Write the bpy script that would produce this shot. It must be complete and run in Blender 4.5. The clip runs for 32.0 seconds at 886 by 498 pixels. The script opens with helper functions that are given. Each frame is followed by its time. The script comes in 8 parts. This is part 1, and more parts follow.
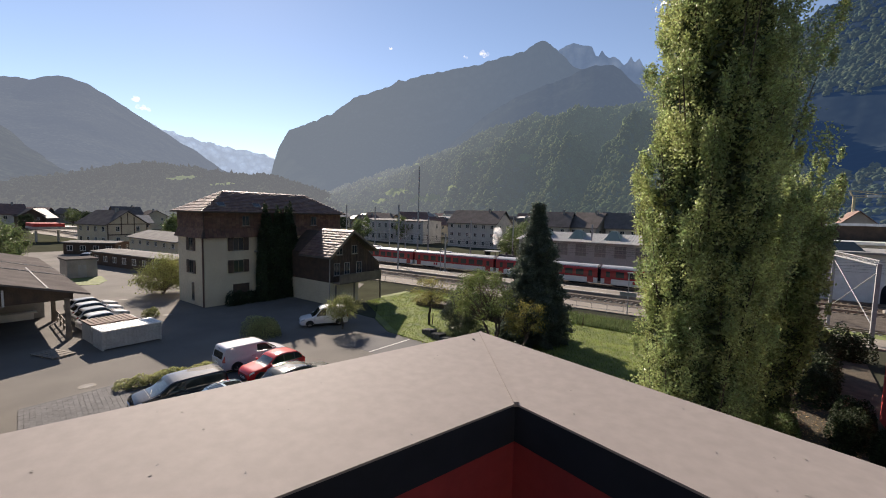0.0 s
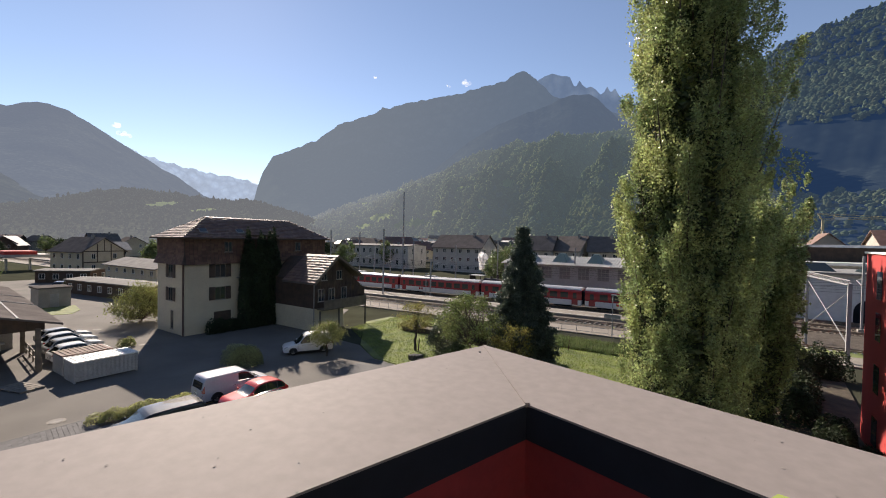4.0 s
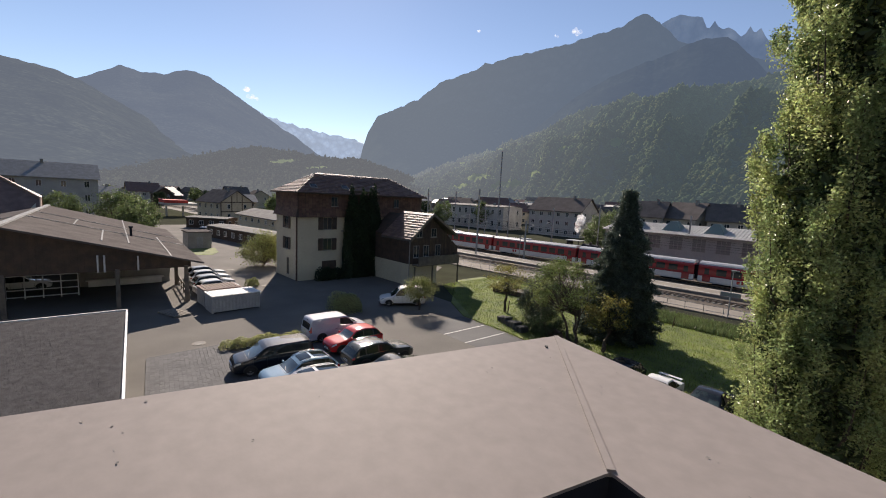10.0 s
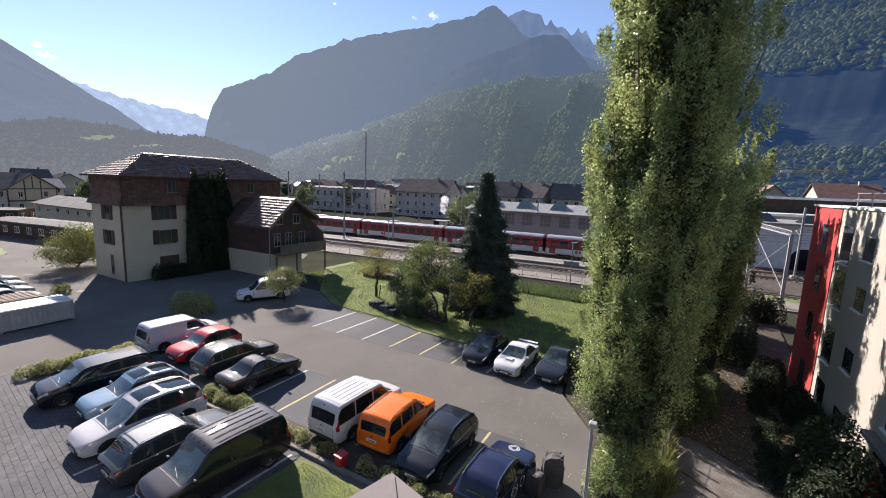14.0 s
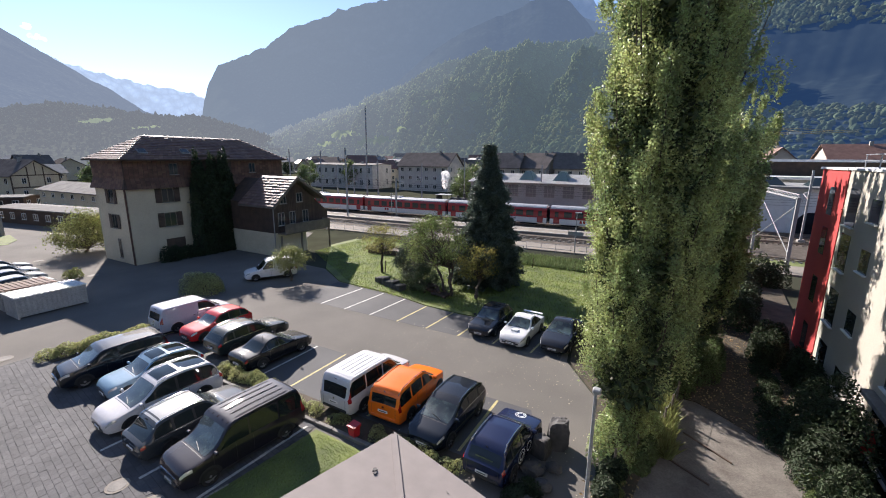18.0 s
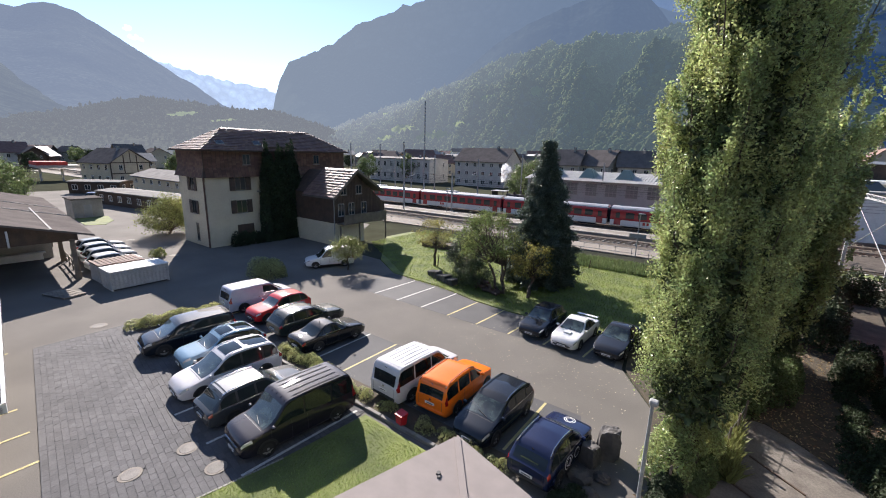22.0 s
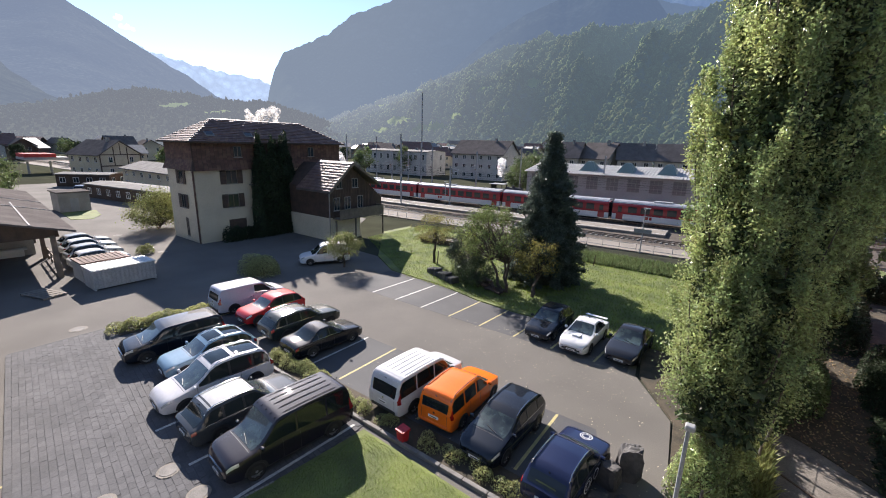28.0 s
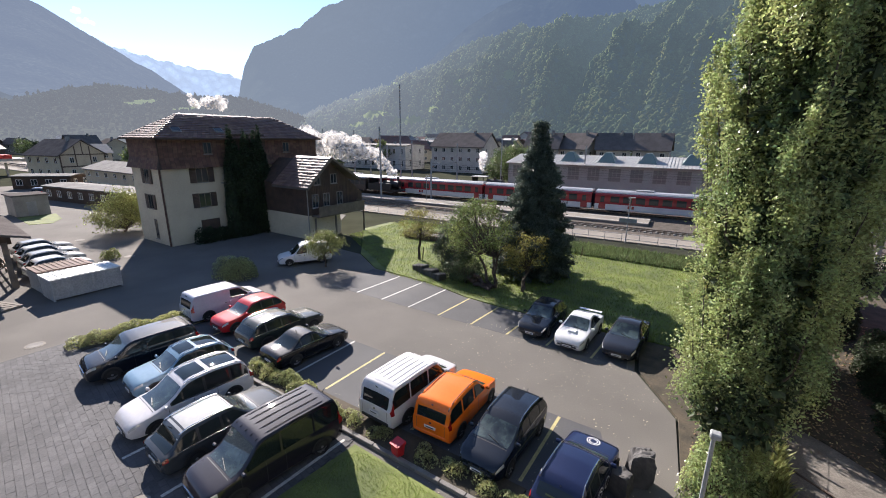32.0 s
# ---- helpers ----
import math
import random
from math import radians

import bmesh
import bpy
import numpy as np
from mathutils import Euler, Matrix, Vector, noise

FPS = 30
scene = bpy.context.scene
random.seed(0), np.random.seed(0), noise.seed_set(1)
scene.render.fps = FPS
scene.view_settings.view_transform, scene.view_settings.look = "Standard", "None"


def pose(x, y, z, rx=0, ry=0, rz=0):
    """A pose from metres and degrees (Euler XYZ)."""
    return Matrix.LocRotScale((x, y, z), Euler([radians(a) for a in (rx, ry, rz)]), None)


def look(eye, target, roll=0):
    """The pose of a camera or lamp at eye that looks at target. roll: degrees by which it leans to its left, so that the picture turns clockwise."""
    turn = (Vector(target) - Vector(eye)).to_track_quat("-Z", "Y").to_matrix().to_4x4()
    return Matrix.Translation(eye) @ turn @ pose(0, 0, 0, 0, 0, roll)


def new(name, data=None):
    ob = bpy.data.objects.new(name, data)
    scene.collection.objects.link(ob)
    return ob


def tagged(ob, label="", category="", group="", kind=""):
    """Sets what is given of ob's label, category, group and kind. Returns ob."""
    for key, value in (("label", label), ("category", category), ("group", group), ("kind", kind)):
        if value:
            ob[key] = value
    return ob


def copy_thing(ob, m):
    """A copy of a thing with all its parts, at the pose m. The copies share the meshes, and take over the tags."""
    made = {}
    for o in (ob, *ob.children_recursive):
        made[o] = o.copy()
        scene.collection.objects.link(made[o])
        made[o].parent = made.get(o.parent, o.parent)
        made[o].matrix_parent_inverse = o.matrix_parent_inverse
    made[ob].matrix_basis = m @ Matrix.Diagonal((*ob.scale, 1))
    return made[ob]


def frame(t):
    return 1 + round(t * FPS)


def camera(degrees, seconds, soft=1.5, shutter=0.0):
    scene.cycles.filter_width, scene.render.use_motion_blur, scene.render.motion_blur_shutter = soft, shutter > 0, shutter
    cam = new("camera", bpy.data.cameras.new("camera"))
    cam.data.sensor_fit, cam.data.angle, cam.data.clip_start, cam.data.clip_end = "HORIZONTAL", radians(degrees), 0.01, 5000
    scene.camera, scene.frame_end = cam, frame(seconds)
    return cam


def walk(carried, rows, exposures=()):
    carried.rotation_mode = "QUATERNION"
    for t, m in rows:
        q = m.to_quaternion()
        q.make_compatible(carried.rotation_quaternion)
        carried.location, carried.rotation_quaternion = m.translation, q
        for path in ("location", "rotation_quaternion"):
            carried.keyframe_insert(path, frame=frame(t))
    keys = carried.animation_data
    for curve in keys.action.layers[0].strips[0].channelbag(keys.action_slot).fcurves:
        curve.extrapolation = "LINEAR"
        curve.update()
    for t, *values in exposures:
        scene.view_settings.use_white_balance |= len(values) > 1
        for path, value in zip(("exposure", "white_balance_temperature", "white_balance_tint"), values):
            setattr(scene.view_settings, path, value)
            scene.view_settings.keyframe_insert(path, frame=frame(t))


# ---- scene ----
cam = camera(93.31, 32.0, 1.0)
PATH = [
    (0, 0.391, -0.772, 11.218, 85.30, -1.41, 36.01),
    (0.5, 0.403, -0.877, 11.247, 85.43, -1.87, 34.23),
    (1, 0.423, -0.957, 11.239, 85.92, -1.83, 33.18),
    (1.5, 0.418, -0.938, 11.227, 86.42, -1.53, 33.14),
    (2, 0.411, -0.910, 11.219, 87.06, -1.32, 33.18),
    (2.5, 0.406, -0.904, 11.220, 87.50, -1.15, 33.14),
    (3, 0.402, -0.910, 11.211, 87.83, -1.12, 33.21),
    (3.5, 0.393, -0.930, 11.196, 88.23, -1.08, 33.35),
    (5.5, 0.404, -0.886, 11.253, 90.27, -1.57, 36.66),
    (6, 0.370, -0.897, 11.237, 90.79, -2.00, 37.02),
    (6.5, 0.334, -0.899, 11.229, 91.03, -2.47, 36.86),
    (7, 0.284, -0.885, 11.217, 90.80, -2.89, 36.50),
    (7.5, 0.222, -0.825, 11.205, 90.02, -3.22, 37.41),
    (8, 0.174, -0.724, 11.189, 88.66, -3.37, 40.39),
    (8.5, 0.105, -0.654, 11.179, 86.96, -3.01, 44.77),
    (9, 0.048, -0.635, 11.116, 85.23, -1.90, 50.94),
    (9.5, 0.117, -0.563, 11.163, 83.54, -1.49, 52.17),
    (10, 0.200, -0.444, 11.149, 82.93, -2.77, 47.01),
    (10.5, 0.060, -0.247, 11.182, 83.83, -4.64, 40.25),
    (11, -0.062, -0.148, 11.241, 85.13, -6.23, 35.15),
    (11.5, -0.150, -0.008, 11.204, 86.34, -7.39, 32.37),
    (12, -0.173, 0.073, 11.204, 86.87, -7.36, 31.27),
    (12.5, -0.156, 0.101, 11.223, 86.50, -6.58, 30.64),
    (13, -0.120, 0.089, 11.242, 85.27, -5.19, 29.98),
    (13.5, -0.074, 0.077, 11.242, 83.43, -3.64, 29.34),
    (14, -0.045, 0.073, 11.240, 81.27, -2.18, 29.08),
    (14.5, -0.037, 0.048, 11.234, 79.60, -1.20, 29.31),
    (16.5, -0.005, -0.005, 11.305, 77.68, -0.69, 32.57),
    (17, 0.030, -0.019, 11.308, 76.45, -0.12, 31.50),
    (17.5, 0.043, -0.022, 11.311, 77.63, -0.17, 29.74),
    (18, 0.034, -0.009, 11.303, 77.69, -0.40, 29.36),
    (18.5, 0.014, 0.011, 11.286, 76.86, -0.26, 31.16),
    (19, -0.002, 0.022, 11.276, 76.09, 0.10, 33.51),
    (19.5, -0.005, 0.017, 11.284, 75.59, -0.02, 34.89),
    (20, -0.003, 0.005, 11.297, 75.51, -0.42, 35.29),
    (20.5, -0.005, -0.002, 11.303, 75.66, -0.84, 35.53),
    (21, -0.008, -0.005, 11.304, 75.99, -1.20, 35.80),
    (21.5, -0.010, -0.007, 11.304, 76.43, -1.34, 36.40),
    (22, -0.012, -0.006, 11.305, 76.94, -1.37, 36.99),
    (22.5, -0.017, -0.001, 11.306, 77.56, -1.43, 37.52),
    (23, -0.021, 0.005, 11.309, 78.08, -1.55, 37.76),
    (23.5, -0.023, 0.007, 11.312, 78.24, -1.56, 37.62),
    (24, -0.025, 0.011, 11.308, 77.94, -1.81, 37.26),
    (24.5, -0.031, 0.020, 11.297, 77.37, -1.98, 36.74),
    (26.5, -0.639, 0.681, 11.327, 75.91, -1.70, 36.23),
    (27, -0.642, 0.663, 11.325, 76.12, -1.55, 36.64),
    (27.5, -0.779, 0.743, 11.320, 76.13, -1.50, 36.82),
    (28, -1.205, 1.024, 11.274, 75.96, -1.45, 36.49),
    (28.5, -1.271, 1.032, 11.283, 75.91, -1.57, 36.81),
    (29, -1.208, 0.963, 11.309, 75.88, -1.73, 37.15),
    (29.5, -0.044, 0.002, 11.302, 76.84, -1.86, 38.84),
    (30, -0.043, -0.002, 11.303, 76.70, -1.72, 38.80),
    (30.5, -0.039, -0.007, 11.306, 76.65, -1.50, 38.60),
    (31, -0.039, -0.005, 11.300, 76.69, -1.14, 38.23),
    (31.5, -1.491, 1.194, 11.254, 75.50, -0.68, 35.63),
    (32, -2.260, 1.768, 11.119, 75.17, -0.45, 33.51),
]
walk(cam, [(t, pose(x, y, z, a, b, c)) for t, x, y, z, a, b, c in PATH], [(0, 1, 7150, 18), (7, 1, 7150, 18), (8.5, 0.86, 7150, 18), (10, 0.85, 7000, 18), (12, 1.1, 6750, 20), (14, 1.22, 6500, 20), (18, 1.36, 6450, 18), (20.5, 1.46, 6450, 18), (32, 1.44, 6450, 18)])

# ---------------------------------------------------------------- world, sun, exposure
SUN_AZ, SUN_EL = -61.0, 29.0
world = bpy.data.worlds.new("sky_world")
scene.world = world
world.use_nodes = True
wn = world.node_tree
sky = wn.nodes.new("ShaderNodeTexSky")
sky.sky_type = "NISHITA"
sky.sun_disc = False
sky.sun_elevation = radians(SUN_EL)
sky.sun_rotation = radians(SUN_AZ)
sky.altitude = 600
sky.air_density, sky.dust_density, sky.ozone_density = 0.9, 0.04, 1.5
wn.links.new(sky.outputs[0], wn.nodes["Background"].inputs[0])
wn.nodes["Background"].inputs[1].default_value = 0.076

sun_data = bpy.data.lights.new("sun", "SUN")
sun_data.energy = 4.8
sun_data.angle = radians(0.55)
sun_data.color = (1.0, 0.94, 0.84)
sun = new("sun", sun_data)
sd = Vector((math.sin(radians(SUN_AZ)) * math.cos(radians(SUN_EL)), math.cos(radians(SUN_AZ)) * math.cos(radians(SUN_EL)), math.sin(radians(SUN_EL))))
sun.matrix_world = look(sd * 300, (0, 0, 0))


# ---------------------------------------------------------------- materials
def mat(name, color, rough=0.7, metal=0.0, second=None, scale=6.0, fine=60.0, bump=0.15, spec=0.5, island=0.0, glow=None, coat=0.0, grime=0.35, objrand=0.0):
    """Principled surface, mottled at two scales, with fine relief."""
    m = bpy.data.materials.new(name)
    m.use_nodes = True
    nt = m.node_tree
    b = nt.nodes["Principled BSDF"]
    N, L = nt.nodes.new, nt.links.new
    geo = N("ShaderNodeNewGeometry")
    n1 = N("ShaderNodeTexNoise")
    n1.inputs["Scale"].default_value = scale * 0.2
    n1.inputs["Detail"].default_value = 5
    n2 = N("ShaderNodeTexNoise")
    n2.inputs["Scale"].default_value = fine * 0.2
    n2.inputs["Detail"].default_value = 3
    L(geo.outputs["Position"], n1.inputs["Vector"])
    L(geo.outputs["Position"], n2.inputs["Vector"])
    second = second or tuple(c * 0.72 for c in color)
    r1 = N("ShaderNodeValToRGB")
    r1.color_ramp.elements[0].position, r1.color_ramp.elements[1].position = 0.35, 0.68
    r1.color_ramp.elements[0].color = (*second, 1)
    r1.color_ramp.elements[1].color = (*color, 1)
    L(n1.outputs["Fac"], r1.inputs["Fac"])
    mul = N("ShaderNodeMix")
    mul.data_type, mul.blend_type = "RGBA", "MULTIPLY"
    mul.inputs[0].default_value = grime
    r2 = N("ShaderNodeValToRGB")
    r2.color_ramp.elements[0].position, r2.color_ramp.elements[1].position = 0.3, 0.7
    r2.color_ramp.elements[0].color = (0.45, 0.45, 0.45, 1)
    r2.color_ramp.elements[1].color = (1.25, 1.25, 1.25, 1)
    L(n2.outputs["Fac"], r2.inputs["Fac"])
    L(r1.outputs["Color"], mul.inputs[6])
    L(r2.outputs["Color"], mul.inputs[7])
    out = mul.outputs[2]
    if island or objrand:
        src = geo.outputs["Random Per Island"] if island else N("ShaderNodeObjectInfo").outputs["Random"]
        amount = island or objrand
        hsv = N("ShaderNodeHueSaturation")
        mr = N("ShaderNodeMapRange")
        mr.inputs[3].default_value, mr.inputs[4].default_value = 1 - amount, 1 + amount
        L(src, mr.inputs[0])
        L(mr.outputs[0], hsv.inputs["Value"])
        mh = N("ShaderNodeMapRange")
        mh.inputs[3].default_value, mh.inputs[4].default_value = 0.5 - 0.05 * amount, 0.5 + 0.05 * amount
        L(src, mh.inputs[0])
        L(mh.outputs[0], hsv.inputs["Hue"])
        L(out, hsv.inputs["Color"])
        out = hsv.outputs["Color"]
    L(out, b.inputs["Base Color"])
    b.inputs["Roughness"].default_value = rough
    b.inputs["Metallic"].default_value = metal
    b.inputs["Specular IOR Level"].default_value = spec
    b.inputs["Coat Weight"].default_value = coat
    b.inputs["Coat Roughness"].default_value = 0.03
    if bump:
        bp = N("ShaderNodeBump")
        bp.inputs["Strength"].default_value = bump
        bp.inputs["Distance"].default_value = 0.03
        L(n2.outputs["Fac"], bp.inputs["Height"])
        L(bp.outputs["Normal"], b.inputs["Normal"])
    if glow:
        b.inputs["Emission Color"].default_value = (*glow[:3], 1)
        b.inputs["Emission Strength"].default_value = glow[3]
    return m


def leaf_mat(name, color, second, translucent=0.4, rough=0.45):
    m = mat(name, color, rough, second=second, scale=3, fine=25, bump=0, island=0.45, grime=0.15, spec=0.25)
    nt = m.node_tree
    b = nt.nodes["Principled BSDF"]
    src = b.inputs["Base Color"].links[0].from_socket
    tr = nt.nodes.new("ShaderNodeBsdfTranslucent")
    mx = nt.nodes.new("ShaderNodeMixShader")
    mx.inputs[0].default_value = translucent
    nt.links.new(src, tr.inputs["Color"])
    nt.links.new(b.outputs[0], mx.inputs[1])
    nt.links.new(tr.outputs[0], mx.inputs[2])
    nt.links.new(mx.outputs[0], nt.nodes["Material Output"].inputs["Surface"])
    return m


def glass_mat(name, tint=(0.02, 0.03, 0.035), rough=0.03):
    """Dark window glass: mirror-like at grazing angles, dim room behind."""
    m = bpy.data.materials.new(name)
    m.use_nodes = True
    b = m.node_tree.nodes["Principled BSDF"]
    b.inputs["Base Color"].default_value = (*tint, 1)
    b.inputs["Roughness"].default_value = rough
    b.inputs["Specular IOR Level"].default_value = 0.55
    b.inputs["IOR"].default_value = 1.5
    return m


def paint(name, color, rough=0.3, metal=0.0):
    """Car paint with clear coat and a little road dust."""
    return mat(name, color, 0.55, metal, second=tuple(c * 0.92 for c in color), scale=4, fine=40, bump=0, coat=1.0, grime=0.1, spec=0.06)


M = {}
M["asphalt"] = mat("asphalt", (0.165, 0.154, 0.138), 0.9, second=(0.13, 0.122, 0.11), scale=1.2, fine=120, bump=0.25, spec=0.1)
M["asphalt_dark"] = mat("asphalt_dark", (0.108, 0.108, 0.108), 0.8, second=(0.08, 0.081, 0.084), scale=1.5, fine=120, bump=0.25, spec=0.15)
M["paver"] = mat("paver_concrete", (0.113, 0.112, 0.115), 0.85, second=(0.088, 0.088, 0.091), spec=0.2, scale=2, fine=90, bump=0.2, island=0.12, grime=0.25)
M["paver_obj"] = mat("paver_concrete_single", (0.113, 0.112, 0.115), 0.85, second=(0.088, 0.088, 0.091), spec=0.2, scale=2, fine=90, bump=0.2, objrand=0.12, grime=0.25)
M["kerb"] = mat("kerb_granite", (0.22, 0.205, 0.185), 0.85, second=(0.13, 0.125, 0.115), scale=8, fine=150)
M["path_gravel"] = mat("path_gravel", (0.2, 0.184, 0.163), 0.95, second=(0.125, 0.113, 0.1), spec=0.1, scale=5, fine=110, bump=0.5, grime=0.5)
M["bedding"] = mat("jointing_sand", (0.075, 0.075, 0.077), 0.9, second=(0.06, 0.06, 0.062), scale=3, fine=90)
M["line_y"] = mat("line_yellow", (0.52, 0.45, 0.2), 0.8, second=(0.38, 0.335, 0.16), scale=10, fine=80, grime=0.6)
M["line_w"] = mat("line_white", (0.55, 0.55, 0.52), 0.7, second=(0.38, 0.38, 0.36), scale=10, fine=80, grime=0.6)
M["grass"] = mat("lawn_ground", (0.165, 0.2, 0.047), 0.9, second=(0.09, 0.115, 0.034), scale=3, fine=120, bump=0.5)
M["field"] = mat("valley_meadow", (0.072, 0.076, 0.05), 0.95, second=(0.05, 0.052, 0.04), spec=0.0, scale=0.05, fine=1.5, bump=0.1)
M["soil"] = mat("soil_litter", (0.085, 0.066, 0.042), 0.95, second=(0.042, 0.036, 0.023), scale=7, fine=60, bump=0.6)
M["gravel_roof"] = mat("gravel_roof", (0.066, 0.064, 0.067), 0.95, second=(0.046, 0.045, 0.047), scale=12, fine=110, bump=0.6, grime=0.4, spec=0.1)
M["coping"] = mat("coping_sheet_metal", (0.228, 0.202, 0.188), 0.75, second=(0.207, 0.183, 0.17), scale=5, fine=160, bump=0.02, grime=0.15, spec=0.2)
M["black_metal"] = mat("black_metal", (0.013, 0.016, 0.024), 0.75, bump=0.05, spec=0.2)
M["red_lining"] = mat("red_lining", (0.20, 0.016, 0.018), 0.8, second=(0.17, 0.013, 0.015), scale=3, fine=120, bump=0.1, grime=0.2)
M["red_render"] = mat("red_render", (0.42, 0.04, 0.036), 0.85, second=(0.36, 0.032, 0.03), scale=3, fine=120, bump=0.15, grime=0.2)
M["beige_render"] = mat("beige_render", (0.37, 0.345, 0.295), 0.9, second=(0.33, 0.305, 0.26), scale=3, fine=120, bump=0.15, grime=0.2)
M["white"] = mat("white_paint", (0.75, 0.75, 0.73), 0.6, second=(0.62, 0.62, 0.6), scale=5, fine=60, bump=0.05, grime=0.2)
M["cream"] = mat("cream_render", (0.60, 0.53, 0.38), 0.85, second=(0.52, 0.45, 0.33), scale=2.5, fine=70, bump=0.15)
M["shingle"] = mat("brown_shingle", (0.17, 0.09, 0.06), 0.8, second=(0.11, 0.06, 0.04), scale=6, fine=80, bump=0.3, island=0.25)
M["roof_tile"] = mat("clay_roof_tile", (0.20, 0.115, 0.085), 0.6, second=(0.13, 0.07, 0.05), scale=5, fine=50, bump=0.25, island=0.25)
M["roof_dark"] = mat("dark_fibre_roof", (0.165, 0.15, 0.141), 0.85, second=(0.122, 0.111, 0.105), scale=3, fine=50, bump=0.2, island=0.15, spec=0.0)
M["wood_dark"] = mat("weathered_dark_wood", (0.085, 0.053, 0.036), 0.75, second=(0.052, 0.034, 0.025), scale=8, fine=70, bump=0.3, island=0.2)
M["wood_grey"] = mat("weathered_grey_wood", (0.2, 0.16, 0.12), 0.8, second=(0.12, 0.1, 0.08), scale=8, fine=70, bump=0.3)
M["steel"] = mat("galvanised_steel", (0.42, 0.43, 0.44), 0.45, 0.8, second=(0.32, 0.33, 0.34), scale=6, fine=60, bump=0.05)
M["grey_paint"] = mat("grey_paint", (0.32, 0.33, 0.33), 0.6, second=(0.25, 0.26, 0.26), scale=6, fine=60, bump=0.05)
M["sheet"] = mat("corrugated_sheet", (0.30, 0.30, 0.29), 0.7, 0.0, second=(0.23, 0.23, 0.22), spec=0.2, scale=5, fine=50, bump=0.05)
M["rust"] = mat("rusty_sheet", (0.15, 0.08, 0.055), 0.8, 0.0, second=(0.1, 0.055, 0.04), scale=8, fine=60, bump=0.2)
M["concrete"] = mat("concrete", (0.33, 0.32, 0.29), 0.85, second=(0.24, 0.23, 0.21), scale=3, fine=70, bump=0.2)
M["platform"] = mat("platform_slab", (0.27, 0.245, 0.21), 0.9, second=(0.21, 0.19, 0.165), spec=0.1, scale=2, fine=60, bump=0.15)
M["ballast"] = mat("rail_ballast", (0.13, 0.112, 0.095), 0.95, second=(0.085, 0.073, 0.06), spec=0.1, scale=6, fine=80, bump=0.8, grime=0.7)
M["rail"] = mat("rail_steel", (0.3, 0.27, 0.25), 0.3, 0.9, second=(0.2, 0.16, 0.14), scale=10, fine=60, bump=0.05)
M["glass"] = glass_mat("window_glass")
M["car_glass"] = glass_mat("car_glass", (0.013, 0.018, 0.018), 0.02)
# blotchy reflections and a hint of cabin are painted in by the two tints
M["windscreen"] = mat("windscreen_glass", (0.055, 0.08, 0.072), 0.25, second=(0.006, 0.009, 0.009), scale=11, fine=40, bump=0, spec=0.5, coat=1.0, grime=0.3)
M["rubber"] = mat("tyre_rubber", (0.018, 0.018, 0.019), 0.8, bump=0.1)
M["rim"] = mat("alloy_rim", (0.45, 0.46, 0.47), 0.35, 0.8, bump=0)
M["plastic"] = mat("black_plastic", (0.02, 0.021, 0.022), 0.55, bump=0.05)
M["lamp_red"] = mat("tail_lamp_red", (0.35, 0.012, 0.012), 0.15, bump=0, coat=1)
M["lamp_clear"] = mat("headlamp_clear", (0.6, 0.62, 0.64), 0.1, 0.3, bump=0, coat=1)
M["chrome"] = mat("chrome_trim", (0.7, 0.7, 0.7), 0.15, 1.0, bump=0)
M["bark"] = mat("bark", (0.10, 0.075, 0.055), 0.9, second=(0.05, 0.04, 0.03), scale=10, fine=60, bump=0.8)
M["leaf_poplar"] = leaf_mat("poplar_leaf", (0.46, 0.50, 0.205), (0.18, 0.245, 0.105), 0.45, 0.28)
# dark poplar leaf with crown shade in its colour; the juniper shares it
M["leaf_shade"] = leaf_mat("poplar_shade_juniper_leaf", (0.08, 0.11, 0.05), (0.05, 0.07, 0.032), 0.2)
M["leaf_green"] = leaf_mat("green_leaf", (0.16, 0.20, 0.08), (0.09, 0.125, 0.05), 0.38)
M["leaf_fruit"] = leaf_mat("fruit_tree_leaf", (0.2, 0.235, 0.08), (0.105, 0.14, 0.05), 0.42)
M["leaf_autumn"] = leaf_mat("autumn_leaf", (0.30, 0.27, 0.085), (0.17, 0.165, 0.055), 0.42)
M["leaf_pale"] = leaf_mat("pale_shrub_leaf", (0.42, 0.42, 0.19), (0.26, 0.28, 0.12), 0.42)
M["pine_needle"] = leaf_mat("pine_needle", (0.10, 0.125, 0.08), (0.06, 0.08, 0.052), 0.25)
M["leaf_olive"] = leaf_mat("olive_leaf", (0.26, 0.27, 0.10), (0.16, 0.18, 0.065), 0.38)
M["leaf_dark"] = leaf_mat("dark_leaf", (0.048, 0.068, 0.033), (0.028, 0.042, 0.021), 0.25, 0.65)
M["needle"] = leaf_mat("spruce_needle", (0.115, 0.145, 0.11), (0.07, 0.095, 0.075), 0.25)
M["blade"] = leaf_mat("grass_blade", (0.225, 0.28, 0.062), (0.14, 0.19, 0.05), 0.45)
M["stone"] = mat("rough_stone", (0.10, 0.095, 0.09), 0.85, second=(0.05, 0.048, 0.046), scale=6, fine=40, bump=0.8)
M["red_plastic"] = mat("red_plastic", (0.55, 0.02, 0.03), 0.4, bump=0.02)


# ---------------------------------------------------------------- building helpers
def part(name, bm, material, parent=None, label="", smooth=False):
    me = bpy.data.meshes.new(name)
    if smooth:
        for f in bm.faces:
            f.smooth = True
    bm.to_mesh(me)
    bm.free()
    for m in material if isinstance(material, (list, tuple)) else [material]:
        me.materials.append(m)
    ob = new(name, me)
    if parent:
        ob.parent = parent
    if label:
        ob["label"] = label
    return ob


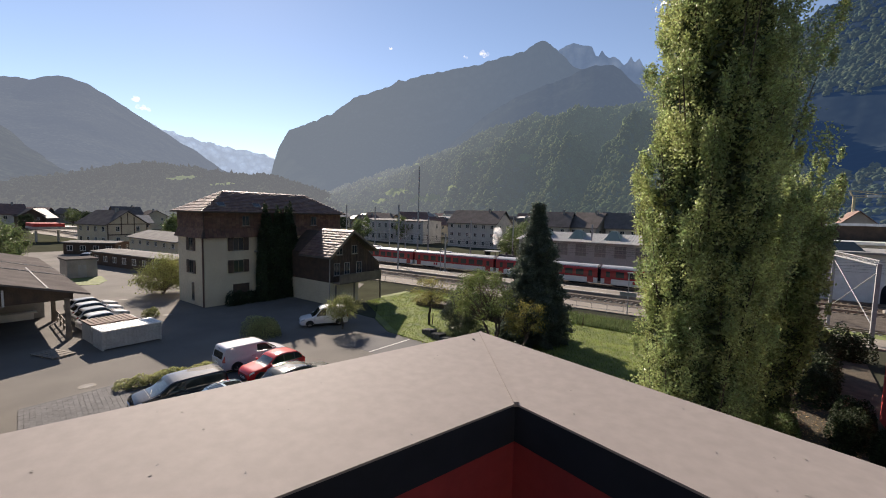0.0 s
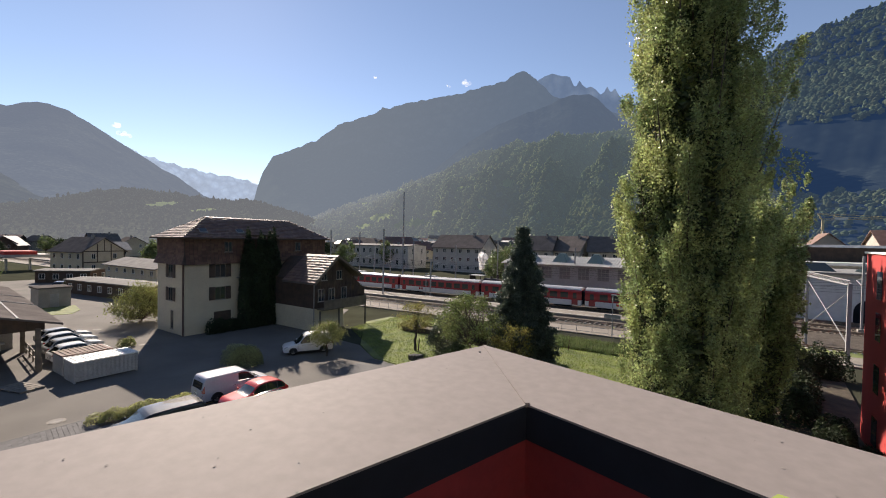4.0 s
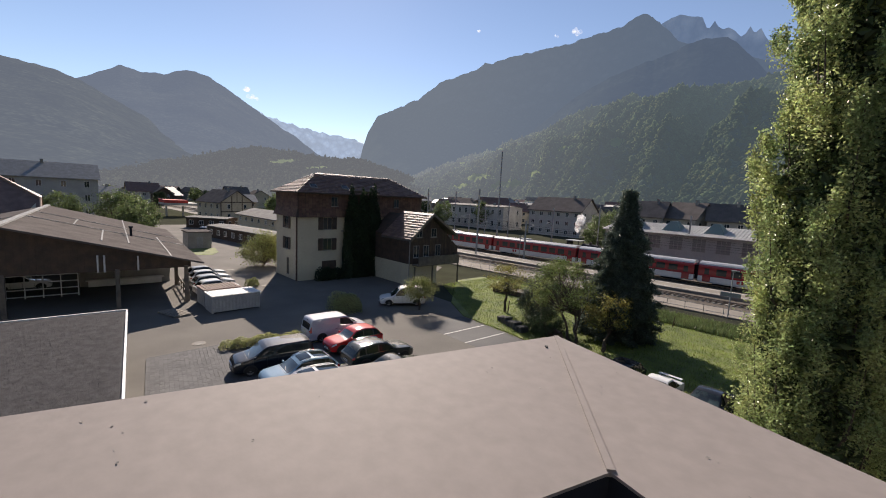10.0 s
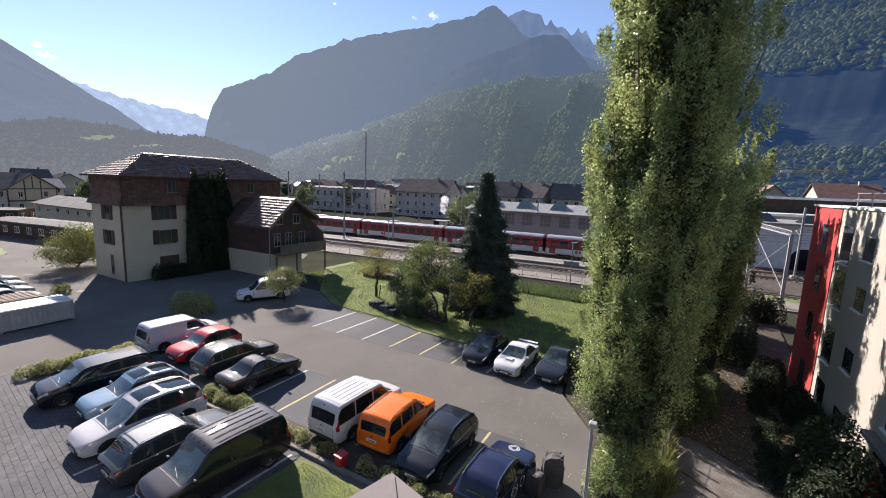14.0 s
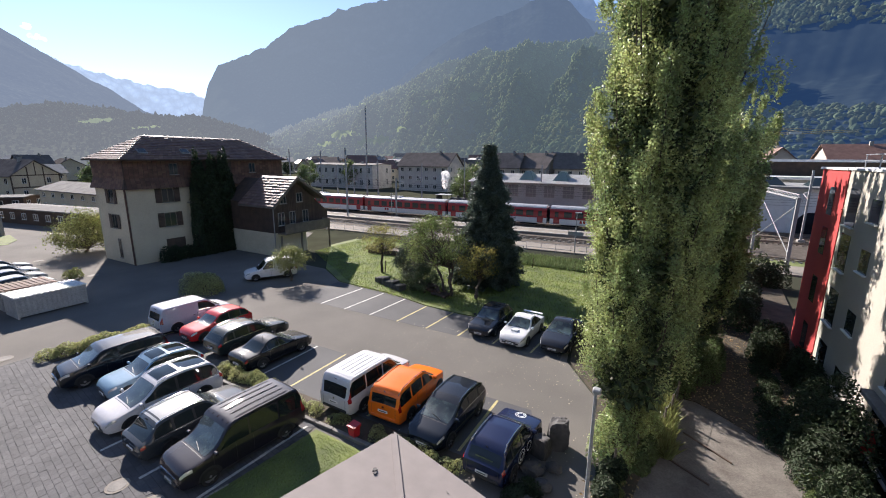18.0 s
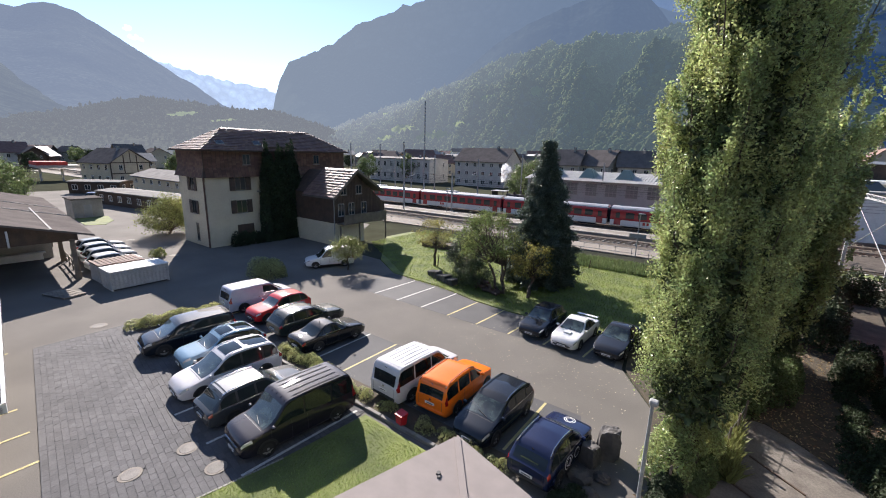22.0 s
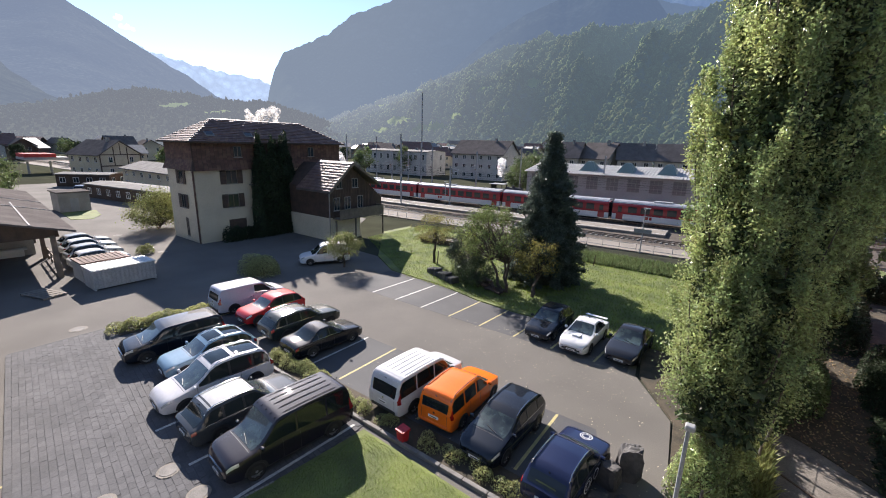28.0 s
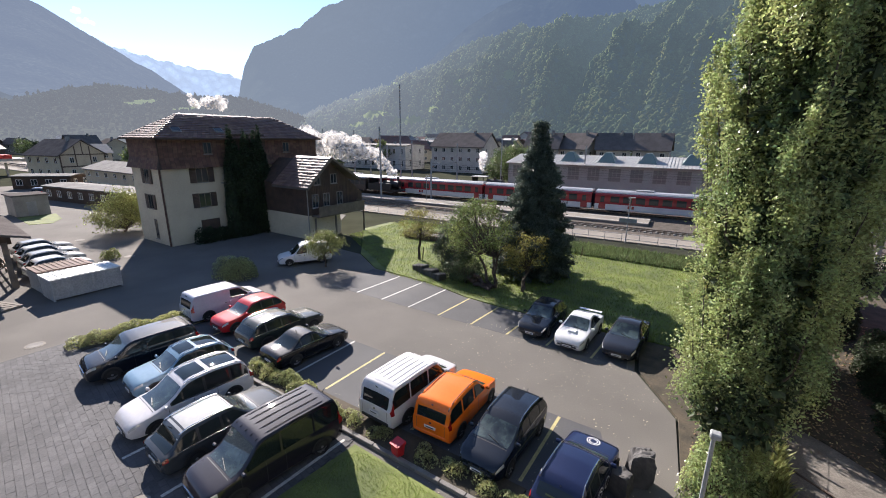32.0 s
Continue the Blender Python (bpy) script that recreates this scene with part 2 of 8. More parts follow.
def share(name, me, parent, m=None):
    """One more piece on a mesh that is already built."""
    ob = new(name, me)
    ob.parent = parent
    if m is not None:
        ob.matrix_basis = m
    return ob


def empty(name, m=None):
    ob = new(name)
    ob.empty_display_size = 0.2
    if m is not None:
        ob.matrix_basis = m
    return ob


def box(bm, x0, x1, y0, y1, z0, z1, bevel=0.0, mat_index=0):
    b = bmesh.new() if bevel else bm
    vs = [b.verts.new((x, y, z)) for x in (x0, x1) for y in (y0, y1) for z in (z0, z1)]
    for q in ((0, 1, 3, 2), (4, 6, 7, 5), (0, 4, 5, 1), (2, 3, 7, 6), (0, 2, 6, 4), (1, 5, 7, 3)):
        f = b.faces.new([vs[i] for i in q])
        f.material_index = mat_index
    if bevel:
        bmesh.ops.bevel(b, geom=b.edges[:], offset=bevel, segments=1, affect="EDGES")
        merge(bm, b)
    return bm


def merge(bm, other, m=None):
    """Adds the bmesh other (freed) to bm."""
    table = {}
    for v in other.verts:
        table[v] = bm.verts.new(m @ v.co if m else v.co)
    for f in other.faces:
        try:
            g = bm.faces.new([table[v] for v in f.verts])
            g.material_index, g.smooth = f.material_index, f.smooth
        except ValueError:
            pass
    other.free()
    return bm


def cyl(bm, p, q, r0, r1=None, n=10, caps=True):
    """A tapered rod from p to q."""
    p, q = Vector(p), Vector(q)
    r1 = r0 if r1 is None else r1
    d = (q - p).normalized()
    a = d.orthogonal().normalized()
    b = d.cross(a)
    rings = []
    for c, r in ((p, r0), (q, r1)):
        rings.append([bm.verts.new(c + a * (r * math.cos(2 * math.pi * i / n)) + b * (r * math.sin(2 * math.pi * i / n))) for i in range(n)])
    for i in range(n):
        bm.faces.new((rings[0][i], rings[0][(i + 1) % n], rings[1][(i + 1) % n], rings[1][i]))
    if caps:
        bm.faces.new(rings[0][::-1])
        bm.faces.new(rings[1])
    return bm


def prism(bm, pts, z0, z1):
    """A flat polygon given as (x, y) corners, with thickness."""
    lo = [bm.verts.new((x, y, z0)) for x, y in pts]
    hi = [bm.verts.new((x, y, z1)) for x, y in pts]
    n = len(pts)
    bm.faces.new(lo[::-1])
    bm.faces.new(hi)
    for i in range(n):
        bm.faces.new((lo[i], lo[(i + 1) % n], hi[(i + 1) % n], hi[i]))
    bmesh.ops.recalc_face_normals(bm, faces=bm.faces[:])
    return bm


def loft(bm, rings, closed=True, caps=True):
    vr = [[bm.verts.new(p) for p in r] for r in rings]
    n = len(vr[0])
    for a, b in zip(vr, vr[1:]):
        for i in range(n if closed else n - 1):
            bm.faces.new((a[i], a[(i + 1) % n], b[(i + 1) % n], b[i]))
    if caps and closed:
        bm.faces.new(vr[0][::-1])
        bm.faces.new(vr[-1])
    bmesh.ops.recalc_face_normals(bm, faces=bm.faces[:])
    return bm


def raw_mesh(name, verts, faces, material, parent=None):
    me = bpy.data.meshes.new(name)
    nv, nf = len(verts), len(faces)
    k = faces.shape[1]
    me.vertices.add(nv)
    me.vertices.foreach_set("co", np.ascontiguousarray(verts, dtype=np.float32).ravel())
    me.loops.add(nf * k)
    me.loops.foreach_set("vertex_index", np.ascontiguousarray(faces, dtype=np.int32).ravel())
    me.polygons.add(nf)
    me.polygons.foreach_set("loop_start", np.arange(0, nf * k, k, dtype=np.int32))
    me.polygons.foreach_set("use_smooth", np.zeros(nf, dtype=bool))
    me.update()
    for m in material if isinstance(material, (list, tuple)) else [material]:
        me.materials.append(m)
    ob = new(name, me)
    if parent:
        ob.parent = parent
    return ob


def leaves(name, centers, size, material, parent=None, seed=1, aspect=0.8, up=0.0, fold=0.25):
    """Many small folded leaves, one diamond each, at the centres given."""
    rng = np.random.default_rng(seed)
    n = len(centers)
    nrm = rng.normal(size=(n, 3))
    nrm[:, 2] += up
    nrm /= np.linalg.norm(nrm, axis=1)[:, None]
    a = np.cross(nrm, rng.normal(size=(n, 3)))
    a /= np.linalg.norm(a, axis=1)[:, None]
    b = np.cross(nrm, a)
    s = size * rng.uniform(0.6, 1.4, (n, 1))
    c = np.asarray(centers)
    v = np.stack([c - a * s, c + b * s * aspect * 0.6 + nrm * s * fold, c + a * s, c - b * s * aspect * 0.6 + nrm * s * fold], 1).reshape(-1, 3)
    i = np.arange(n) * 4
    f = np.concatenate([np.stack([i, i + 1, i + 2], 1), np.stack([i, i + 2, i + 3], 1)])
    return raw_mesh(name, v, f, material, parent)

# ---------------------------------------------------------------- ground, roads, parking
def slab(name, pts, z0, z1, material, kind="structure", label="", cat=""):
    return tagged(part(name, prism(bmesh.new(), pts, z0, z1), material), label, cat, "", kind)


gb = bmesh.new()
ring0 = [gb.verts.new((0, 30, -0.06))]
prev = None
for rad in (60, 200, 600, 1600, 4800):
    cur = [gb.verts.new((rad * math.sin(k * math.pi / 16), 30 + rad * math.cos(k * math.pi / 16), -0.06)) for k in range(32)]
    for k in range(32):
        if prev is None:
            gb.faces.new((ring0[0], cur[(k + 1) % 32], cur[k]))
        else:
            gb.faces.new((prev[k], prev[(k + 1) % 32], cur[(k + 1) % 32], cur[k]))
    prev = cur
bmesh.ops.recalc_face_normals(gb, faces=gb.faces[:])
tagged(part("ground", gb, M["field"]), "valley floor meadow reaching to the mountains", "ground", kind="structure")

slab("road", [(-135, -40), (-1.2, -40), (-1.2, 14.3), (-2.0, 16.2), (-2.4, 19.5), (-4.5, 22.6), (-5.0, 26.2), (-13.2, 26.1), (-16.5, 26.4), (-20.5, 27.4), (-26.5, 27.8), (-31, 30.5), (-38, 31), (-48, 45), (-60, 45), (-135, 55)], -0.3, 0.0, M["asphalt"], label="grey asphalt of the car park and access lane", cat="road")
# darker asphalt of the stalls
slab("stalls_far", [(-26.6, 22.6), (-4.9, 22.6), (-5.2, 26.0), (-13.2, 26.0), (-16.5, 26.3), (-20.5, 27.3), (-26.6, 27.6)], 0.0, 0.005, M["asphalt_dark"], label="dark asphalt of the slanted parking stalls", cat="pavement")
slab("stalls_mid", [(-29.2, 12.7), (-3.0, 12.7), (-4.8, 17.0), (-29.2, 17.0)], 0.0, 0.005, M["asphalt_dark"], label="dark asphalt of the parking stalls", cat="pavement")

# lawn behind the slanted stalls and beside the near hedge bed
slab("lawn_back", [(-13.2, 26.1), (-16.5, 26.4), (-20.5, 27.4), (-26.5, 27.8), (-31, 30.6), (-39, 39.5), (-39, 44.5), (-9, 47.2), (1, 47.5), (1.2, 26.4), (-5, 26.4)], -0.1, 0.06, M["grass"], label="mown lawn with trees beside the railway", cat="lawn")
slab("lawn_near", [(-14.8, -6), (-13.1, 4.6), (-12.6, 7.2), (-12.2, 11.0), (-6.2, 10.8), (-3.2, 6), (-3.2, -6)], -0.1, 0.09, M["grass"], label="mown lawn between the paved yard and the hotel", cat="lawn")

# planting strip, path and garden on the tree's side
slab("tree_strip", [(-1.15, -6), (-1.15, 14.2), (-1.95, 16.2), (-2.3, 19.5), (-4.3, 22.6), (-4.9, 26.2), (1.1, 26.2), (0.9, 20.6), (0.1, 16.5), (-0.4, 12), (-0.4, -6)], -0.1, 0.07, M["soil"], label="planting strip with leaf litter round the poplar", cat="soil")
slab("garden_path", [(-0.4, -6), (-0.4, 12), (0.1, 16.5), (0.9, 20.6), (1.3, 21.5), (1.8, 21.5), (2.4, 21.1), (3.0, 20.6), (4.1, 19.6), (5.2, 17.7), (5.5, 16.6), (5.0, 12), (4.8, -6)], -0.1, 0.02, M["path_gravel"], label="pale paved garden path ending among shrubs", cat="path")
slab("garden_bed", [(4.81, -6), (5.01, 12), (5.51, 16.6), (5.21, 17.71), (4.11, 19.61), (3.01, 20.61), (2.41, 21.11), (1.81, 21.51), (1.3, 21.51), (0.96, 20.8), (1.12, 26.2), (1.1, 47), (9, 47), (7.2, 20), (7.2, -6)], -0.1, 0.06, M["soil"], label="shaded garden bed with fallen leaves", cat="soil")


slab("kiosk_lawn", [(-82.9, 16.8), (-75.2, 16.3), (-74.2, 18.4), (-77.4, 20.2), (-82.9, 21.0)], -0.1, 0.04, M["grass"], label="small patch of grass beside the kiosk", cat="lawn")


def stripe(name, x0, y0, x1, y1, w, material, z=0.012):
    d = Vector((x1 - x0, y1 - y0, 0))
    n = Vector((-d.y, d.x, 0)).normalized() * w / 2
    p = [Vector((x0, y0, 0)) + n, Vector((x0, y0, 0)) - n, Vector((x1, y1, 0)) - n, Vector((x1, y1, 0)) + n]
    return tagged(part(name, prism(bmesh.new(), [(q.x, q.y) for q in p], 0.0051, z), material), "painted parking stall line", "road marking", "stall lines", "structure")


for i in range(9):
    x = -23.64 + 2.43 * i
    stripe("stall_line", x, 22.6, x + 0.25, 27.3 - 0.16 * i, 0.12, M["line_w"] if i < 3 else M["line_y"])
for i, x in enumerate((-27.9, -25.5, -23.1, -20.6, -18.2, -15.95, -13.45, -11.0, -8.7, -6.43)):
    stripe("stall_line", x, 12.9, x, 16.95, 0.12, M["line_w"] if i in (4, 8) else M["line_y"])
for x in (-18.3, -15.4, -12.75):
    stripe("stall_line", x - 0.25, 5.9, x, 11.0, 0.12, M["line_w"], 0.045)
for x in (-36.2, -33.8, -31.4, -29.0, -26.6, -24.2, -21.8, -19.4):
    stripe("stall_line", x, 1.9 if x > -30 else 2.6, x + 0.05, -3.0, 0.12, M["line_y"])

# kerb stones
kerb_me = box(bmesh.new(), -0.49, 0.49, -0.09, 0.09, -0.1, 0.14, 0.015)
kerb0 = tagged(empty("kerb"), "row of grey granite kerb stones along the bed", "kerb", kind="structure")
k_ob = part("kerb_stone", kerb_me, M["kerb"], kerb0)
k_ob.matrix_basis = pose(-20.1, 11.45, 0)
for i in range(1, 15):
    share("kerb_stone", k_ob.data, kerb0, pose(-20.1 + i, 11.45 - i * 0.012, 0, 0, 0, -0.7))
for i in range(5):
    share("kerb_stone", k_ob.data, kerb0, pose(-6.2 + i * 0.55, 10.8 - i * 0.82, 0, 0, 0, -56))
slab("hedge_bed", [(-20.6, 11.54), (-6.1, 11.34), (-6.1, 12.65), (-20.6, 12.65)], -0.1, 0.08, M["soil"], label="narrow planting bed between the parking rows", cat="soil")
slab("bush_bed", [(-30.4, 8.0), (-29.3, 8.0), (-28.6, 12.65), (-29.9, 13.4)], -0.1, 0.08, M["soil"], label="planting bed at the yard's corner", cat="soil")

edging = tagged(empty("lawn_edging"), "row of small pale edging setts along the lawn", "edging", kind="structure")
es = None
for k in range(34):
    v = k / 33
    ex, ey = (-13.58 + 0.98 * v, 2.0 + 5.2 * v)
    if es is None:
        es = part("edging_sett", box(bmesh.new(), -0.045, 0.045, -0.07, 0.07, 0.0, 0.105, 0.012), M["concrete"], edging)
        es.matrix_basis = pose(ex, ey, 0, 0, 0, -8)
    else:
        share("edging_sett", es.data, edging, pose(ex, ey, 0, 0, 0, -10.7))
# paved yard: concrete setts with open joints
yard = tagged(empty("paved_yard"), "yard of dark grey concrete pavers", "pavement", kind="structure")
part("bedding", prism(bmesh.new(), [(-31.2, 3.62), (-12.45, 0.77), (-12.45, 11.34), (-31.2, 11.34)], 0.001, 0.020), M["bedding"], yard)
px, py, gx, gy = 0.34, 0.225, 0.003, 0.006
single = box(bmesh.new(), -px / 2 + gx, px / 2 - gx, -py / 2 + gy, py / 2 - gy, 0.006, 0.035)
single_ob = None
rest_v, rest_f = [], []
cube_f = np.array([(0, 1, 3, 2), (4, 6, 7, 5), (0, 4, 5, 1), (2, 3, 7, 6), (1, 5, 7, 3)])
rng = np.random.default_rng(4)
holes = [(-16.06, 3.53), (-15.93, 5.35), (-14.09, 5.53)]
TURN = -8.6


def yard_edge(x):
    """The yard's border towards the garage."""
    return 1.36 - 0.1524 * (x + 17.28)


ct, s_t = math.cos(radians(TURN)), math.sin(radians(TURN))
count = 0
for j in range(-32, 34):
    for i in range(-38, 38):
        u, v = (i + 0.5 * (j % 2)) * px, j * py
        x, y = -22.0 + u * ct - v * s_t, 6.6 + u * s_t + v * ct
        if not (-31.0 < x < -12.45 and yard_edge(x) + 0.02 < y < 11.15) or any(math.hypot(x - a, y - b) < 0.4 for a, b in holes):
            continue
        dz = rng.uniform(-0.003, 0.003)
        if -17.2 < x < -13.4 and y < 6.4 and count < 300:
            if single_ob is None:
                single_ob = part("paver", single, M["paver_obj"], yard)
                single_ob.matrix_basis = pose(x, y, dz, 0, 0, TURN)
            else:
                share("paver", single_ob.data, yard, pose(x, y, dz, 0, 0, TURN))
            count += 1
        else:
            a, b = px / 2 - gx, py / 2 - gy
            base = len(rest_v)
            rest_v.extend([(x + sx * a * ct - sy * b * s_t, y + sx * a * s_t + sy * b * ct, sz + dz) for sx in (-1, 1) for sy in (-1, 1) for sz in (0.006, 0.035)])
            rest_f.extend((cube_f + base).tolist())
rest = raw_mesh("pavers_far", np.array(rest_v), np.array(rest_f), M["paver"], yard)
rest["kind"] = "stuff"


def manhole(x, y, r, z):
    e = tagged(empty("manhole_cover", pose(x, y, z)), "round cast-iron manhole cover set in a pale concrete ring", "manhole", "manholes")
    bm = bmesh.new()
    cyl(bm, (0, 0, -0.04), (0, 0, 0.008), r, r, 28)
    part("concrete_ring", bm, M["platform"], e)
    bm = bmesh.new()
    cyl(bm, (0, 0, 0.0), (0, 0, 0.016), r * 0.78, r * 0.76, 28)
    part("lid", bm, M["kerb"], e)
    return e


for x, y in holes:
    manhole(x, y, 0.37, 0.036)
manhole(-32.25, 6.8, 0.45, 0.002)
manhole(-48.3, 17.3, 0.45, 0.002)
manhole(-60.0, 17.0, 0.45, 0.002)

# ---------------------------------------------------------------- the hotel that the camera stands on
PZ = 10.78
PFRAME = pose(-0.39, 0.56, 0, 0, 0, -15.4)
hotel = tagged(empty("parapet", PFRAME), "roof terrace parapet corner with a broad taupe metal coping", "parapet", kind="structure")


WL, WR = 0.461, 0.322


def coping_leg(swap):
    """One mitred length of sheet-metal coping, folded down at both edges."""
    own, other = (WL, WR) if swap else (WR, WL)
    prof = [(0.0, -0.09), (-0.012, -0.09), (-0.012, 0.0), (own, -0.012), (own, -0.017), (own - 0.012, -0.017), (own - 0.012, -0.0165), (0.0, -0.0165)]
    rings = []
    for L in (None, 5.0):
        r = []
        for o, z in prof:
            a = o * other / own + 0.0025 if L is None else L
            r.append((o, -a, PZ + z) if swap else (a, -o, PZ + z))
        rings.append(r)
    return loft(bmesh.new(), rings)


part("coping", coping_leg(False), M["coping"], hotel)
part("coping", coping_leg(True), M["coping"], hotel)
rib = box(bmesh.new(), 0.0, math.hypot(WL, WR) + 0.008, -0.006, 0.006, -0.005, 0.007)
part("standing_seam", rib, M["coping"], hotel).matrix_basis = Matrix.Translation((-0.006, 0.005, PZ - 0.004)) @ pose(0, 0, 0, 0, 1.1, -math.degrees(math.atan2(WR, WL)))
bm = bmesh.new()
cyl(bm, (0.044, -0.076, PZ - 0.004), (0.044, -0.076, PZ + 0.002), 0.005, 0.004, 7)
cyl(bm, (0.05, -0.08, PZ - 0.004), (0.05, -0.08, PZ + 0.001), 0.0035, 0.003, 7)
part("sealant_drip", bm, M["stone"], hotel, "dark drip of sealant on the coping")


def lining_leg(name, out, z0, z1, material, label=""):
    """A band of the terrace's inner lining on both legs, proud of the wall by out."""
    bm = bmesh.new()
    box(bm, WL - 0.03, 8.5, -WR - out, -WR + 0.03, z0, z1)
    box(bm, WL - 0.03, WL + out, -8.5, -WR - out - 0.0005, z0, z1)
    return part(name, bm, material, hotel, label)


part("outer_wall", box(box(bmesh.new(), 0.02, 9.0, -WR + 0.031, -0.02, 0, PZ - 0.026), 0.02, WL - 0.031, -9.0, -WR + 0.0305, 0, PZ - 0.026), M["beige_render"], hotel)
lining_leg("trim", -0.004, PZ - 0.11, PZ - 0.0175, M["black_metal"])
lining_leg("lining", -0.008, PZ - 0.30, PZ - 0.1105, M["red_lining"], "dark red rendered lining")
lining_leg("plinth", 0.004, PZ - 1.1, PZ - 0.3005, M["black_metal"])
part("terrace_floor", box(bmesh.new(), 0.43, 8.5, -8.5, -0.43, PZ - 1.3, PZ - 1.1), M["asphalt_dark"], hotel)
part("house_wall", box(box(bmesh.new(), 3.6, 3.9, -9.0, -0.5, 0, PZ + 2.2), 0.3, 3.6, -4.6, -4.3, 0, PZ + 2.2), M["concrete"], hotel)

g = np.random.default_rng(15)
sp = []
for k in range(230):
    a, o = g.uniform(0.05, 3.5) ** 1.0, g.uniform(0.02, 1.0)
    sp.append((a, -o * WR, PZ + 0.001 - 0.012 * o) if k % 2 else (o * WL, -a, PZ + 0.001 - 0.012 * o))
spk = leaves("grit_specks", np.array(sp), 0.0032, M["kerb"], hotel, 16, 0.9, 8.0, 0.1)
spk["kind"] = "stuff"
verge_row = tagged(empty("verge_edging"), "row of small pale setts along the planting strip", "edging", kind="structure")
es = None
for k in range(43):
    ey = 7.0 + k * 0.17
    if es is None:
        es = part("edging_sett", box(bmesh.new(), -0.06, 0.06, -0.075, 0.075, -0.02, 0.10, 0.015), M["concrete"], verge_row)
        es.matrix_basis = pose(-1.2, ey, 0)
    else:
        share("edging_sett", es.data, verge_row, pose(-1.2, ey, 0, 0, 0, 3.0 * ((k * 7) % 5 - 2)))

# ---------------------------------------------------------------- mountains
def mountain_mat(name, forest, rock, meadow, haze, patch=0.5, tree=0.08, line=900.0, sunward=None, soft=0.0, depth=None):
    """Distant slope: forest texture, rock above, meadow patches below; the far air's haze is put in as emission."""
    m = bpy.data.materials.new(name)
    m.use_nodes = True
    nt = m.node_tree
    b = nt.nodes["Principled BSDF"]
    N, L = nt.nodes.new, nt.links.new
    geo = N("ShaderNodeNewGeometry")
    vor = N("ShaderNodeTexVoronoi")
    vor.inputs["Scale"].default_value = tree
    squeeze = N("ShaderNodeVectorMath")
    squeeze.operation = "MULTIPLY"
    squeeze.inputs[1].default_value = (1.0, 1.0, 0.55)
    L(geo.outputs["Position"], squeeze.inputs[0])
    L(squeeze.outputs[0], vor.inputs["Vector"])
    big = N("ShaderNodeTexNoise")
    big.inputs["Scale"].default_value = 0.006
    big.inputs["Detail"].default_value = 8
    L(geo.outputs["Position"], big.inputs["Vector"])
    # lit crown tops and shaded gaps between trees, painted into the forest colour
    ramp = N("ShaderNodeValToRGB")
    ramp.color_ramp.elements[0].position, ramp.color_ramp.elements[1].position = 0.1, 0.62
    ramp.color_ramp.elements[0].color = (*[c * 1.5 for c in forest], 1)
    ramp.color_ramp.elements[1].color = (*[c * 0.35 for c in forest], 1)
    L(vor.outputs["Distance"], ramp.inputs["Fac"])
    sep = N("ShaderNodeSeparateXYZ")
    L(geo.outputs["Position"], sep.inputs[0])
    # rock by height, broken up by noise
    mr = N("ShaderNodeMath")
    mr.operation = "MULTIPLY_ADD"
    L(big.outputs["Fac"], mr.inputs[0])
    mr.inputs[1].default_value = 900.0
    L(sep.outputs["Z"], mr.inputs[2])
    rk = N("ShaderNodeMapRange")
    rk.inputs[1].default_value, rk.inputs[2].default_value = line + 350, line + 520
    L(mr.outputs[0], rk.inputs[0])
    mix1 = N("ShaderNodeMix")
    mix1.data_type = "RGBA"
    L(rk.outputs[0], mix1.inputs[0])
    L(ramp.outputs[0], mix1.inputs[6])
    mix1.inputs[7].default_value = (*rock, 1)
    # meadow clearings low down
    mn = N("ShaderNodeTexNoise")
    mn.inputs["Scale"].default_value = 0.011
    mn.inputs["Detail"].default_value = 3
    L(geo.outputs["Position"], mn.inputs["Vector"])
    mm = N("ShaderNodeMapRange")
    mm.inputs[1].default_value, mm.inputs[2].default_value = patch, patch + 0.02
    L(mn.outputs["Fac"], mm.inputs[0])
    hz = N("ShaderNodeMapRange")
    hz.inputs[1].default_value, hz.inputs[2].default_value = 380.0, 240.0
    L(sep.outputs["Z"], hz.inputs[0])
    mmul = N("ShaderNodeMath")
    mmul.operation = "MULTIPLY"
    L(mm.outputs[0], mmul.inputs[0])
    L(hz.outputs[0], mmul.inputs[1])
    mix2 = N("ShaderNodeMix")
    mix2.data_type = "RGBA"
    L(mmul.outputs[0], mix2.inputs[0])
    L(mix1.outputs[2], mix2.inputs[6])
    mix2.inputs[7].default_value = (*meadow, 1)
    # stands of lighter and darker trees, with gully shade painted between them
    vor2 = N("ShaderNodeTexVoronoi")
    vor2.inputs["Scale"].default_value = tree * 0.34
    L(squeeze.outputs[0], vor2.inputs["Vector"])
    r3 = N("ShaderNodeValToRGB")
    r3.color_ramp.elements[0].position, r3.color_ramp.elements[1].position = 0.05, 0.75
    r3.color_ramp.elements[0].color = (1.55, 1.5, 1.35, 1)
    r3.color_ramp.elements[1].color = (0.45, 0.47, 0.5, 1)
    L(vor2.outputs["Distance"], r3.inputs["Fac"])
    r4 = N("ShaderNodeMapRange")
    r4.inputs[1].default_value, r4.inputs[2].default_value = 0.36, 0.64
    r4.inputs[3].default_value, r4.inputs[4].default_value = 0.55, 1.5
    L(big.outputs["Fac"], r4.inputs[0])
    mv = N("ShaderNodeMix")
    mv.data_type, mv.blend_type = "RGBA", "MULTIPLY"
    mv.inputs[0].default_value = 1.0
    L(mix2.outputs[2], mv.inputs[6])
    L(r3.outputs[0], mv.inputs[7])
    mw = N("ShaderNodeMix")
    mw.data_type, mw.blend_type = "RGBA", "MULTIPLY"
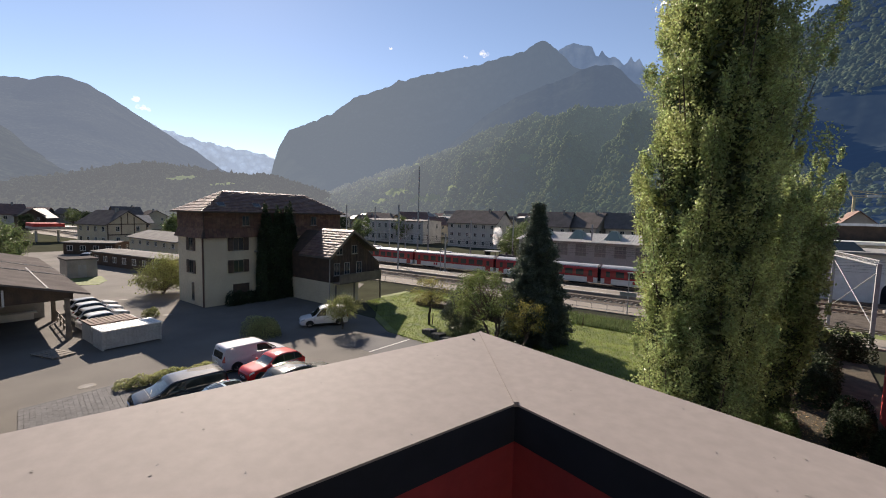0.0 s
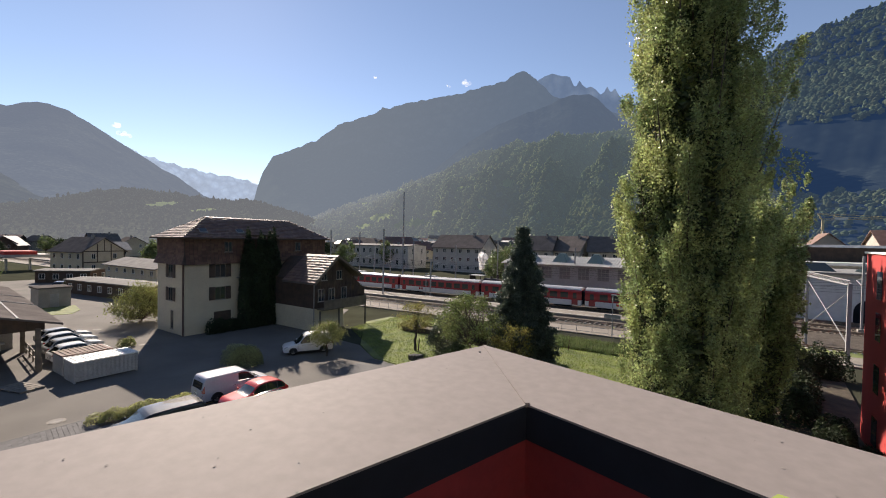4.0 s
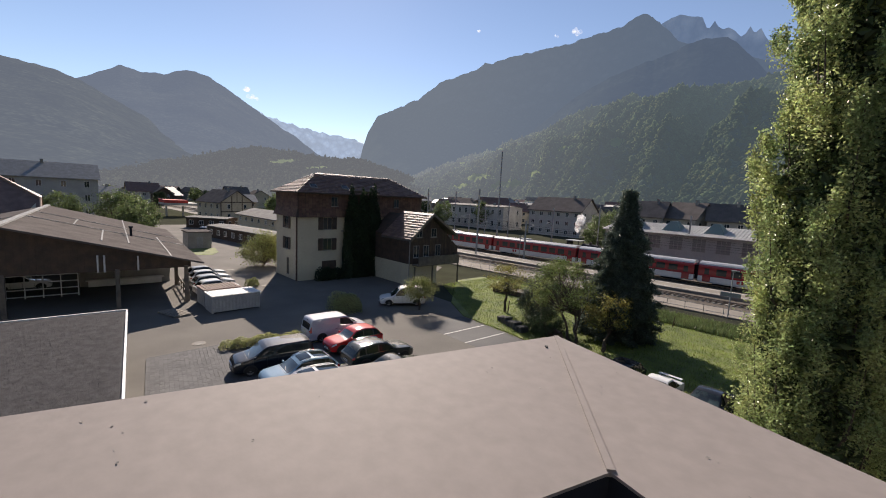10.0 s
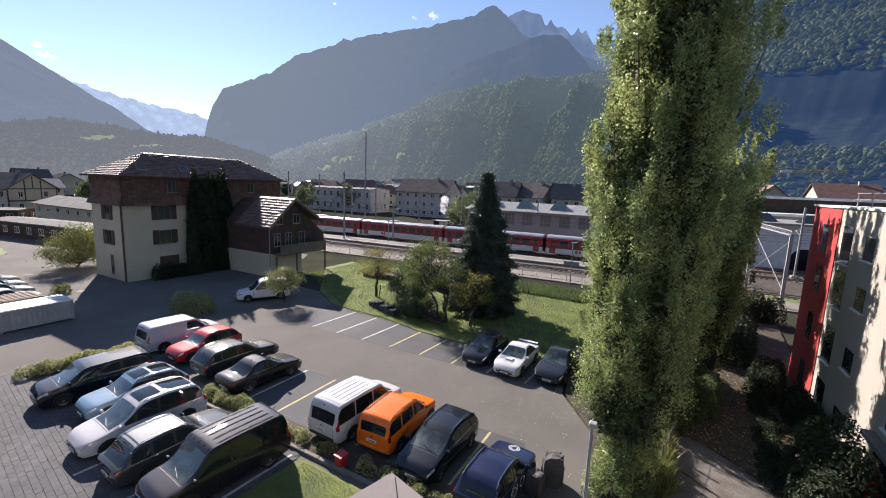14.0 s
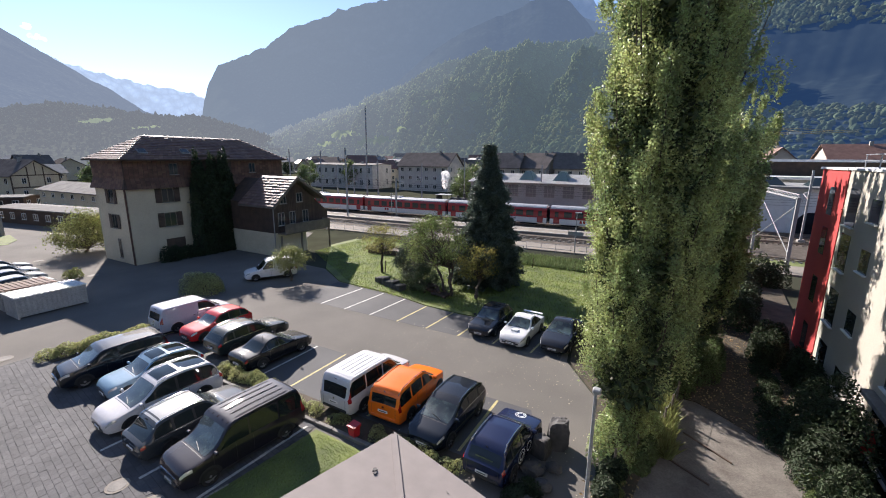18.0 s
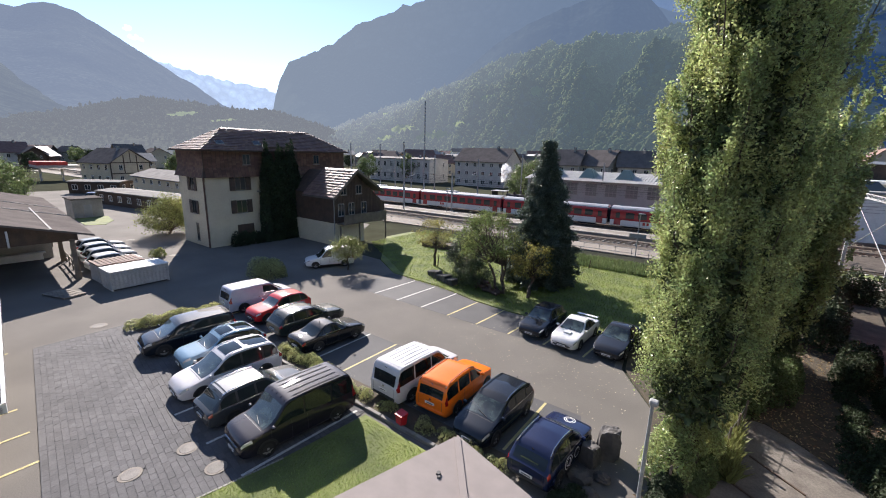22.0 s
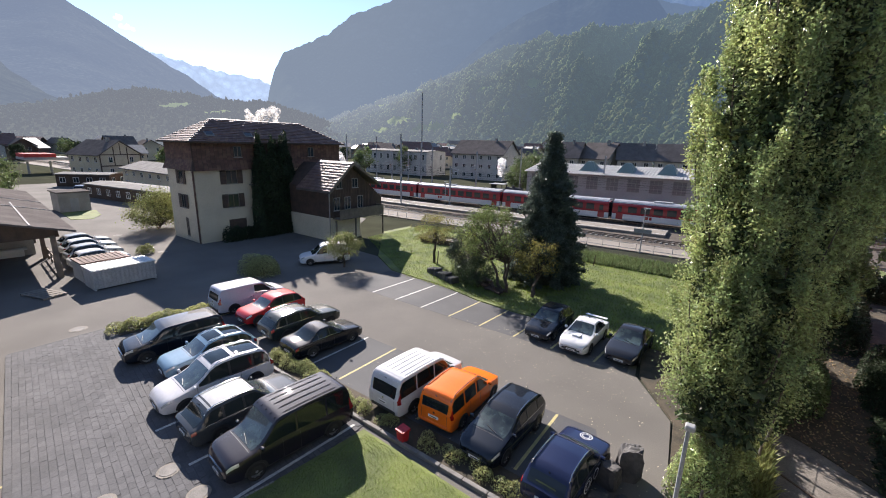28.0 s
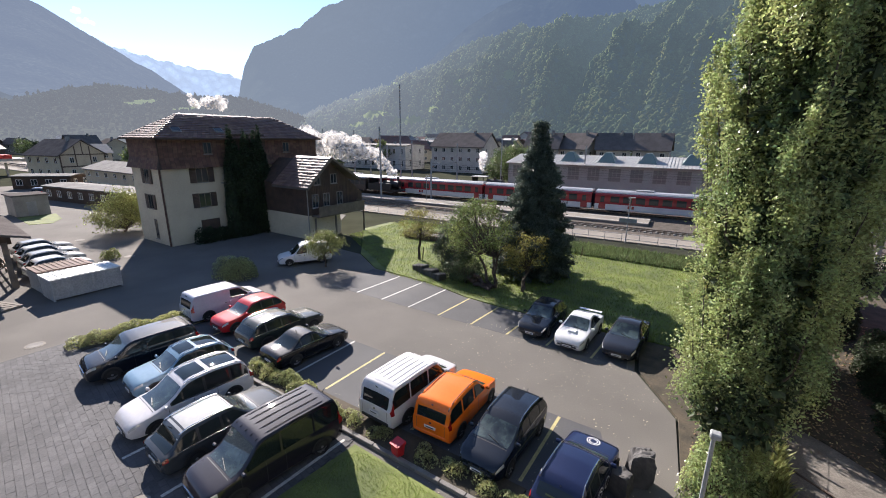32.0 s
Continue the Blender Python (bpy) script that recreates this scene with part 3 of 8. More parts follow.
    mw.inputs[0].default_value = 1.0
    L(mv.outputs[2], mw.inputs[6])
    L(r4.outputs[0], mw.inputs[7])
    calm = N("ShaderNodeMix")
    calm.data_type = "RGBA"
    calm.inputs[0].default_value = soft
    L(mw.outputs[2], calm.inputs[6])
    calm.inputs[7].default_value = (*forest, 1)
    L(calm.outputs[2], b.inputs["Base Color"])
    b.inputs["Roughness"].default_value = 1.0
    b.inputs["Specular IOR Level"].default_value = 0.0
    bp = N("ShaderNodeBump")
    bp.inputs["Strength"].default_value = 1.0 - soft
    bp.inputs["Distance"].default_value = 9.0
    L(ramp.outputs[0], bp.inputs["Height"])
    L(bp.outputs[0], b.inputs["Normal"])
    haze_glow(nt, b, haze, sunward or haze, depth)
    return m


def haze_glow(nt, b, haze, sunward, depth=None):
    """Haze of kilometres of air before a far slope, painted as its emission, thicker on the sun's side of the valley.
    """
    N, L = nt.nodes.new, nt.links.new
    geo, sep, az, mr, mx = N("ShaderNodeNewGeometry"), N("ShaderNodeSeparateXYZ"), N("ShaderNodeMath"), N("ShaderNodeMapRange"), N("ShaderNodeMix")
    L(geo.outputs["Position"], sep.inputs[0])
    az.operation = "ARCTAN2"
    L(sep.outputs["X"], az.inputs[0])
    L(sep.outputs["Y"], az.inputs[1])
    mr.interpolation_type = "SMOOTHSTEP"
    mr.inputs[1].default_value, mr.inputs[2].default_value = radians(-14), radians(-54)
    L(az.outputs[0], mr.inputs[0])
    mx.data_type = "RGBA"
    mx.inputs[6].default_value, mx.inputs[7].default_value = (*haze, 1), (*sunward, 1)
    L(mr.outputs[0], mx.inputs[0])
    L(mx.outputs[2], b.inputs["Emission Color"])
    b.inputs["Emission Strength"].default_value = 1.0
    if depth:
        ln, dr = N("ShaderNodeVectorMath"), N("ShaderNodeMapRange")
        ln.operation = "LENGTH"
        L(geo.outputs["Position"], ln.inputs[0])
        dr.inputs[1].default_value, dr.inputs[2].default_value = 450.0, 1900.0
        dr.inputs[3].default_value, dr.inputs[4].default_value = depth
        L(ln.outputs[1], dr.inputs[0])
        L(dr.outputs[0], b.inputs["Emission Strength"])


def interp(table, x):
    for (x0, v0), (x1, v1) in zip(table, table[1:]):
        if x <= x1:
            u = (x - x0) / (x1 - x0) if x1 > x0 else 0
            return v0 + (v1 - v0) * max(0.0, u)
    return table[-1][1]


def mountain(name, label, crest, far, near, material, jag=0.25, seed=0.0, bulge=0.75, rough=1.0, cols=260, rows_=54, spurs=0.0, profile=None):
    """A slope from the valley floor at the distance near up to a crest at the distance far; crest: azimuth and height in degrees."""
    az = np.array([c[0] for c in crest], float)
    el = np.array([c[1] for c in crest], float)
    a = np.linspace(az[0], az[-1], cols)
    e = np.interp(a, az, el)
    span_ = max(1, int(2.2 / (a[1] - a[0])))
    kern = np.hanning(2 * span_ + 3)
    calm = np.convolve(np.pad(e, span_ + 1, mode="edge"), kern / kern.sum(), mode="valid")
    verts = []
    for ai, ei, ec in zip(a, e, calm):
        j = sum(noise.noise(Vector((ai * f, seed, 3.1))) / f ** 0.9 for f in (0.7, 1.6, 3.7, 8.0, 17.0)) * jag
        for r in range(rows_):
            t = r / (rows_ - 1)
            d = near + (far - near) * t ** 0.9
            top = math.tan(radians(ec + (ei - ec) * t ** 6 + j * t ** 10)) * far + 11.3
            s = t ** (1.0 / bulge) * 0.55 + t * 0.45 if profile is None else interp(profile, t)
            edge = min(1.0, t * 4) * min(1.0, (1 - t) * 6)
            x, y = d * math.sin(radians(ai)), d * math.cos(radians(ai))
            q = Vector((x * 0.0022 + seed, y * 0.0022, seed * 0.3))
            n = noise.fractal(q, 0.9, 2.1, 6) * 0.07 * rough
            q2 = Vector((x * 0.0009 + seed * 1.7, y * 0.0009 + 4.0, seed))
            ridge_line = (0.5 - abs(noise.noise(q2)) - 0.5 * abs(noise.noise(q2 * 2.3))) * -0.13 * rough
            across = ai - 11.0 * t
            rib = sum((0.5 - abs(noise.noise(Vector((across * f, t * 1.3 + seed, 7.7)))) * 1.6) * k for f, k in ((0.13, 1.0), (0.31, 0.5), (0.8, 0.22))) * spurs
            z = top * (s + (n - ridge_line + rib * 0.1) * edge) - (3 if r == 0 else 0)
            verts.append((x, y, z))
    verts = np.array(verts)
    i, j = np.meshgrid(np.arange(cols - 1), np.arange(rows_ - 1), indexing="ij")
    q = (i * rows_ + j).ravel()
    faces = np.stack([q, q + rows_, q + rows_ + 1, q + 1], 1)
    ob = raw_mesh(name, verts, faces, material)
    for p in ob.data.polygons:
        p.use_smooth = True
    GRIDS[name] = verts.reshape(cols, rows_, 3)
    return tagged(ob, label, "mountain", kind="structure")


GRIDS = {}


MEADOWS = ((-42.3, 2.75, 1.7, 0.8), (-38.3, 1.95, 2.6, 0.8), (-49.7, 3.7, 1.3, 0.4), (-44.4, 1.5, 1.4, 0.5), (-25.3, 7.8, 0.9, 0.6), (-31.6, 6.9, 1.2, 0.4), (-44.8, 4.5, 1.7, 0.35), (-40.3, 6.4, 1.2, 0.45), (-67.6, 3.5, 1.5, 0.22), (-63.6, 3.0, 1.2, 0.2), (-35.0, 3.6, 1.0, 0.4), (-29.0, 4.6, 0.8, 0.4))


def clearing(x, y, z):
    """True where one of the meadows opens in the woods; each has an azimuth, a height in degrees and two half widths."""
    az, el = math.degrees(math.atan2(x, y)), math.degrees(math.atan2(z - 11.3, math.hypot(x, y)))
    k = noise.noise(Vector((az * 1.5, el * 3.0, 2.0)))
    return any(((az - a) / w) ** 2 + ((el - b - 0.12 * (az - a)) / h) ** 2 < 1 + 1.2 * k for a, b, w, h in MEADOWS)


def woods(name, label, grid, n, size, color, haze, seed, low=0.0, sunward=None, cliff=None, depth=None):
    """Thousands of single tree crowns standing on a mountainside."""
    g = np.random.default_rng(seed)
    G = GRIDS[grid]
    c, r = G.shape[:2]
    u, v = g.uniform(0, c - 1.001, n), (low + (1 - low) * g.uniform(0, 1, n) ** 0.8) * (r - 1.001)
    i, j = u.astype(int), v.astype(int)
    fu, fv = (u - i)[:, None], (v - j)[:, None]
    p = (G[i, j] * (1 - fu) + G[i + 1, j] * fu) * (1 - fv) + (G[i, j + 1] * (1 - fu) + G[i + 1, j + 1] * fu) * fv
    keep = np.array([not clearing(*q) for q in p])
    if cliff:
        el = np.degrees(np.arctan2(p[:, 2] - 11.3, np.hypot(p[:, 0], p[:, 1])))
        wav = np.array([noise.noise(Vector((math.degrees(math.atan2(q[0], q[1])) * 0.9, 0.5, seed))) for q in p])
        keep &= (el < cliff[0] + 0.8 * wav) | ((el > cliff[1] + wav) & (g.uniform(0, 1, len(p)) < np.interp(el, (cliff[1] + 3, cliff[1] + 6), (1.0, 0.3))))
    p = p[keep]
    m = len(p)
    a = np.arange(5) * 2 * np.pi / 5
    prof = ((0.85, -0.1), (0.9, 0.85))
    tmpl = np.concatenate([np.column_stack([np.cos(a + k) * w, np.sin(a + k) * w, np.full(5, z)]) for k, (w, z) in enumerate(prof)] + [np.array([[0, 0, 1.65]])])
    s = size * g.uniform(0.55, 1.25, (m, 1, 1)) * np.clip(np.linalg.norm(p[:, :2], axis=1) / 1100, 0.5, 1.15)[:, None, None]
    tall = np.where(g.uniform(0, 1, (m, 1, 1)) < 0.12, g.uniform(1.3, 1.7, (m, 1, 1)), g.uniform(0.6, 1.0, (m, 1, 1)))
    th = g.uniform(0, 6.28, m)
    R = np.zeros((m, 3, 3))
    R[:, 0, 0], R[:, 0, 1], R[:, 1, 0], R[:, 1, 1], R[:, 2, 2] = np.cos(th), -np.sin(th), np.sin(th), np.cos(th), 1
    w = np.einsum("mij,kj->mki", R, tmpl) * s * np.concatenate([np.ones((m, 1, 2)) * (1.25 - 0.25 * tall), tall], 2)
    w *= g.uniform(0.8, 1.2, (m, len(tmpl), 1))
    V = (w + p[:, None, :]).reshape(-1, 3)
    tri = []
    for ring in (0,):
        for k in range(5):
            q = (ring + k, ring + (k + 1) % 5, ring + 5 + (k + 1) % 5, ring + 5 + k)
            tri += [(q[0], q[1], q[2]), (q[0], q[2], q[3])]
    for k in range(5):
        tri.append((5 + k, 5 + (k + 1) % 5, 10))
    F = (np.array(tri)[None] + (np.arange(m) * len(tmpl))[:, None, None]).reshape(-1, 3)
    mt = mat(name + "_crown", color, 0.95, second=(color[0] * 0.5, color[1] * 0.6, color[2] * 0.72), scale=0.06, fine=1.6, bump=0, grime=0.7, island=0.5, spec=0.0)
    # haze before the crowns goes into their emission
    haze_glow(mt.node_tree, mt.node_tree.nodes["Principled BSDF"], haze, sunward or haze, depth)
    ob = raw_mesh(name, V, F, mt)
    ob.data.polygons.foreach_set("use_smooth", np.ones(len(F), dtype=bool))
    return tagged(ob, label, "forest", kind="stuff")


forest = (0.05, 0.065, 0.03)
mountain("backdrop_massif", "hazy forested massif with a rounded rocky summit", [(-58.6, 3.2), (-58.2, 4.6), (-57.97, 5.6), (-57.26, 8.1), (-56.13, 10.0), (-54.3, 10.8), (-50.9, 12.5), (-49.0, 13.8), (-47.9, 14.7), (-43.4, 16.3), (-42.4, 17.1), (-41.3, 17.0), (-39.6, 17.7), (-34.8, 18.7), (-31.2, 19.15), (-29.1, 19.95), (-27.6, 20.1), (-26.5, 20.4), (-25.6, 20.65), (-25.1, 21.05), (-24.5, 21.4), (-23.8, 21.5), (-23.1, 21.4), (-22.5, 21.05), (-22.0, 20.75), (-21.5, 20.2), (-20.6, 19.6), (-19.8, 18.6), (-16, 17.2), (-9, 15), (6, 13)], 4300, 2600, mountain_mat("massif", (0.03, 0.036, 0.028), (0.05, 0.05, 0.05), (0.09, 0.13, 0.05), (0.052, 0.076, 0.113), 0.9, 0.04, 900, (0.084, 0.106, 0.134), 0.8), 0.2, 2.0, 0.62, 0.3, 360, 70)
mountain("backdrop_towers", "pale blue rock towers and needles behind the massif", [(-25, 18.5), (-23, 20.0), (-21.6, 20.4), (-20.6, 20.9), (-19.7, 21.1), (-18.6, 20.75), (-17.5, 20.5), (-17.0, 19.5), (-16.7, 19.4), (-16.3, 20.05), (-15.9, 19.4), (-15.4, 19.1), (-14.9, 19.2), (-14.4, 18.9), (-13.7, 18.3), (-13.3, 18.5), (-12.94, 19.05), (-12.6, 18.4), (-12.4, 18.35), (-12.0, 18.7), (-11.6, 18.0), (-10.9, 17.1), (-10.5, 17.4), (-9.9, 16.8), (-9.2, 16.8), (-8.5, 16.0), (-6, 15.5), (0, 14), (6, 12)], 4760, 4420, mountain_mat("towers", (0.05, 0.055, 0.06), (0.12, 0.12, 0.13), (0.1, 0.1, 0.1), (0.055, 0.088, 0.145), 0.9, 0.03, 300), 0.10, 53.0, 0.5, 0.5, 330, 40)
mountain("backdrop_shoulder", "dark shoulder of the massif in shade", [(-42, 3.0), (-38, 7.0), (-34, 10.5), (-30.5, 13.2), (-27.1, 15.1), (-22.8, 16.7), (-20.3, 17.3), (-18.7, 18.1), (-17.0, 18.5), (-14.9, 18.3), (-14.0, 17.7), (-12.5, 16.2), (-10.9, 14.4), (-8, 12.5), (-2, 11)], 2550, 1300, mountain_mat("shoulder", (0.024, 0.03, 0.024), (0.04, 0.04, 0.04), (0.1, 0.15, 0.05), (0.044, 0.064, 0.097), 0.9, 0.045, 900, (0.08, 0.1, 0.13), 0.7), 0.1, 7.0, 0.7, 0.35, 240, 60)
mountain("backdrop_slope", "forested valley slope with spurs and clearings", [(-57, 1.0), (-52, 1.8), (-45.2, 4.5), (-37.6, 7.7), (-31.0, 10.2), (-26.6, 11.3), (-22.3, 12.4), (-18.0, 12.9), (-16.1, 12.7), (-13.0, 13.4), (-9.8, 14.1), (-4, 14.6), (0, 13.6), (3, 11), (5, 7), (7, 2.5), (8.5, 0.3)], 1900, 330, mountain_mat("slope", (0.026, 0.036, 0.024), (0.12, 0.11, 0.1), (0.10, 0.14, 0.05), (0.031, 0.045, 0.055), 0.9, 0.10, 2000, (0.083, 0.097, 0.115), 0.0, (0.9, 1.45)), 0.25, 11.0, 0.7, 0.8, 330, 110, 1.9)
BENCH = [(0.0, 0.0), (0.1, 0.07), (0.2, 0.115), (0.28, 0.15), (0.38, 0.34), (0.46, 0.43), (0.56, 0.51), (0.66, 0.61), (0.8, 0.77), (1.0, 1.0)]
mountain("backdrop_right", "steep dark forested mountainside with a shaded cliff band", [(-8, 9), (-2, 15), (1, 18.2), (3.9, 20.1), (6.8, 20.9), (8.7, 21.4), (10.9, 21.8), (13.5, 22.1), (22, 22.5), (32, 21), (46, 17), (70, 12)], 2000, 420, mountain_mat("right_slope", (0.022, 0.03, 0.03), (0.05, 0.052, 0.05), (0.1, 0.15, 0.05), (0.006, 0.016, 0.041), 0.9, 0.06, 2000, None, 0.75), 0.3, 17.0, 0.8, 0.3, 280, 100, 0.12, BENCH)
mountain("backdrop_range", "pale blue snow-dusted far range", [(-75, 8.0), (-72, 9.2), (-69.7, 8.85), (-67.8, 8.4), (-65.8, 7.8), (-63.8, 7.5), (-61, 7.15), (-58.1, 6.7), (-55, 6.3), (-52, 6.0)], 4700, 4100, mountain_mat("far_range", (0.1, 0.11, 0.12), (0.3, 0.31, 0.33), (0.1, 0.1, 0.1), (0.17, 0.22, 0.29), 0.9, 0.05, 300), 0.3, 23.0, 0.8)
mountain("backdrop_left_peak", "hazy wooded double peak", [(-92, 7), (-88, 9.6), (-86.1, 10.7), (-84.0, 11.85), (-82.3, 11.65), (-80.1, 11.7), (-78.0, 12.65), (-75.7, 12.25), (-72.8, 10.55), (-69.7, 8.6), (-65.1, 5.8), (-63.7, 4.7), (-60, 3.6), (-57, 3.0)], 3600, 1200, mountain_mat("left_peak", (0.03, 0.034, 0.028), (0.07, 0.07, 0.066), (0.12, 0.16, 0.05), (0.08, 0.102, 0.138), 0.9, 0.08, 900, None, 0.5), 0.12, 31.0, 0.7, 0.4)
mountain("backdrop_left", "hazy wooded flank of the valley", [(-180, 9), (-150, 11), (-125, 12.0), (-107, 11.4), (-97.8, 10.9), (-92.6, 10.75), (-90.4, 10.6), (-88.9, 10.4), (-87.2, 9.85), (-83, 7.6), (-78, 4.8), (-74, 3.0)], 2400, 600, mountain_mat("left_flank", (0.032, 0.037, 0.028), (0.1, 0.1, 0.095), (0.12, 0.16, 0.05), (0.064, 0.08, 0.106), 0.86, 0.08, 900, None, 0.4), 0.15, 37.0, 0.75, 0.5)
mountain("backdrop_foothill", "low wooded hill in the valley mouth", [(-120, 2.0), (-98, 2.4), (-93, 2.2), (-89.3, 1.6), (-82.4, 2.2), (-78.4, 3.0), (-74.1, 4.2), (-71.2, 4.9), (-67, 4.75), (-63, 4.2), (-60, 4.3), (-58, 4.4), (-54, 3.2), (-49, 1.6), (-44, 0.3), (-40, 0.0)], 1150, 420, mountain_mat("foothill", (0.03, 0.036, 0.024), (0.1, 0.1, 0.1), (0.10, 0.12, 0.06), (0.074, 0.083, 0.094), 0.9, 0.08, 900, None, 0.4), 0.12, 41.0, 0.8, 0.7, 260, 60)
mountain("backdrop_behind", "valley side behind the hotel", [(60, 10), (90, 14), (130, 16), (160, 14), (185, 10)], 2400, 500, mountain_mat("behind_slope", forest, (0.12, 0.12, 0.11), (0.12, 0.16, 0.05), (0.04, 0.055, 0.065), 0.9), 0.4, 47.0, 0.8, cols=80, rows_=24)


M["clearing"] = mat("sunny_meadow", (0.14, 0.17, 0.062), 0.95, second=(0.095, 0.12, 0.05), scale=0.1, fine=2.0, bump=0, spec=0.0)
# the meadow's haze is emission as well
haze_glow(M["clearing"].node_tree, M["clearing"].node_tree.nodes["Principled BSDF"], (0.03, 0.042, 0.05), (0.07, 0.082, 0.092), (0.9, 1.45))
for nm in ("backdrop_slope", "backdrop_foothill"):
    me = bpy.data.objects[nm].data
    me.materials.append(M["clearing"])
    for p in me.polygons:
        if clearing(*p.center):
            p.material_index = 1
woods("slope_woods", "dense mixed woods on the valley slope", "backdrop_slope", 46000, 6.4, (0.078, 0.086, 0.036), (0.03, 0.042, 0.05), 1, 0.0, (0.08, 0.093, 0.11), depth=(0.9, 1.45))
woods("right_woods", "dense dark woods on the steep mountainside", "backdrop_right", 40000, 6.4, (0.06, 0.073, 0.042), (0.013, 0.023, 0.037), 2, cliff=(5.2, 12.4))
woods("foothill_woods", "hazy woods on the low hill", "backdrop_foothill", 14000, 3.3, (0.035, 0.043, 0.028), (0.074, 0.083, 0.094), 3)


# ---------------------------------------------------------------- buildings
def window(parent, x, y, z, w, h, face, shutters=None, m_frame="white", depth=0.12):
    """A framed pane set in a wall; face: '-y', '+x' or '-x', the way that it looks. Shutters may stand open at its sides."""
    turn = {"-y": 0, "+x": 90, "+y": 180, "-x": -90}[face]
    mt = pose(x, y, z, 0, 0, turn)
    bm = bmesh.new()
    t = 0.07
    box(bm, -w / 2, w / 2, -0.03, 0.04, 0, t)
    box(bm, -w / 2, w / 2, -0.03, 0.04, h - t, h)
    for sx in (-w / 2, w / 2 - t, -t / 2):
        box(bm, sx, sx + t, -0.032, 0.04, t, h - t)
    wf = part("window", bm, M[m_frame], parent)
    wf.matrix_basis = mt
    part("pane", box(bmesh.new(), -w / 2 + t, w / 2 - t, -0.012, 0.005, t, h - t), M["glass"], wf)
    part("sill", box(bmesh.new(), -w / 2 - 0.06, w / 2 + 0.06, -0.10, 0.02, -0.06, 0.0), M["concrete"], wf)
    if shutters:
        for s in (-1, 1):
            c = s * (w / 2 + w * 0.27)
            prof = [(-0.035, -0.02), (-0.035, h + 0.02), (-0.075, h + 0.02)]
            for k in range(9, -1, -1):
                prof += [(-0.075, -0.02 + (h + 0.03) * (k + 0.35) / 10), (-0.09, -0.02 + (h + 0.03) * k / 10)]
            b = loft(bmesh.new(), [[(xx, yy, zz) for yy, zz in prof] for xx in (c - w * 0.25, c + w * 0.25)])
            part("shutter", b, M[shutters], wf)
    return wf


def tiled(bm, p, q, r, s, rows_, cols_, lift=0.05):
    """Courses of tiles over the quad p q (eave) r s (ridge): each tile a thin wedge, lower edge raised."""
    p, q, r, s = map(Vector, (p, q, r, s))
    n = (q - p).cross(s - p).normalized()
    if n.z < 0:
        n = -n
    for i in range(rows_):
        t0, t1 = i / rows_, min(1.0, (i + 1.12) / rows_)
        a0, b0 = p.lerp(s, t0), q.lerp(r, t0)
        a1, b1 = p.lerp(s, t1), q.lerp(r, t1)
        for k in range(cols_):
            u0, u1 = (k + 0.03) / cols_, (k + 0.97) / cols_
            w = lift * random.uniform(0.7, 1.25)
            lo0, lo1 = a0.lerp(b0, u0), a0.lerp(b0, u1)
            hi0, hi1 = a1.lerp(b1, u0), a1.lerp(b1, u1)
            v = [bm.verts.new(c) for c in (lo0, lo1, lo1 + n * w, lo0 + n * w, hi0 + n * 0.012, hi1 + n * 0.012)]
            bm.faces.new((v[0], v[1], v[2], v[3]))
            bm.faces.new((v[3], v[2], v[5], v[4]))
    return bm


def gable_house(name, label, x, y, rz, w, d, h, roof, wall, roof_mat, storeys=2, wins=4, overhang=0.6, shutters=None, chimney=True, group="town houses"):
    """A plain house, ridge along its local x, base centre at x, y."""
    e = tagged(empty(name, pose(x, y, 0, 0, 0, rz)), label, "house", group)
    bm = bmesh.new()
    pts = [(-d / 2, 0), (d / 2, 0), (d / 2, h), (0, h + roof * 0.97), (-d / 2, h)]
    loft(bm, [[(-w / 2, a, b) for a, b in pts], [(w / 2, a, b) for a, b in pts]])
    part("wall", bm, wall, e)
    bm = bmesh.new()
    k = roof / (d / 2)
    o = overhang
    for s in (-1, 1):
        yl, zl = s * (d / 2 + o), h - o * k
        rings = []
        for xx in (-w / 2 - o, w / 2 + o):
            rings.append([(xx, yl, zl), (xx, 0, h + roof), (xx, 0, h + roof + 0.22), (xx, yl, zl + 0.2)])
        loft(bm, rings)
    rf = part("roof", bm, roof_mat, e)
    if chimney:
        part("chimney", box(bmesh.new(), w * 0.2, w * 0.2 + 0.7, -0.9, -0.2, h + roof - 1.0, h + roof + 0.9), M["concrete"], e)
    sh = h / storeys
    for st in range(storeys):
        for i in range(wins):
            xx = -w / 2 + (i + 0.5) * w / wins
            window(e, xx, -d / 2 - 0.01, st * sh + sh * 0.32, min(1.2, w / wins * 0.45), sh * 0.46, "-y", shutters)
        for s, f in ((-1, "-x"), (1, "+x")):
            for i in range(2):
                window(e, s * (w / 2 + 0.01), -d / 4 + i * d / 2, st * sh + sh * 0.32, 1.0, sh * 0.46, f, shutters)
    return e


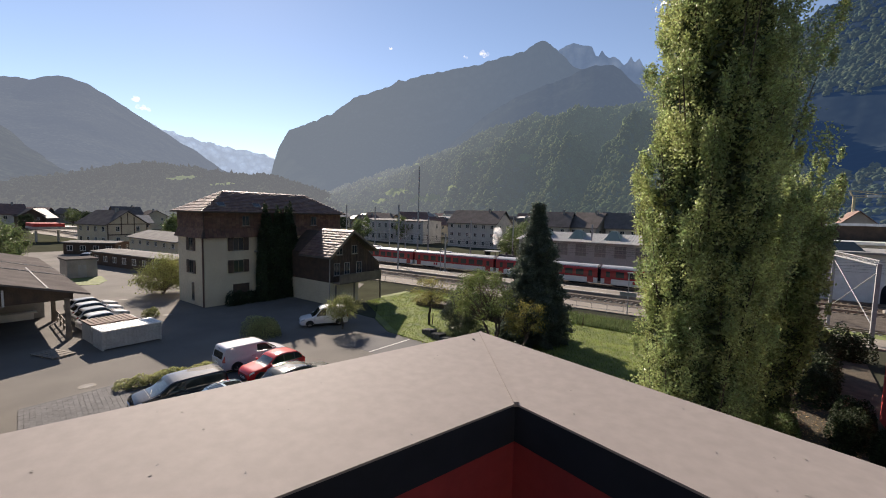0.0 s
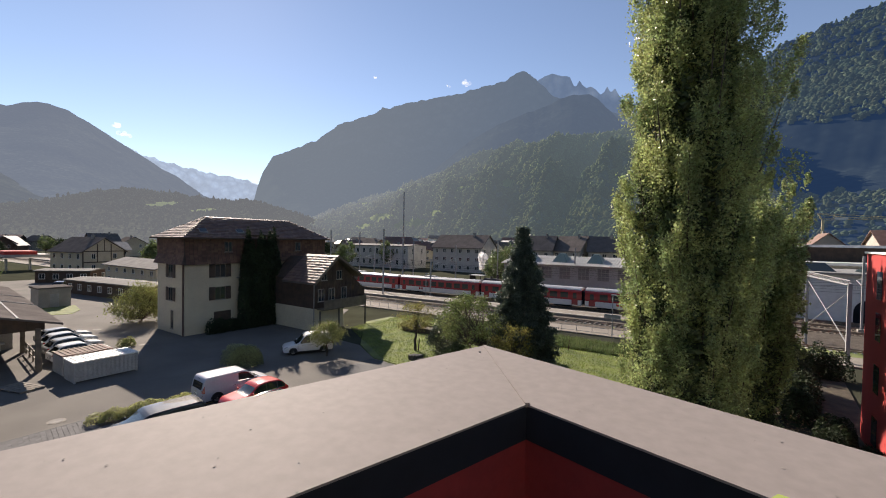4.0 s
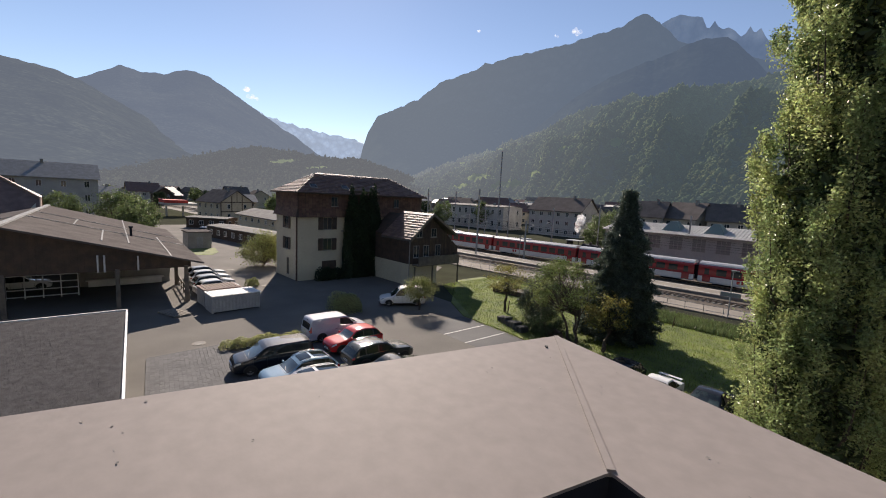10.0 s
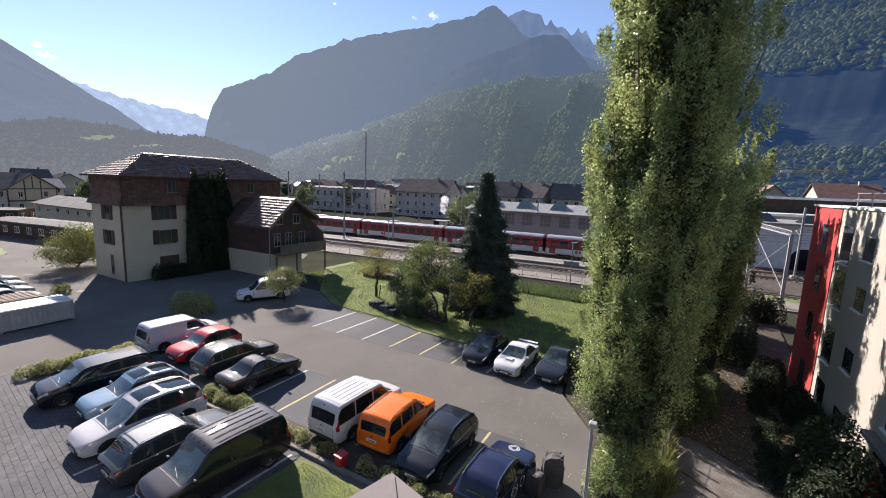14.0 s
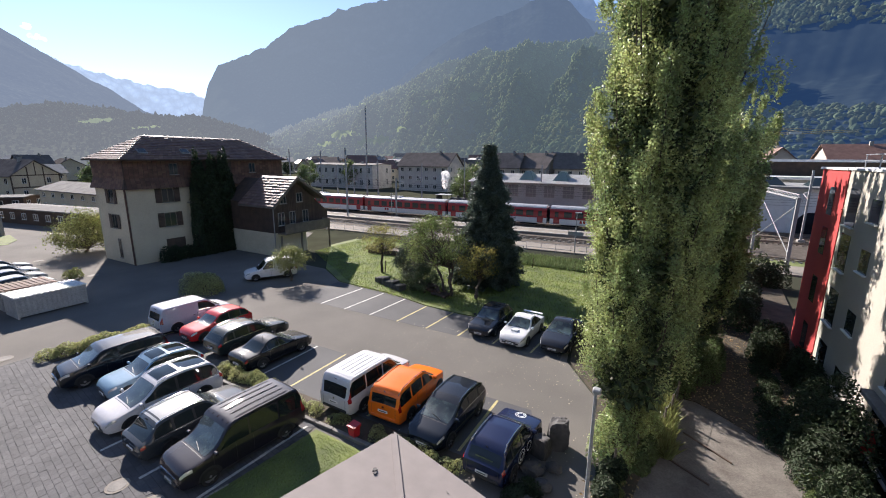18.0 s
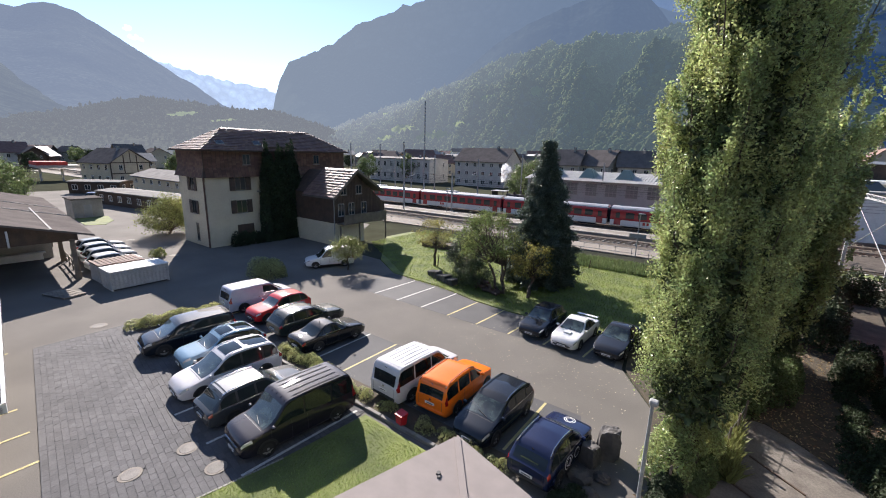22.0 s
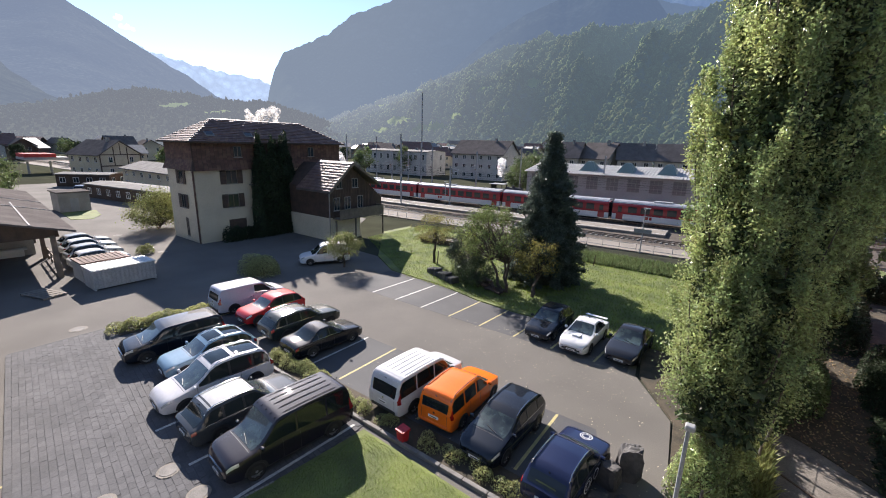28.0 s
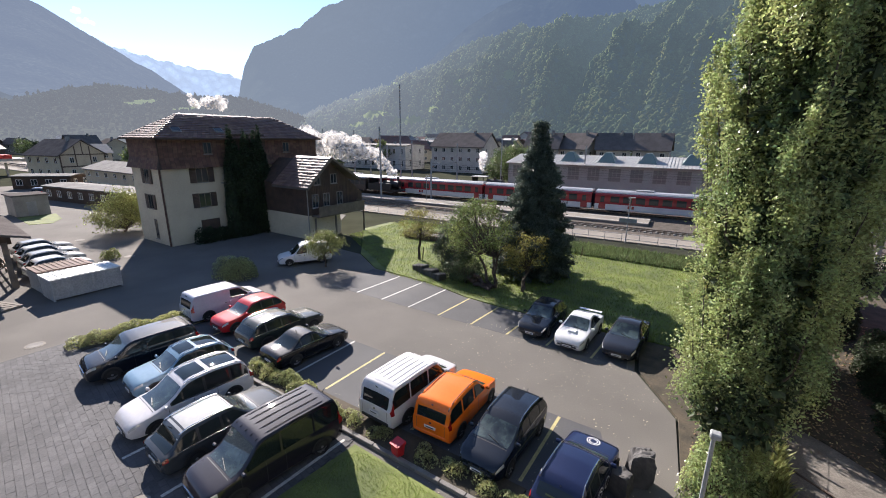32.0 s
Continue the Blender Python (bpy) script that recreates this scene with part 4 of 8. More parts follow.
# the old house with the shingled upper floor
def old_house():
    X0, X1, Y0, Y1 = -55.4, -48.8, 21.4, 40.8
    e = tagged(empty("old_house"), "cream rendered house with brown shingled top storey and hipped roof", "house")
    part("wall", box(bmesh.new(), X0, X1, Y0, Y1, -0.2, 8.0), M["cream"], e)
    # shingled band, flared outwards at its foot
    core = bmesh.new()
    o = 0.35
    loft(core, [[(X0 - o, Y0 - o, 7.9), (X1 + o, Y0 - o, 7.9), (X1 + o, Y1 + o, 7.9), (X0 - o, Y1 + o, 7.9)], [(X0, Y0, 9.0), (X1, Y0, 9.0), (X1, Y1, 9.0), (X0, Y1, 9.0)], [(X0 - 0.05, Y0 - 0.05, 10.9), (X1 + 0.05, Y0 - 0.05, 10.9), (X1 + 0.05, Y1 + 0.05, 10.9), (X0 - 0.05, Y1 + 0.05, 10.9)]])
    part("shingled_storey", core, M["wood_dark"], e)
    sh = bmesh.new()
    for (a, b) in (((X0, Y0), (X1, Y0)), ((X1, Y0), (X1, Y1))):
        for z0, z1, o0, o1 in ((7.9, 9.0, 0.36, 0.02), (9.0, 10.9, 0.02, 0.07)):
            ax = Vector((1, 0, 0)) if a[1] == b[1] else Vector((0, 1, 0))
            nn = Vector((0, -1, 0)) if a[1] == b[1] else Vector((1, 0, 0))
            L = (Vector((*b, 0)) - Vector((*a, 0))).length
            n_row = 4 if z1 < 9.5 else 8
            n_col = int(L / 0.45)
            for r in range(n_row):
                zz0, zz1 = z0 + (z1 - z0) * r / n_row, z0 + (z1 - z0) * (r + 1) / n_row
                for c in range(n_col):
                    u0, u1 = L * (c + 0.04) / n_col, L * (c + 0.96) / n_col
                    oo0, oo1 = o0 + (o1 - o0) * r / n_row, o0 + (o1 - o0) * (r + 1) / n_row
                    base = Vector((*a, 0))
                    w = random.uniform(0.025, 0.045)
                    v = [sh.verts.new(base + ax * uu + nn * oo + Vector((0, 0, zz))) for uu, oo, zz in ((u0, oo0 + w, zz0), (u1, oo0 + w, zz0), (u1, oo1 + 0.006, zz1), (u0, oo1 + 0.006, zz1))]
                    sh.faces.new(v)
    bmesh.ops.recalc_face_normals(sh, faces=sh.faces[:])
    part("shingles", sh, M["shingle"], e)["kind"] = "stuff"
    # hipped roof
    ov, ze, zr = 0.55, 10.9, 13.5
    A, B, C, D = (X0 - ov, Y0 - ov, ze), (X1 + ov, Y0 - ov, ze), (X1 + ov, Y1 + ov, ze), (X0 - ov, Y1 + ov, ze)
    xm = (X0 + X1) / 2
    R0, R1 = (xm, Y0 + 3.9, zr), (xm, Y1 - 3.9, zr)
    bm = bmesh.new()
    va, vb, vc, vd, v0, v1 = [bm.verts.new(p) for p in (A, B, C, D, R0, R1)]
    for f in ((va, vb, v0), (vb, vc, v1, v0), (vc, vd, v1), (vd, va, v0, v1), (va, vd, vc, vb)):
        bm.faces.new(f)
    roof = part("roof", bm, M["roof_dark"], e)
    tb = bmesh.new()
    up = Vector((0, 0, 0.03))
    tiled(tb, Vector(B) + up, Vector(C) + up, Vector(R1) + up, Vector(R0) + up, 14, 44, 0.07)
    tiled(tb, Vector(A) + up, Vector(B) + up, Vector(R0) + up, Vector(R0) + up, 14, 18, 0.07)
    part("roof_tiles", tb, M["roof_tile"], roof)["kind"] = "stuff"
    part("gutter", box(box(bmesh.new(), X0 - ov, X1 + ov, Y0 - ov - 0.12, Y0 - ov, ze - 0.12, ze), X1 + ov, X1 + ov + 0.12, Y0 - ov, Y1 + ov, ze - 0.12, ze), M["wood_dark"], e)
    part("downpipe", cyl(bmesh.new(), (X1 - 0.1, Y0 - 0.12, 0), (X1 - 0.1, Y0 - 0.12, 8.0), 0.09), M["rust"], e)
    for zz in (6.35, 3.7):
        window(e, -52.0, Y0 - 0.01, zz, 1.1, 1.5, "-y", "wood_dark", "wood_grey")
        window(e, X1 + 0.01, 25.3, zz, 1.25, 1.5, "+x", "wood_dark", "wood_grey")
        for yy in (35.5, 38.5):
            window(e, X1 + 0.01, yy, zz, 0.95, 1.5, "+x", "wood_dark", "wood_grey")
    window(e, -51.7, Y0 - 0.01, 0.5, 0.6, 2.1, "-y", None, "wood_grey")
    for yy in (26.2, 31.0, 36.0):
        window(e, X1 + 0.12, yy, 9.3, 0.9, 1.2, "+x", None, "wood_grey")
    part("garage_door", box(bmesh.new(), X1 - 0.05, X1 + 0.06, 24.6, 26.6, 0.7, 2.3), M["wood_dark"], e)
    for yy in (23.6, 28.0):
        f0, f1 = 0.2, 0.36
        q = [(X1 + ov + (xm - X1 - ov) * f, ze + (zr - ze) * f + 0.1) for f in (f0, f1)]
        rw = part("roof_window", loft(bmesh.new(), [[(q[0][0], a, q[0][1]), (q[1][0], a, q[1][1]), (q[1][0], a, q[1][1] + 0.1), (q[0][0], a, q[0][1] + 0.1)] for a in (yy - 0.45, yy + 0.45)]), M["sheet"], e)
        part("pane", loft(bmesh.new(), [[(q[0][0] - 0.08, a, q[0][1] + 0.14), (q[1][0] + 0.08, a, q[1][1] + 0.06), (q[1][0] + 0.08, a, q[1][1] + 0.1), (q[0][0] - 0.08, a, q[0][1] + 0.18)] for a in (yy - 0.36, yy + 0.36)]), M["glass"], rw)
    for yy, zz in ((28.2, 6.2), (28.2, 3.5)):
        bl = part("balcony", box(bmesh.new(), X1, X1 + 0.9, yy - 0.9, yy + 0.9, zz - 0.15, zz), M["concrete"], e)
        rl = bmesh.new()
        for k in range(9):
            box(rl, X1 + 0.84, X1 + 0.87, yy - 0.88 + k * 0.22, yy - 0.85 + k * 0.22, zz + 0.001, zz + 0.9)
        box(rl, X1 + 0.82, X1 + 0.89, yy - 0.9, yy + 0.9, zz + 0.9, zz + 0.95)
        part("balustrade", rl, M["wood_grey"], bl)
        part("balcony_door", box(bmesh.new(), X1 - 0.02, X1 + 0.03, yy - 0.45, yy + 0.45, zz + 0.02, zz + 2.0), M["glass"], e)
    part("dormer", box(bmesh.new(), X1 + 0.0, X1 + 0.25, 28.5, 33.0, 9.2, 11.4), M["wood_dark"], e)
    return e


old_house()


def annex():
    e = tagged(empty("chalet_annex"), "dark timber gabled annex with a balcony on a cream base", "house")
    x0, x1, y0, y1 = -48.3, -39.7, 31.6, 37.4
    ym, ze, zr = 34.6, 6.1, 8.8
    part("base_wall", box(bmesh.new(), x0, x1, y0, 36.2, -0.2, 2.7), M["cream"], e)
    bm = bmesh.new()
    pts = [(y0, 2.7), (y1 + 0.6, 2.7), (y1 + 0.6, ze), (ym, zr - 0.1), (y0, ze)]
    loft(bm, [[(x0, a, b) for a, b in pts], [(x1, a, b) for a, b in pts]])
    up = part("timber_storey", bm, M["wood_dark"], e)
    bd = bmesh.new()
    for i in range(34):
        yy = y0 + 0.05 + i * 0.243
        top = (ze + (yy - y0) / (ym - y0) * (zr - ze)) if yy < ym else (ze + (y1 + 0.6 - yy) / (y1 + 0.6 - ym) * (zr - ze))
        box(bd, x1, x1 + 0.03, yy, yy + 0.225, 2.72, top - 0.15)
    part("cladding", bd, M["wood_dark"], up)
    bm = bmesh.new()
    for s, ye in ((-1, y0 - 0.6), (1, y1 + 1.5)):
        k = (zr - ze) / (ym - y0)
        zl = zr - abs(ye - ym) * (0.88 if s < 0 else 0.62)
        loft(bm, [[(xx, ye, zl), (xx, ym, zr), (xx, ym, zr + 0.2), (xx, ye, zl + 0.2)] for xx in (x0 + 3.3, x1 + 0.9)])
    roof = part("roof", bm, M["roof_dark"], e)
    for ye, sl in ((y0 - 0.6, 0.88), (y1 + 1.5, 0.62)):
        ze_ = zr - abs(ye - ym) * sl
        part("bargeboard", loft(bmesh.new(), [[(xx, ye, ze_ - 0.08), (xx, ym, zr - 0.08), (xx, ym, zr + 0.21), (xx, ye, ze_ + 0.21)] for xx in (x1 + 0.902, x1 + 0.95)]), M["wood_grey"], roof, "pale weathered bargeboard")
    part("downpipe", cyl(bmesh.new(), (x1 + 0.1, y0 - 0.1, 0), (x1 + 0.1, y0 - 0.1, 5.8), 0.06, n=8), M["concrete"], e)
    tb = bmesh.new()
    zl = zr - abs(y0 - 0.6 - ym) * 0.88
    tiled(tb, (x1 + 0.9, y0 - 0.6, zl + 0.23), (x0 + 3.3, y0 - 0.6, zl + 0.23), (x0 + 3.3, ym, zr + 0.23), (x1 + 0.9, ym, zr + 0.23), 11, 15, 0.08)
    part("roof_tiles", tb, M["roof_tile"], roof)["kind"] = "stuff"
    for yy, zz, hh in ((33.0, 6.0, 1.1), (35.4, 6.0, 1.1), (32.6, 3.5, 1.5), (34.2, 3.5, 1.5), (36.2, 3.5, 1.5)):
        window(e, x1 + 0.05, yy, zz, 0.9, hh, "+x", None, "concrete")
    bal = part("balcony", box(bmesh.new(), x1, x1 + 1.3, y0 + 0.4, y1 + 1.6, 2.55, 2.7), M["wood_grey"], e)
    part("balcony_panel", box(box(bmesh.new(), x1 + 1.24, x1 + 1.3, y0 + 0.4, y1 + 1.6, 2.72, 3.75), x1, x1 + 1.24, y1 + 1.54, y1 + 1.6, 2.72, 3.75), M["wood_grey"], bal)
    for yy in (31.5, 34.4, 38.9):
        part("post", box(bmesh.new(), x1 + 1.05, x1 + 1.2, yy, yy + 0.15, 0, 2.55), M["wood_grey"], e)
    part("bench_wall", box(bmesh.new(), x1, x1 + 0.3, y0 + 1, 35.5, 0, 0.5), M["cream"], e)
    return e


annex()


def carport():
    """Long shelter with a broad low gable, open below."""
    e = tagged(empty("market_shelter"), "broad dark gabled timber shelter with open bays", "shelter")
    xf, xb, ym, ye, zr, ze = -46.2, -80.0, -3.5, 10.2, 7.2, 3.7
    yl = 2 * ym - ye
    bm = bmesh.new()
    for y_e in (ye, yl):
        loft(bm, [[(xx, y_e, ze), (xx, ym, zr), (xx, ym, zr + 0.16), (xx, y_e, ze + 0.16)] for xx in (xb, xf + 0.8)])
    roof = part("roof", bm, M["roof_dark"], e)
    for xx, y_e in ((-58.5, ye), (-66.0, ye), (-58.5, yl)):
        sb = loft(bmesh.new(), [[(xx + a, y_e, ze + 0.17), (xx + a, ym, zr + 0.17), (xx + a, ym, zr + 0.23), (xx + a, y_e, ze + 0.23)] for a in (0, 0.12)])
        part("roof_batten", sb, M["sheet"], roof)
    for yy in (-11.4, -10.9, 2.3, 2.75, 5.1):
        part("downpipe", cyl(bmesh.new(), (xf + 0.12, yy, 3.3), (xf + 0.12, yy, 5.2 - abs(yy - ym) * 0.07), 0.07, n=8), M["white"], e)
    for yy, x0, x1 in ((2.6, -58.4, -48.0), (4.6, xb, -50.0), (7.6, -62.0, xf + 0.7), (0.2, -66.0, -58.6)):
        zz = zr - (yy - ym) * (zr - ze) / (ye - ym) + 0.17
        part("roof_batten", box(bmesh.new(), x0, x1, yy - 0.06, yy + 0.06, zz - 0.03, zz + 0.05), M["sheet"], roof)
    part("inner_wall", box(bmesh.new(), -57.2, -57.0, 0.5, 8.4, 0, 2.5), M["concrete"], e, "grey partition wall inside the shelter")
    part("inner_bench", box(box(bmesh.new(), -56.8, -56.0, 1.0, 7.8, 0.7, 0.8), -56.7, -56.6, 1.2, 7.6, 0, 0.7), M["white"], e)
    part("ridge_cap", box(bmesh.new(), xb, xf + 0.8, ym - 0.25, ym + 0.25, zr + 0.13, zr + 0.27), M["sheet"], roof, "pale metal ridge cap")
    part("vent_pipe", cyl(cyl(bmesh.new(), (-58, 5.0, 5.0), (-58, 5.0, 6.1), 0.12), (-58, 5.0, 6.1), (-58, 5.0, 6.3), 0.2), M["black_metal"], roof)
    g = bmesh.new()
    pts = [(yl + 1, 3.35), (ye - 1, 3.35), (ye - 1, 3.9), (ym, zr - 0.1), (yl + 1, 3.9)]
    loft(g, [[(xf, a, b) for a, b in pts], [(xf - 0.15, a, b) for a, b in pts]])
    part("gable_board", g, M["wood_dark"], e)
    for i in range(60):
        yy = yl + 1.1 + i * 0.418
        if yy > ye - 1.3:
            break
        top = zr - abs(yy - ym) * (zr - ze) / (ye - ym)
        part("board", box(bmesh.new(), xf, xf + 0.025, yy, yy + 0.39, 3.37, top - 0.1), M["wood_dark"], e)
    for xx in (xf, -54.5, -63, -71.5, -79.5):
        for yy in (ye - 1.4, 3.6, ym, yl + 6.6, yl + 1.4):
            if xx == xf or yy in (ye - 1.4, yl + 1.4):
                part("post", box(bmesh.new(), xx - 0.16, xx + 0.16, yy - 0.16, yy + 0.16, 0, 3.5), M["wood_grey"], e)
    xr = xf - 7.0
    for y_a, y_b in ((-5.6, 0.6), (-12.6, -6.2)):
        r = bmesh.new()
        for zz in (0.15, 0.8, 1.45, 2.1):
            box(r, xr, xr + 0.08, y_a, y_b, zz, zz + 0.09)
        n = 5
        for i in range(n + 1):
            yy = y_a + (y_b - y_a) * i / n
            box(r, xr - 0.02, xr + 0.1, yy - 0.04, yy + 0.04, 0, 2.25)
        part("railing", r, M["white"], e, "white painted timber barrier")
    r = bmesh.new()
    for zz in (0.4, 0.95):
        box(r, -54.0, xf - 0.2, ye - 1.25, ye - 1.17, zz, zz + 0.1)
    for i in range(5):
        box(r, -54 + i * 1.9, -53.9 + i * 1.9, ye - 1.27, ye - 1.15, 0, 1.1)
    part("railing", r, M["wood_grey"], e)
    part("back_wall", box(bmesh.new(), xb, xb + 0.2, yl + 1, ye - 1, 0, 4), M["concrete"], e)
    e.matrix_basis = pose(xf, ym, 0, 0, 0, -4.8) @ Matrix.Translation((-xf, -ym, 0))
    return e


carport()


def flat_building():
    """Low flat-roofed block with a gravelled roof."""
    e = tagged(empty("flat_roofed_garage"), "low garage with a dark gravel roof and white metal edge", "garage")
    z = 3.0
    P = [(-18.4, 1.22), (-32.6, 2.88), (-33.6, -8.0), (-20.0, -9.0)]
    inset = [(-18.95, 0.6), (-32.2, 2.15), (-33.1, -7.6), (-20.4, -8.6)]
    part("wall", prism(bmesh.new(), inset, 0, z - 0.3), M["beige_render"], e)
    part("roof_slab", prism(bmesh.new(), P, z - 0.3, z - 0.06), M["coping"], e)
    part("gravel_bed", prism(bmesh.new(), [(-18.55, 1.09), (-32.45, 2.71), (-33.45, -7.85), (-20.1, -8.85)], z - 0.07, z - 0.03), M["gravel_roof"], e)
    bm = bmesh.new()
    for a, b in zip(P, P[1:] + P[:1]):
        d = Vector((b[0] - a[0], b[1] - a[1], 0)).normalized()
        n = Vector((-d.y, d.x, 0))
        q = [Vector((*a, 0)), Vector((*b, 0)), Vector((*b, 0)) + n * 0.1, Vector((*a, 0)) + n * 0.1]
        sub = bmesh.new()
        prism(sub, [(v.x, v.y) for v in q], z - 0.28, z + 0.03)
        merge(bm, sub)
    part("edge_flashing", bm, M["white"], e, "white sheet-metal roof edge")
    g = np.random.default_rng(9)
    n = 34000
    u, v = g.uniform(0, 1, n), g.uniform(0, 1, n)
    A, B, C, D = [np.array(p) for p in ((-18.7, 0.97), (-32.3, 2.58), (-33.3, -7.7), (-20.2, -8.7))]
    c = ((1 - u) * (1 - v))[:, None] * A + (u * (1 - v))[:, None] * B + (u * v)[:, None] * C + ((1 - u) * v)[:, None] * D
    c3 = np.column_stack([c, np.full(n, z - 0.02)])
    st = leaves("gravel", c3, 0.017, M["gravel_roof"], e, 5, 1.2, 4.0, 0.2)
    st["kind"] = "stuff"
    # black panel put in for the darkness of the garage opening
    part("garage_door", box(bmesh.new(), -19.35, -18.98, -7.5, -0.9, 0.05, 2.4), M["black_metal"], e)
    return e


flat_building()



# lighter copy of the roof tile; sun on the hip is in its colour
M["sunlit_verge_tile"] = mat("sunlit_clay_tile", (0.36, 0.24, 0.17), 0.7, second=(0.28, 0.17, 0.12), scale=6, fine=50, bump=0.2)


def barn_hall():
    """Large hall with a half-hipped tiled roof."""
    e = tagged(empty("barn_hall"), "large cream hall with a half-hipped red-brown tiled roof", "hall", "halls")
    xm, y1, y0 = -92.0, -1.5, -34.0
    prof = [(-9.0, 0), (9.0, 0), (9.0, 5.6), (5.0, 8.0), (-5.0, 8.0), (-9.0, 5.6)]
    part("wall", loft(bmesh.new(), [[(xm + a, y, b) for a, b in prof] for y in (y0, y1 - 0.5)]), M["cream"], e)
    bm = bmesh.new()
    for s in (-1, 1):
        lo0, lo1 = (xm + s * 9.8, y0, 5.1), (xm + s * 9.8, y1, 5.1)
        hip, r1, r0 = (xm + s * 5.0, y1, 8.0), (xm, -6.4, 11.3), (xm, y0, 11.3)
        bm.faces.new([bm.verts.new(p) for p in (lo0, lo1, hip, r1, r0)])
    bm.faces.new([bm.verts.new(p) for p in ((xm - 5.0, y1, 8.0), (xm + 5.0, y1, 8.0), (xm, -6.4, 11.3))])
    bmesh.ops.recalc_face_normals(bm, faces=bm.faces[:])
    bmesh.ops.solidify(bm, geom=bm.faces[:], thickness=-0.2)
    rf = part("roof", bm, M["roof_tile"], e)
    vb = bmesh.new()
    for s in (-1, 1):
        cyl(vb, (xm + s * 9.8, y1, 5.2), (xm + s * 5.0, y1, 8.1), 0.16, n=6)
        cyl(vb, (xm + s * 5.0, y1, 8.1), (xm, -6.4, 11.4), 0.16, n=6)
    part("verge", vb, M["sunlit_verge_tile"], rf, "tiled hip and verge with sunlight in their pale colour")
    for k in range(5):
        window(e, xm + 9.01, -30 + k * 6.0, 1.6, 1.2, 1.8, "+x")
    return e


barn_hall()
M["old_render"] = mat("grey_white_render", (0.42, 0.42, 0.4), 0.9, second=(0.34, 0.34, 0.33), scale=3, fine=50, bump=0.1)
gable_house("white_block", "long pale apartment block with a grey roof", -165, -10.0, 90, 40, 14, 11.5, 4.0, M["old_render"], M["sheet"], 3, 8, group="halls")


def container(name, label, x, y, rz, L, W, H, roofm, wallm):
    e = tagged(empty(name, pose(x, y, 0, 0, 0, rz)), label, "shed", "containers")
    bm = bmesh.new()
    n = int(L / 0.14)
    ring = []
    for s, ys in ((-1, -W / 2), (1, W / 2)):
        pts = []
        for i in range(n + 1):
            xx = -L / 2 + L * i / n
            pts.append((xx, ys + s * (0.03 if i % 2 else -0.01)))
        ring += pts if s < 0 else pts[::-1]
    prism(bm, ring, 0.1, H - 0.1)
    part("body", bm, wallm, e)
    m = int(L / 0.3)
    prof = []
    for i in range(m):
        xx, dd = -L / 2 - 0.1 + (L + 0.2) * i / m, (L + 0.2) / m
        prof += [(xx, H - 0.045), (xx, H), (xx + dd * 0.5, H), (xx + dd * 0.5, H - 0.045)]
    prof += [(L / 2 + 0.1, H - 0.045), (L / 2 + 0.1, H - 0.1), (-L / 2 - 0.1, H - 0.1)]
    bm = loft(bmesh.new(), [[(a, yy, b) for a, b in prof] for yy in (-W / 2 - 0.12, W / 2 + 0.12)])
    part("ribbed_roof", bm, roofm, e)
    for s in (-1, 1):
        part("end_frame", box(bmesh.new(), s * (L / 2 - 0.01) - 0.05, s * (L / 2 - 0.01) + 0.05, -W / 2 - 0.05, W / 2 + 0.05, 0, H - 0.1), wallm, e)
    return e


M["pale_sheet"] = mat("pale_sheet", (0.42, 0.42, 0.41), 0.75, second=(0.34, 0.34, 0.33), scale=5, fine=50, bump=0.05, spec=0.1)
container("storage_container", "pale corrugated metal storage container with a white ribbed roof", -40.45, 11.5, 91, 4.0, 2.1, 1.6, M["white"], M["pale_sheet"])
container("storage_container", "corrugated storage container with a rusty ribbed roof", -43.4, 11.1, 91, 3.1, 2.3, 1.6, M["rust"], M["pale_sheet"])

kiosk = tagged(empty("transformer_kiosk"), "small pale rendered transformer kiosk with a flat roof", "kiosk")
part("wall", box(bmesh.new(), -87.4, -83.2, 16.9, 20.6, 0, 2.8, 0.05), M["concrete"], kiosk)
part("roof", box(bmesh.new(), -87.6, -83.0, 16.7, 20.8, 2.8, 3.0, 0.03), M["roof_dark"], kiosk)
part("door", box(bmesh.new(), -83.2, -83.15, 18.2, 19.2, 0, 2.0), M["grey_paint"], kiosk)

M["flat_roof"] = mat("grey_bitumen_roof", (0.2, 0.195, 0.185), 0.9, second=(0.14, 0.137, 0.13), scale=3, fine=50, bump=0.1, spec=0.1)
gable_house("garage_row", "long low garage row with a flat grey roof", -90.0, 29.5, 10, 25, 5.5, 2.4, 0.25, M["wood_dark"], M["flat_roof"], 1, 8, 0.3, None, False, "sheds")
gable_house("cream_house", "cream house with a low pale grey roof", -105.0, 40.0, 2, 24, 8.5, 4.3, 1.3, M["cream"], M["flat_roof"], 2, 6)
gable_house("low_shed", "low shed with a flat pale roof", -124.5, 31.5, 43, 11, 6, 2.6, 0.25, M["wood_dark"], M["flat_roof"], 1, 4, 0.3, None, False, "sheds")
tudor = gable_house("timbered_house", "cream half-timbered house with a brown tiled roof", -153.0, 42.5, 14, 14, 11, 6.2, 3.7, M["cream"], M["roof_dark"], 2, 4)
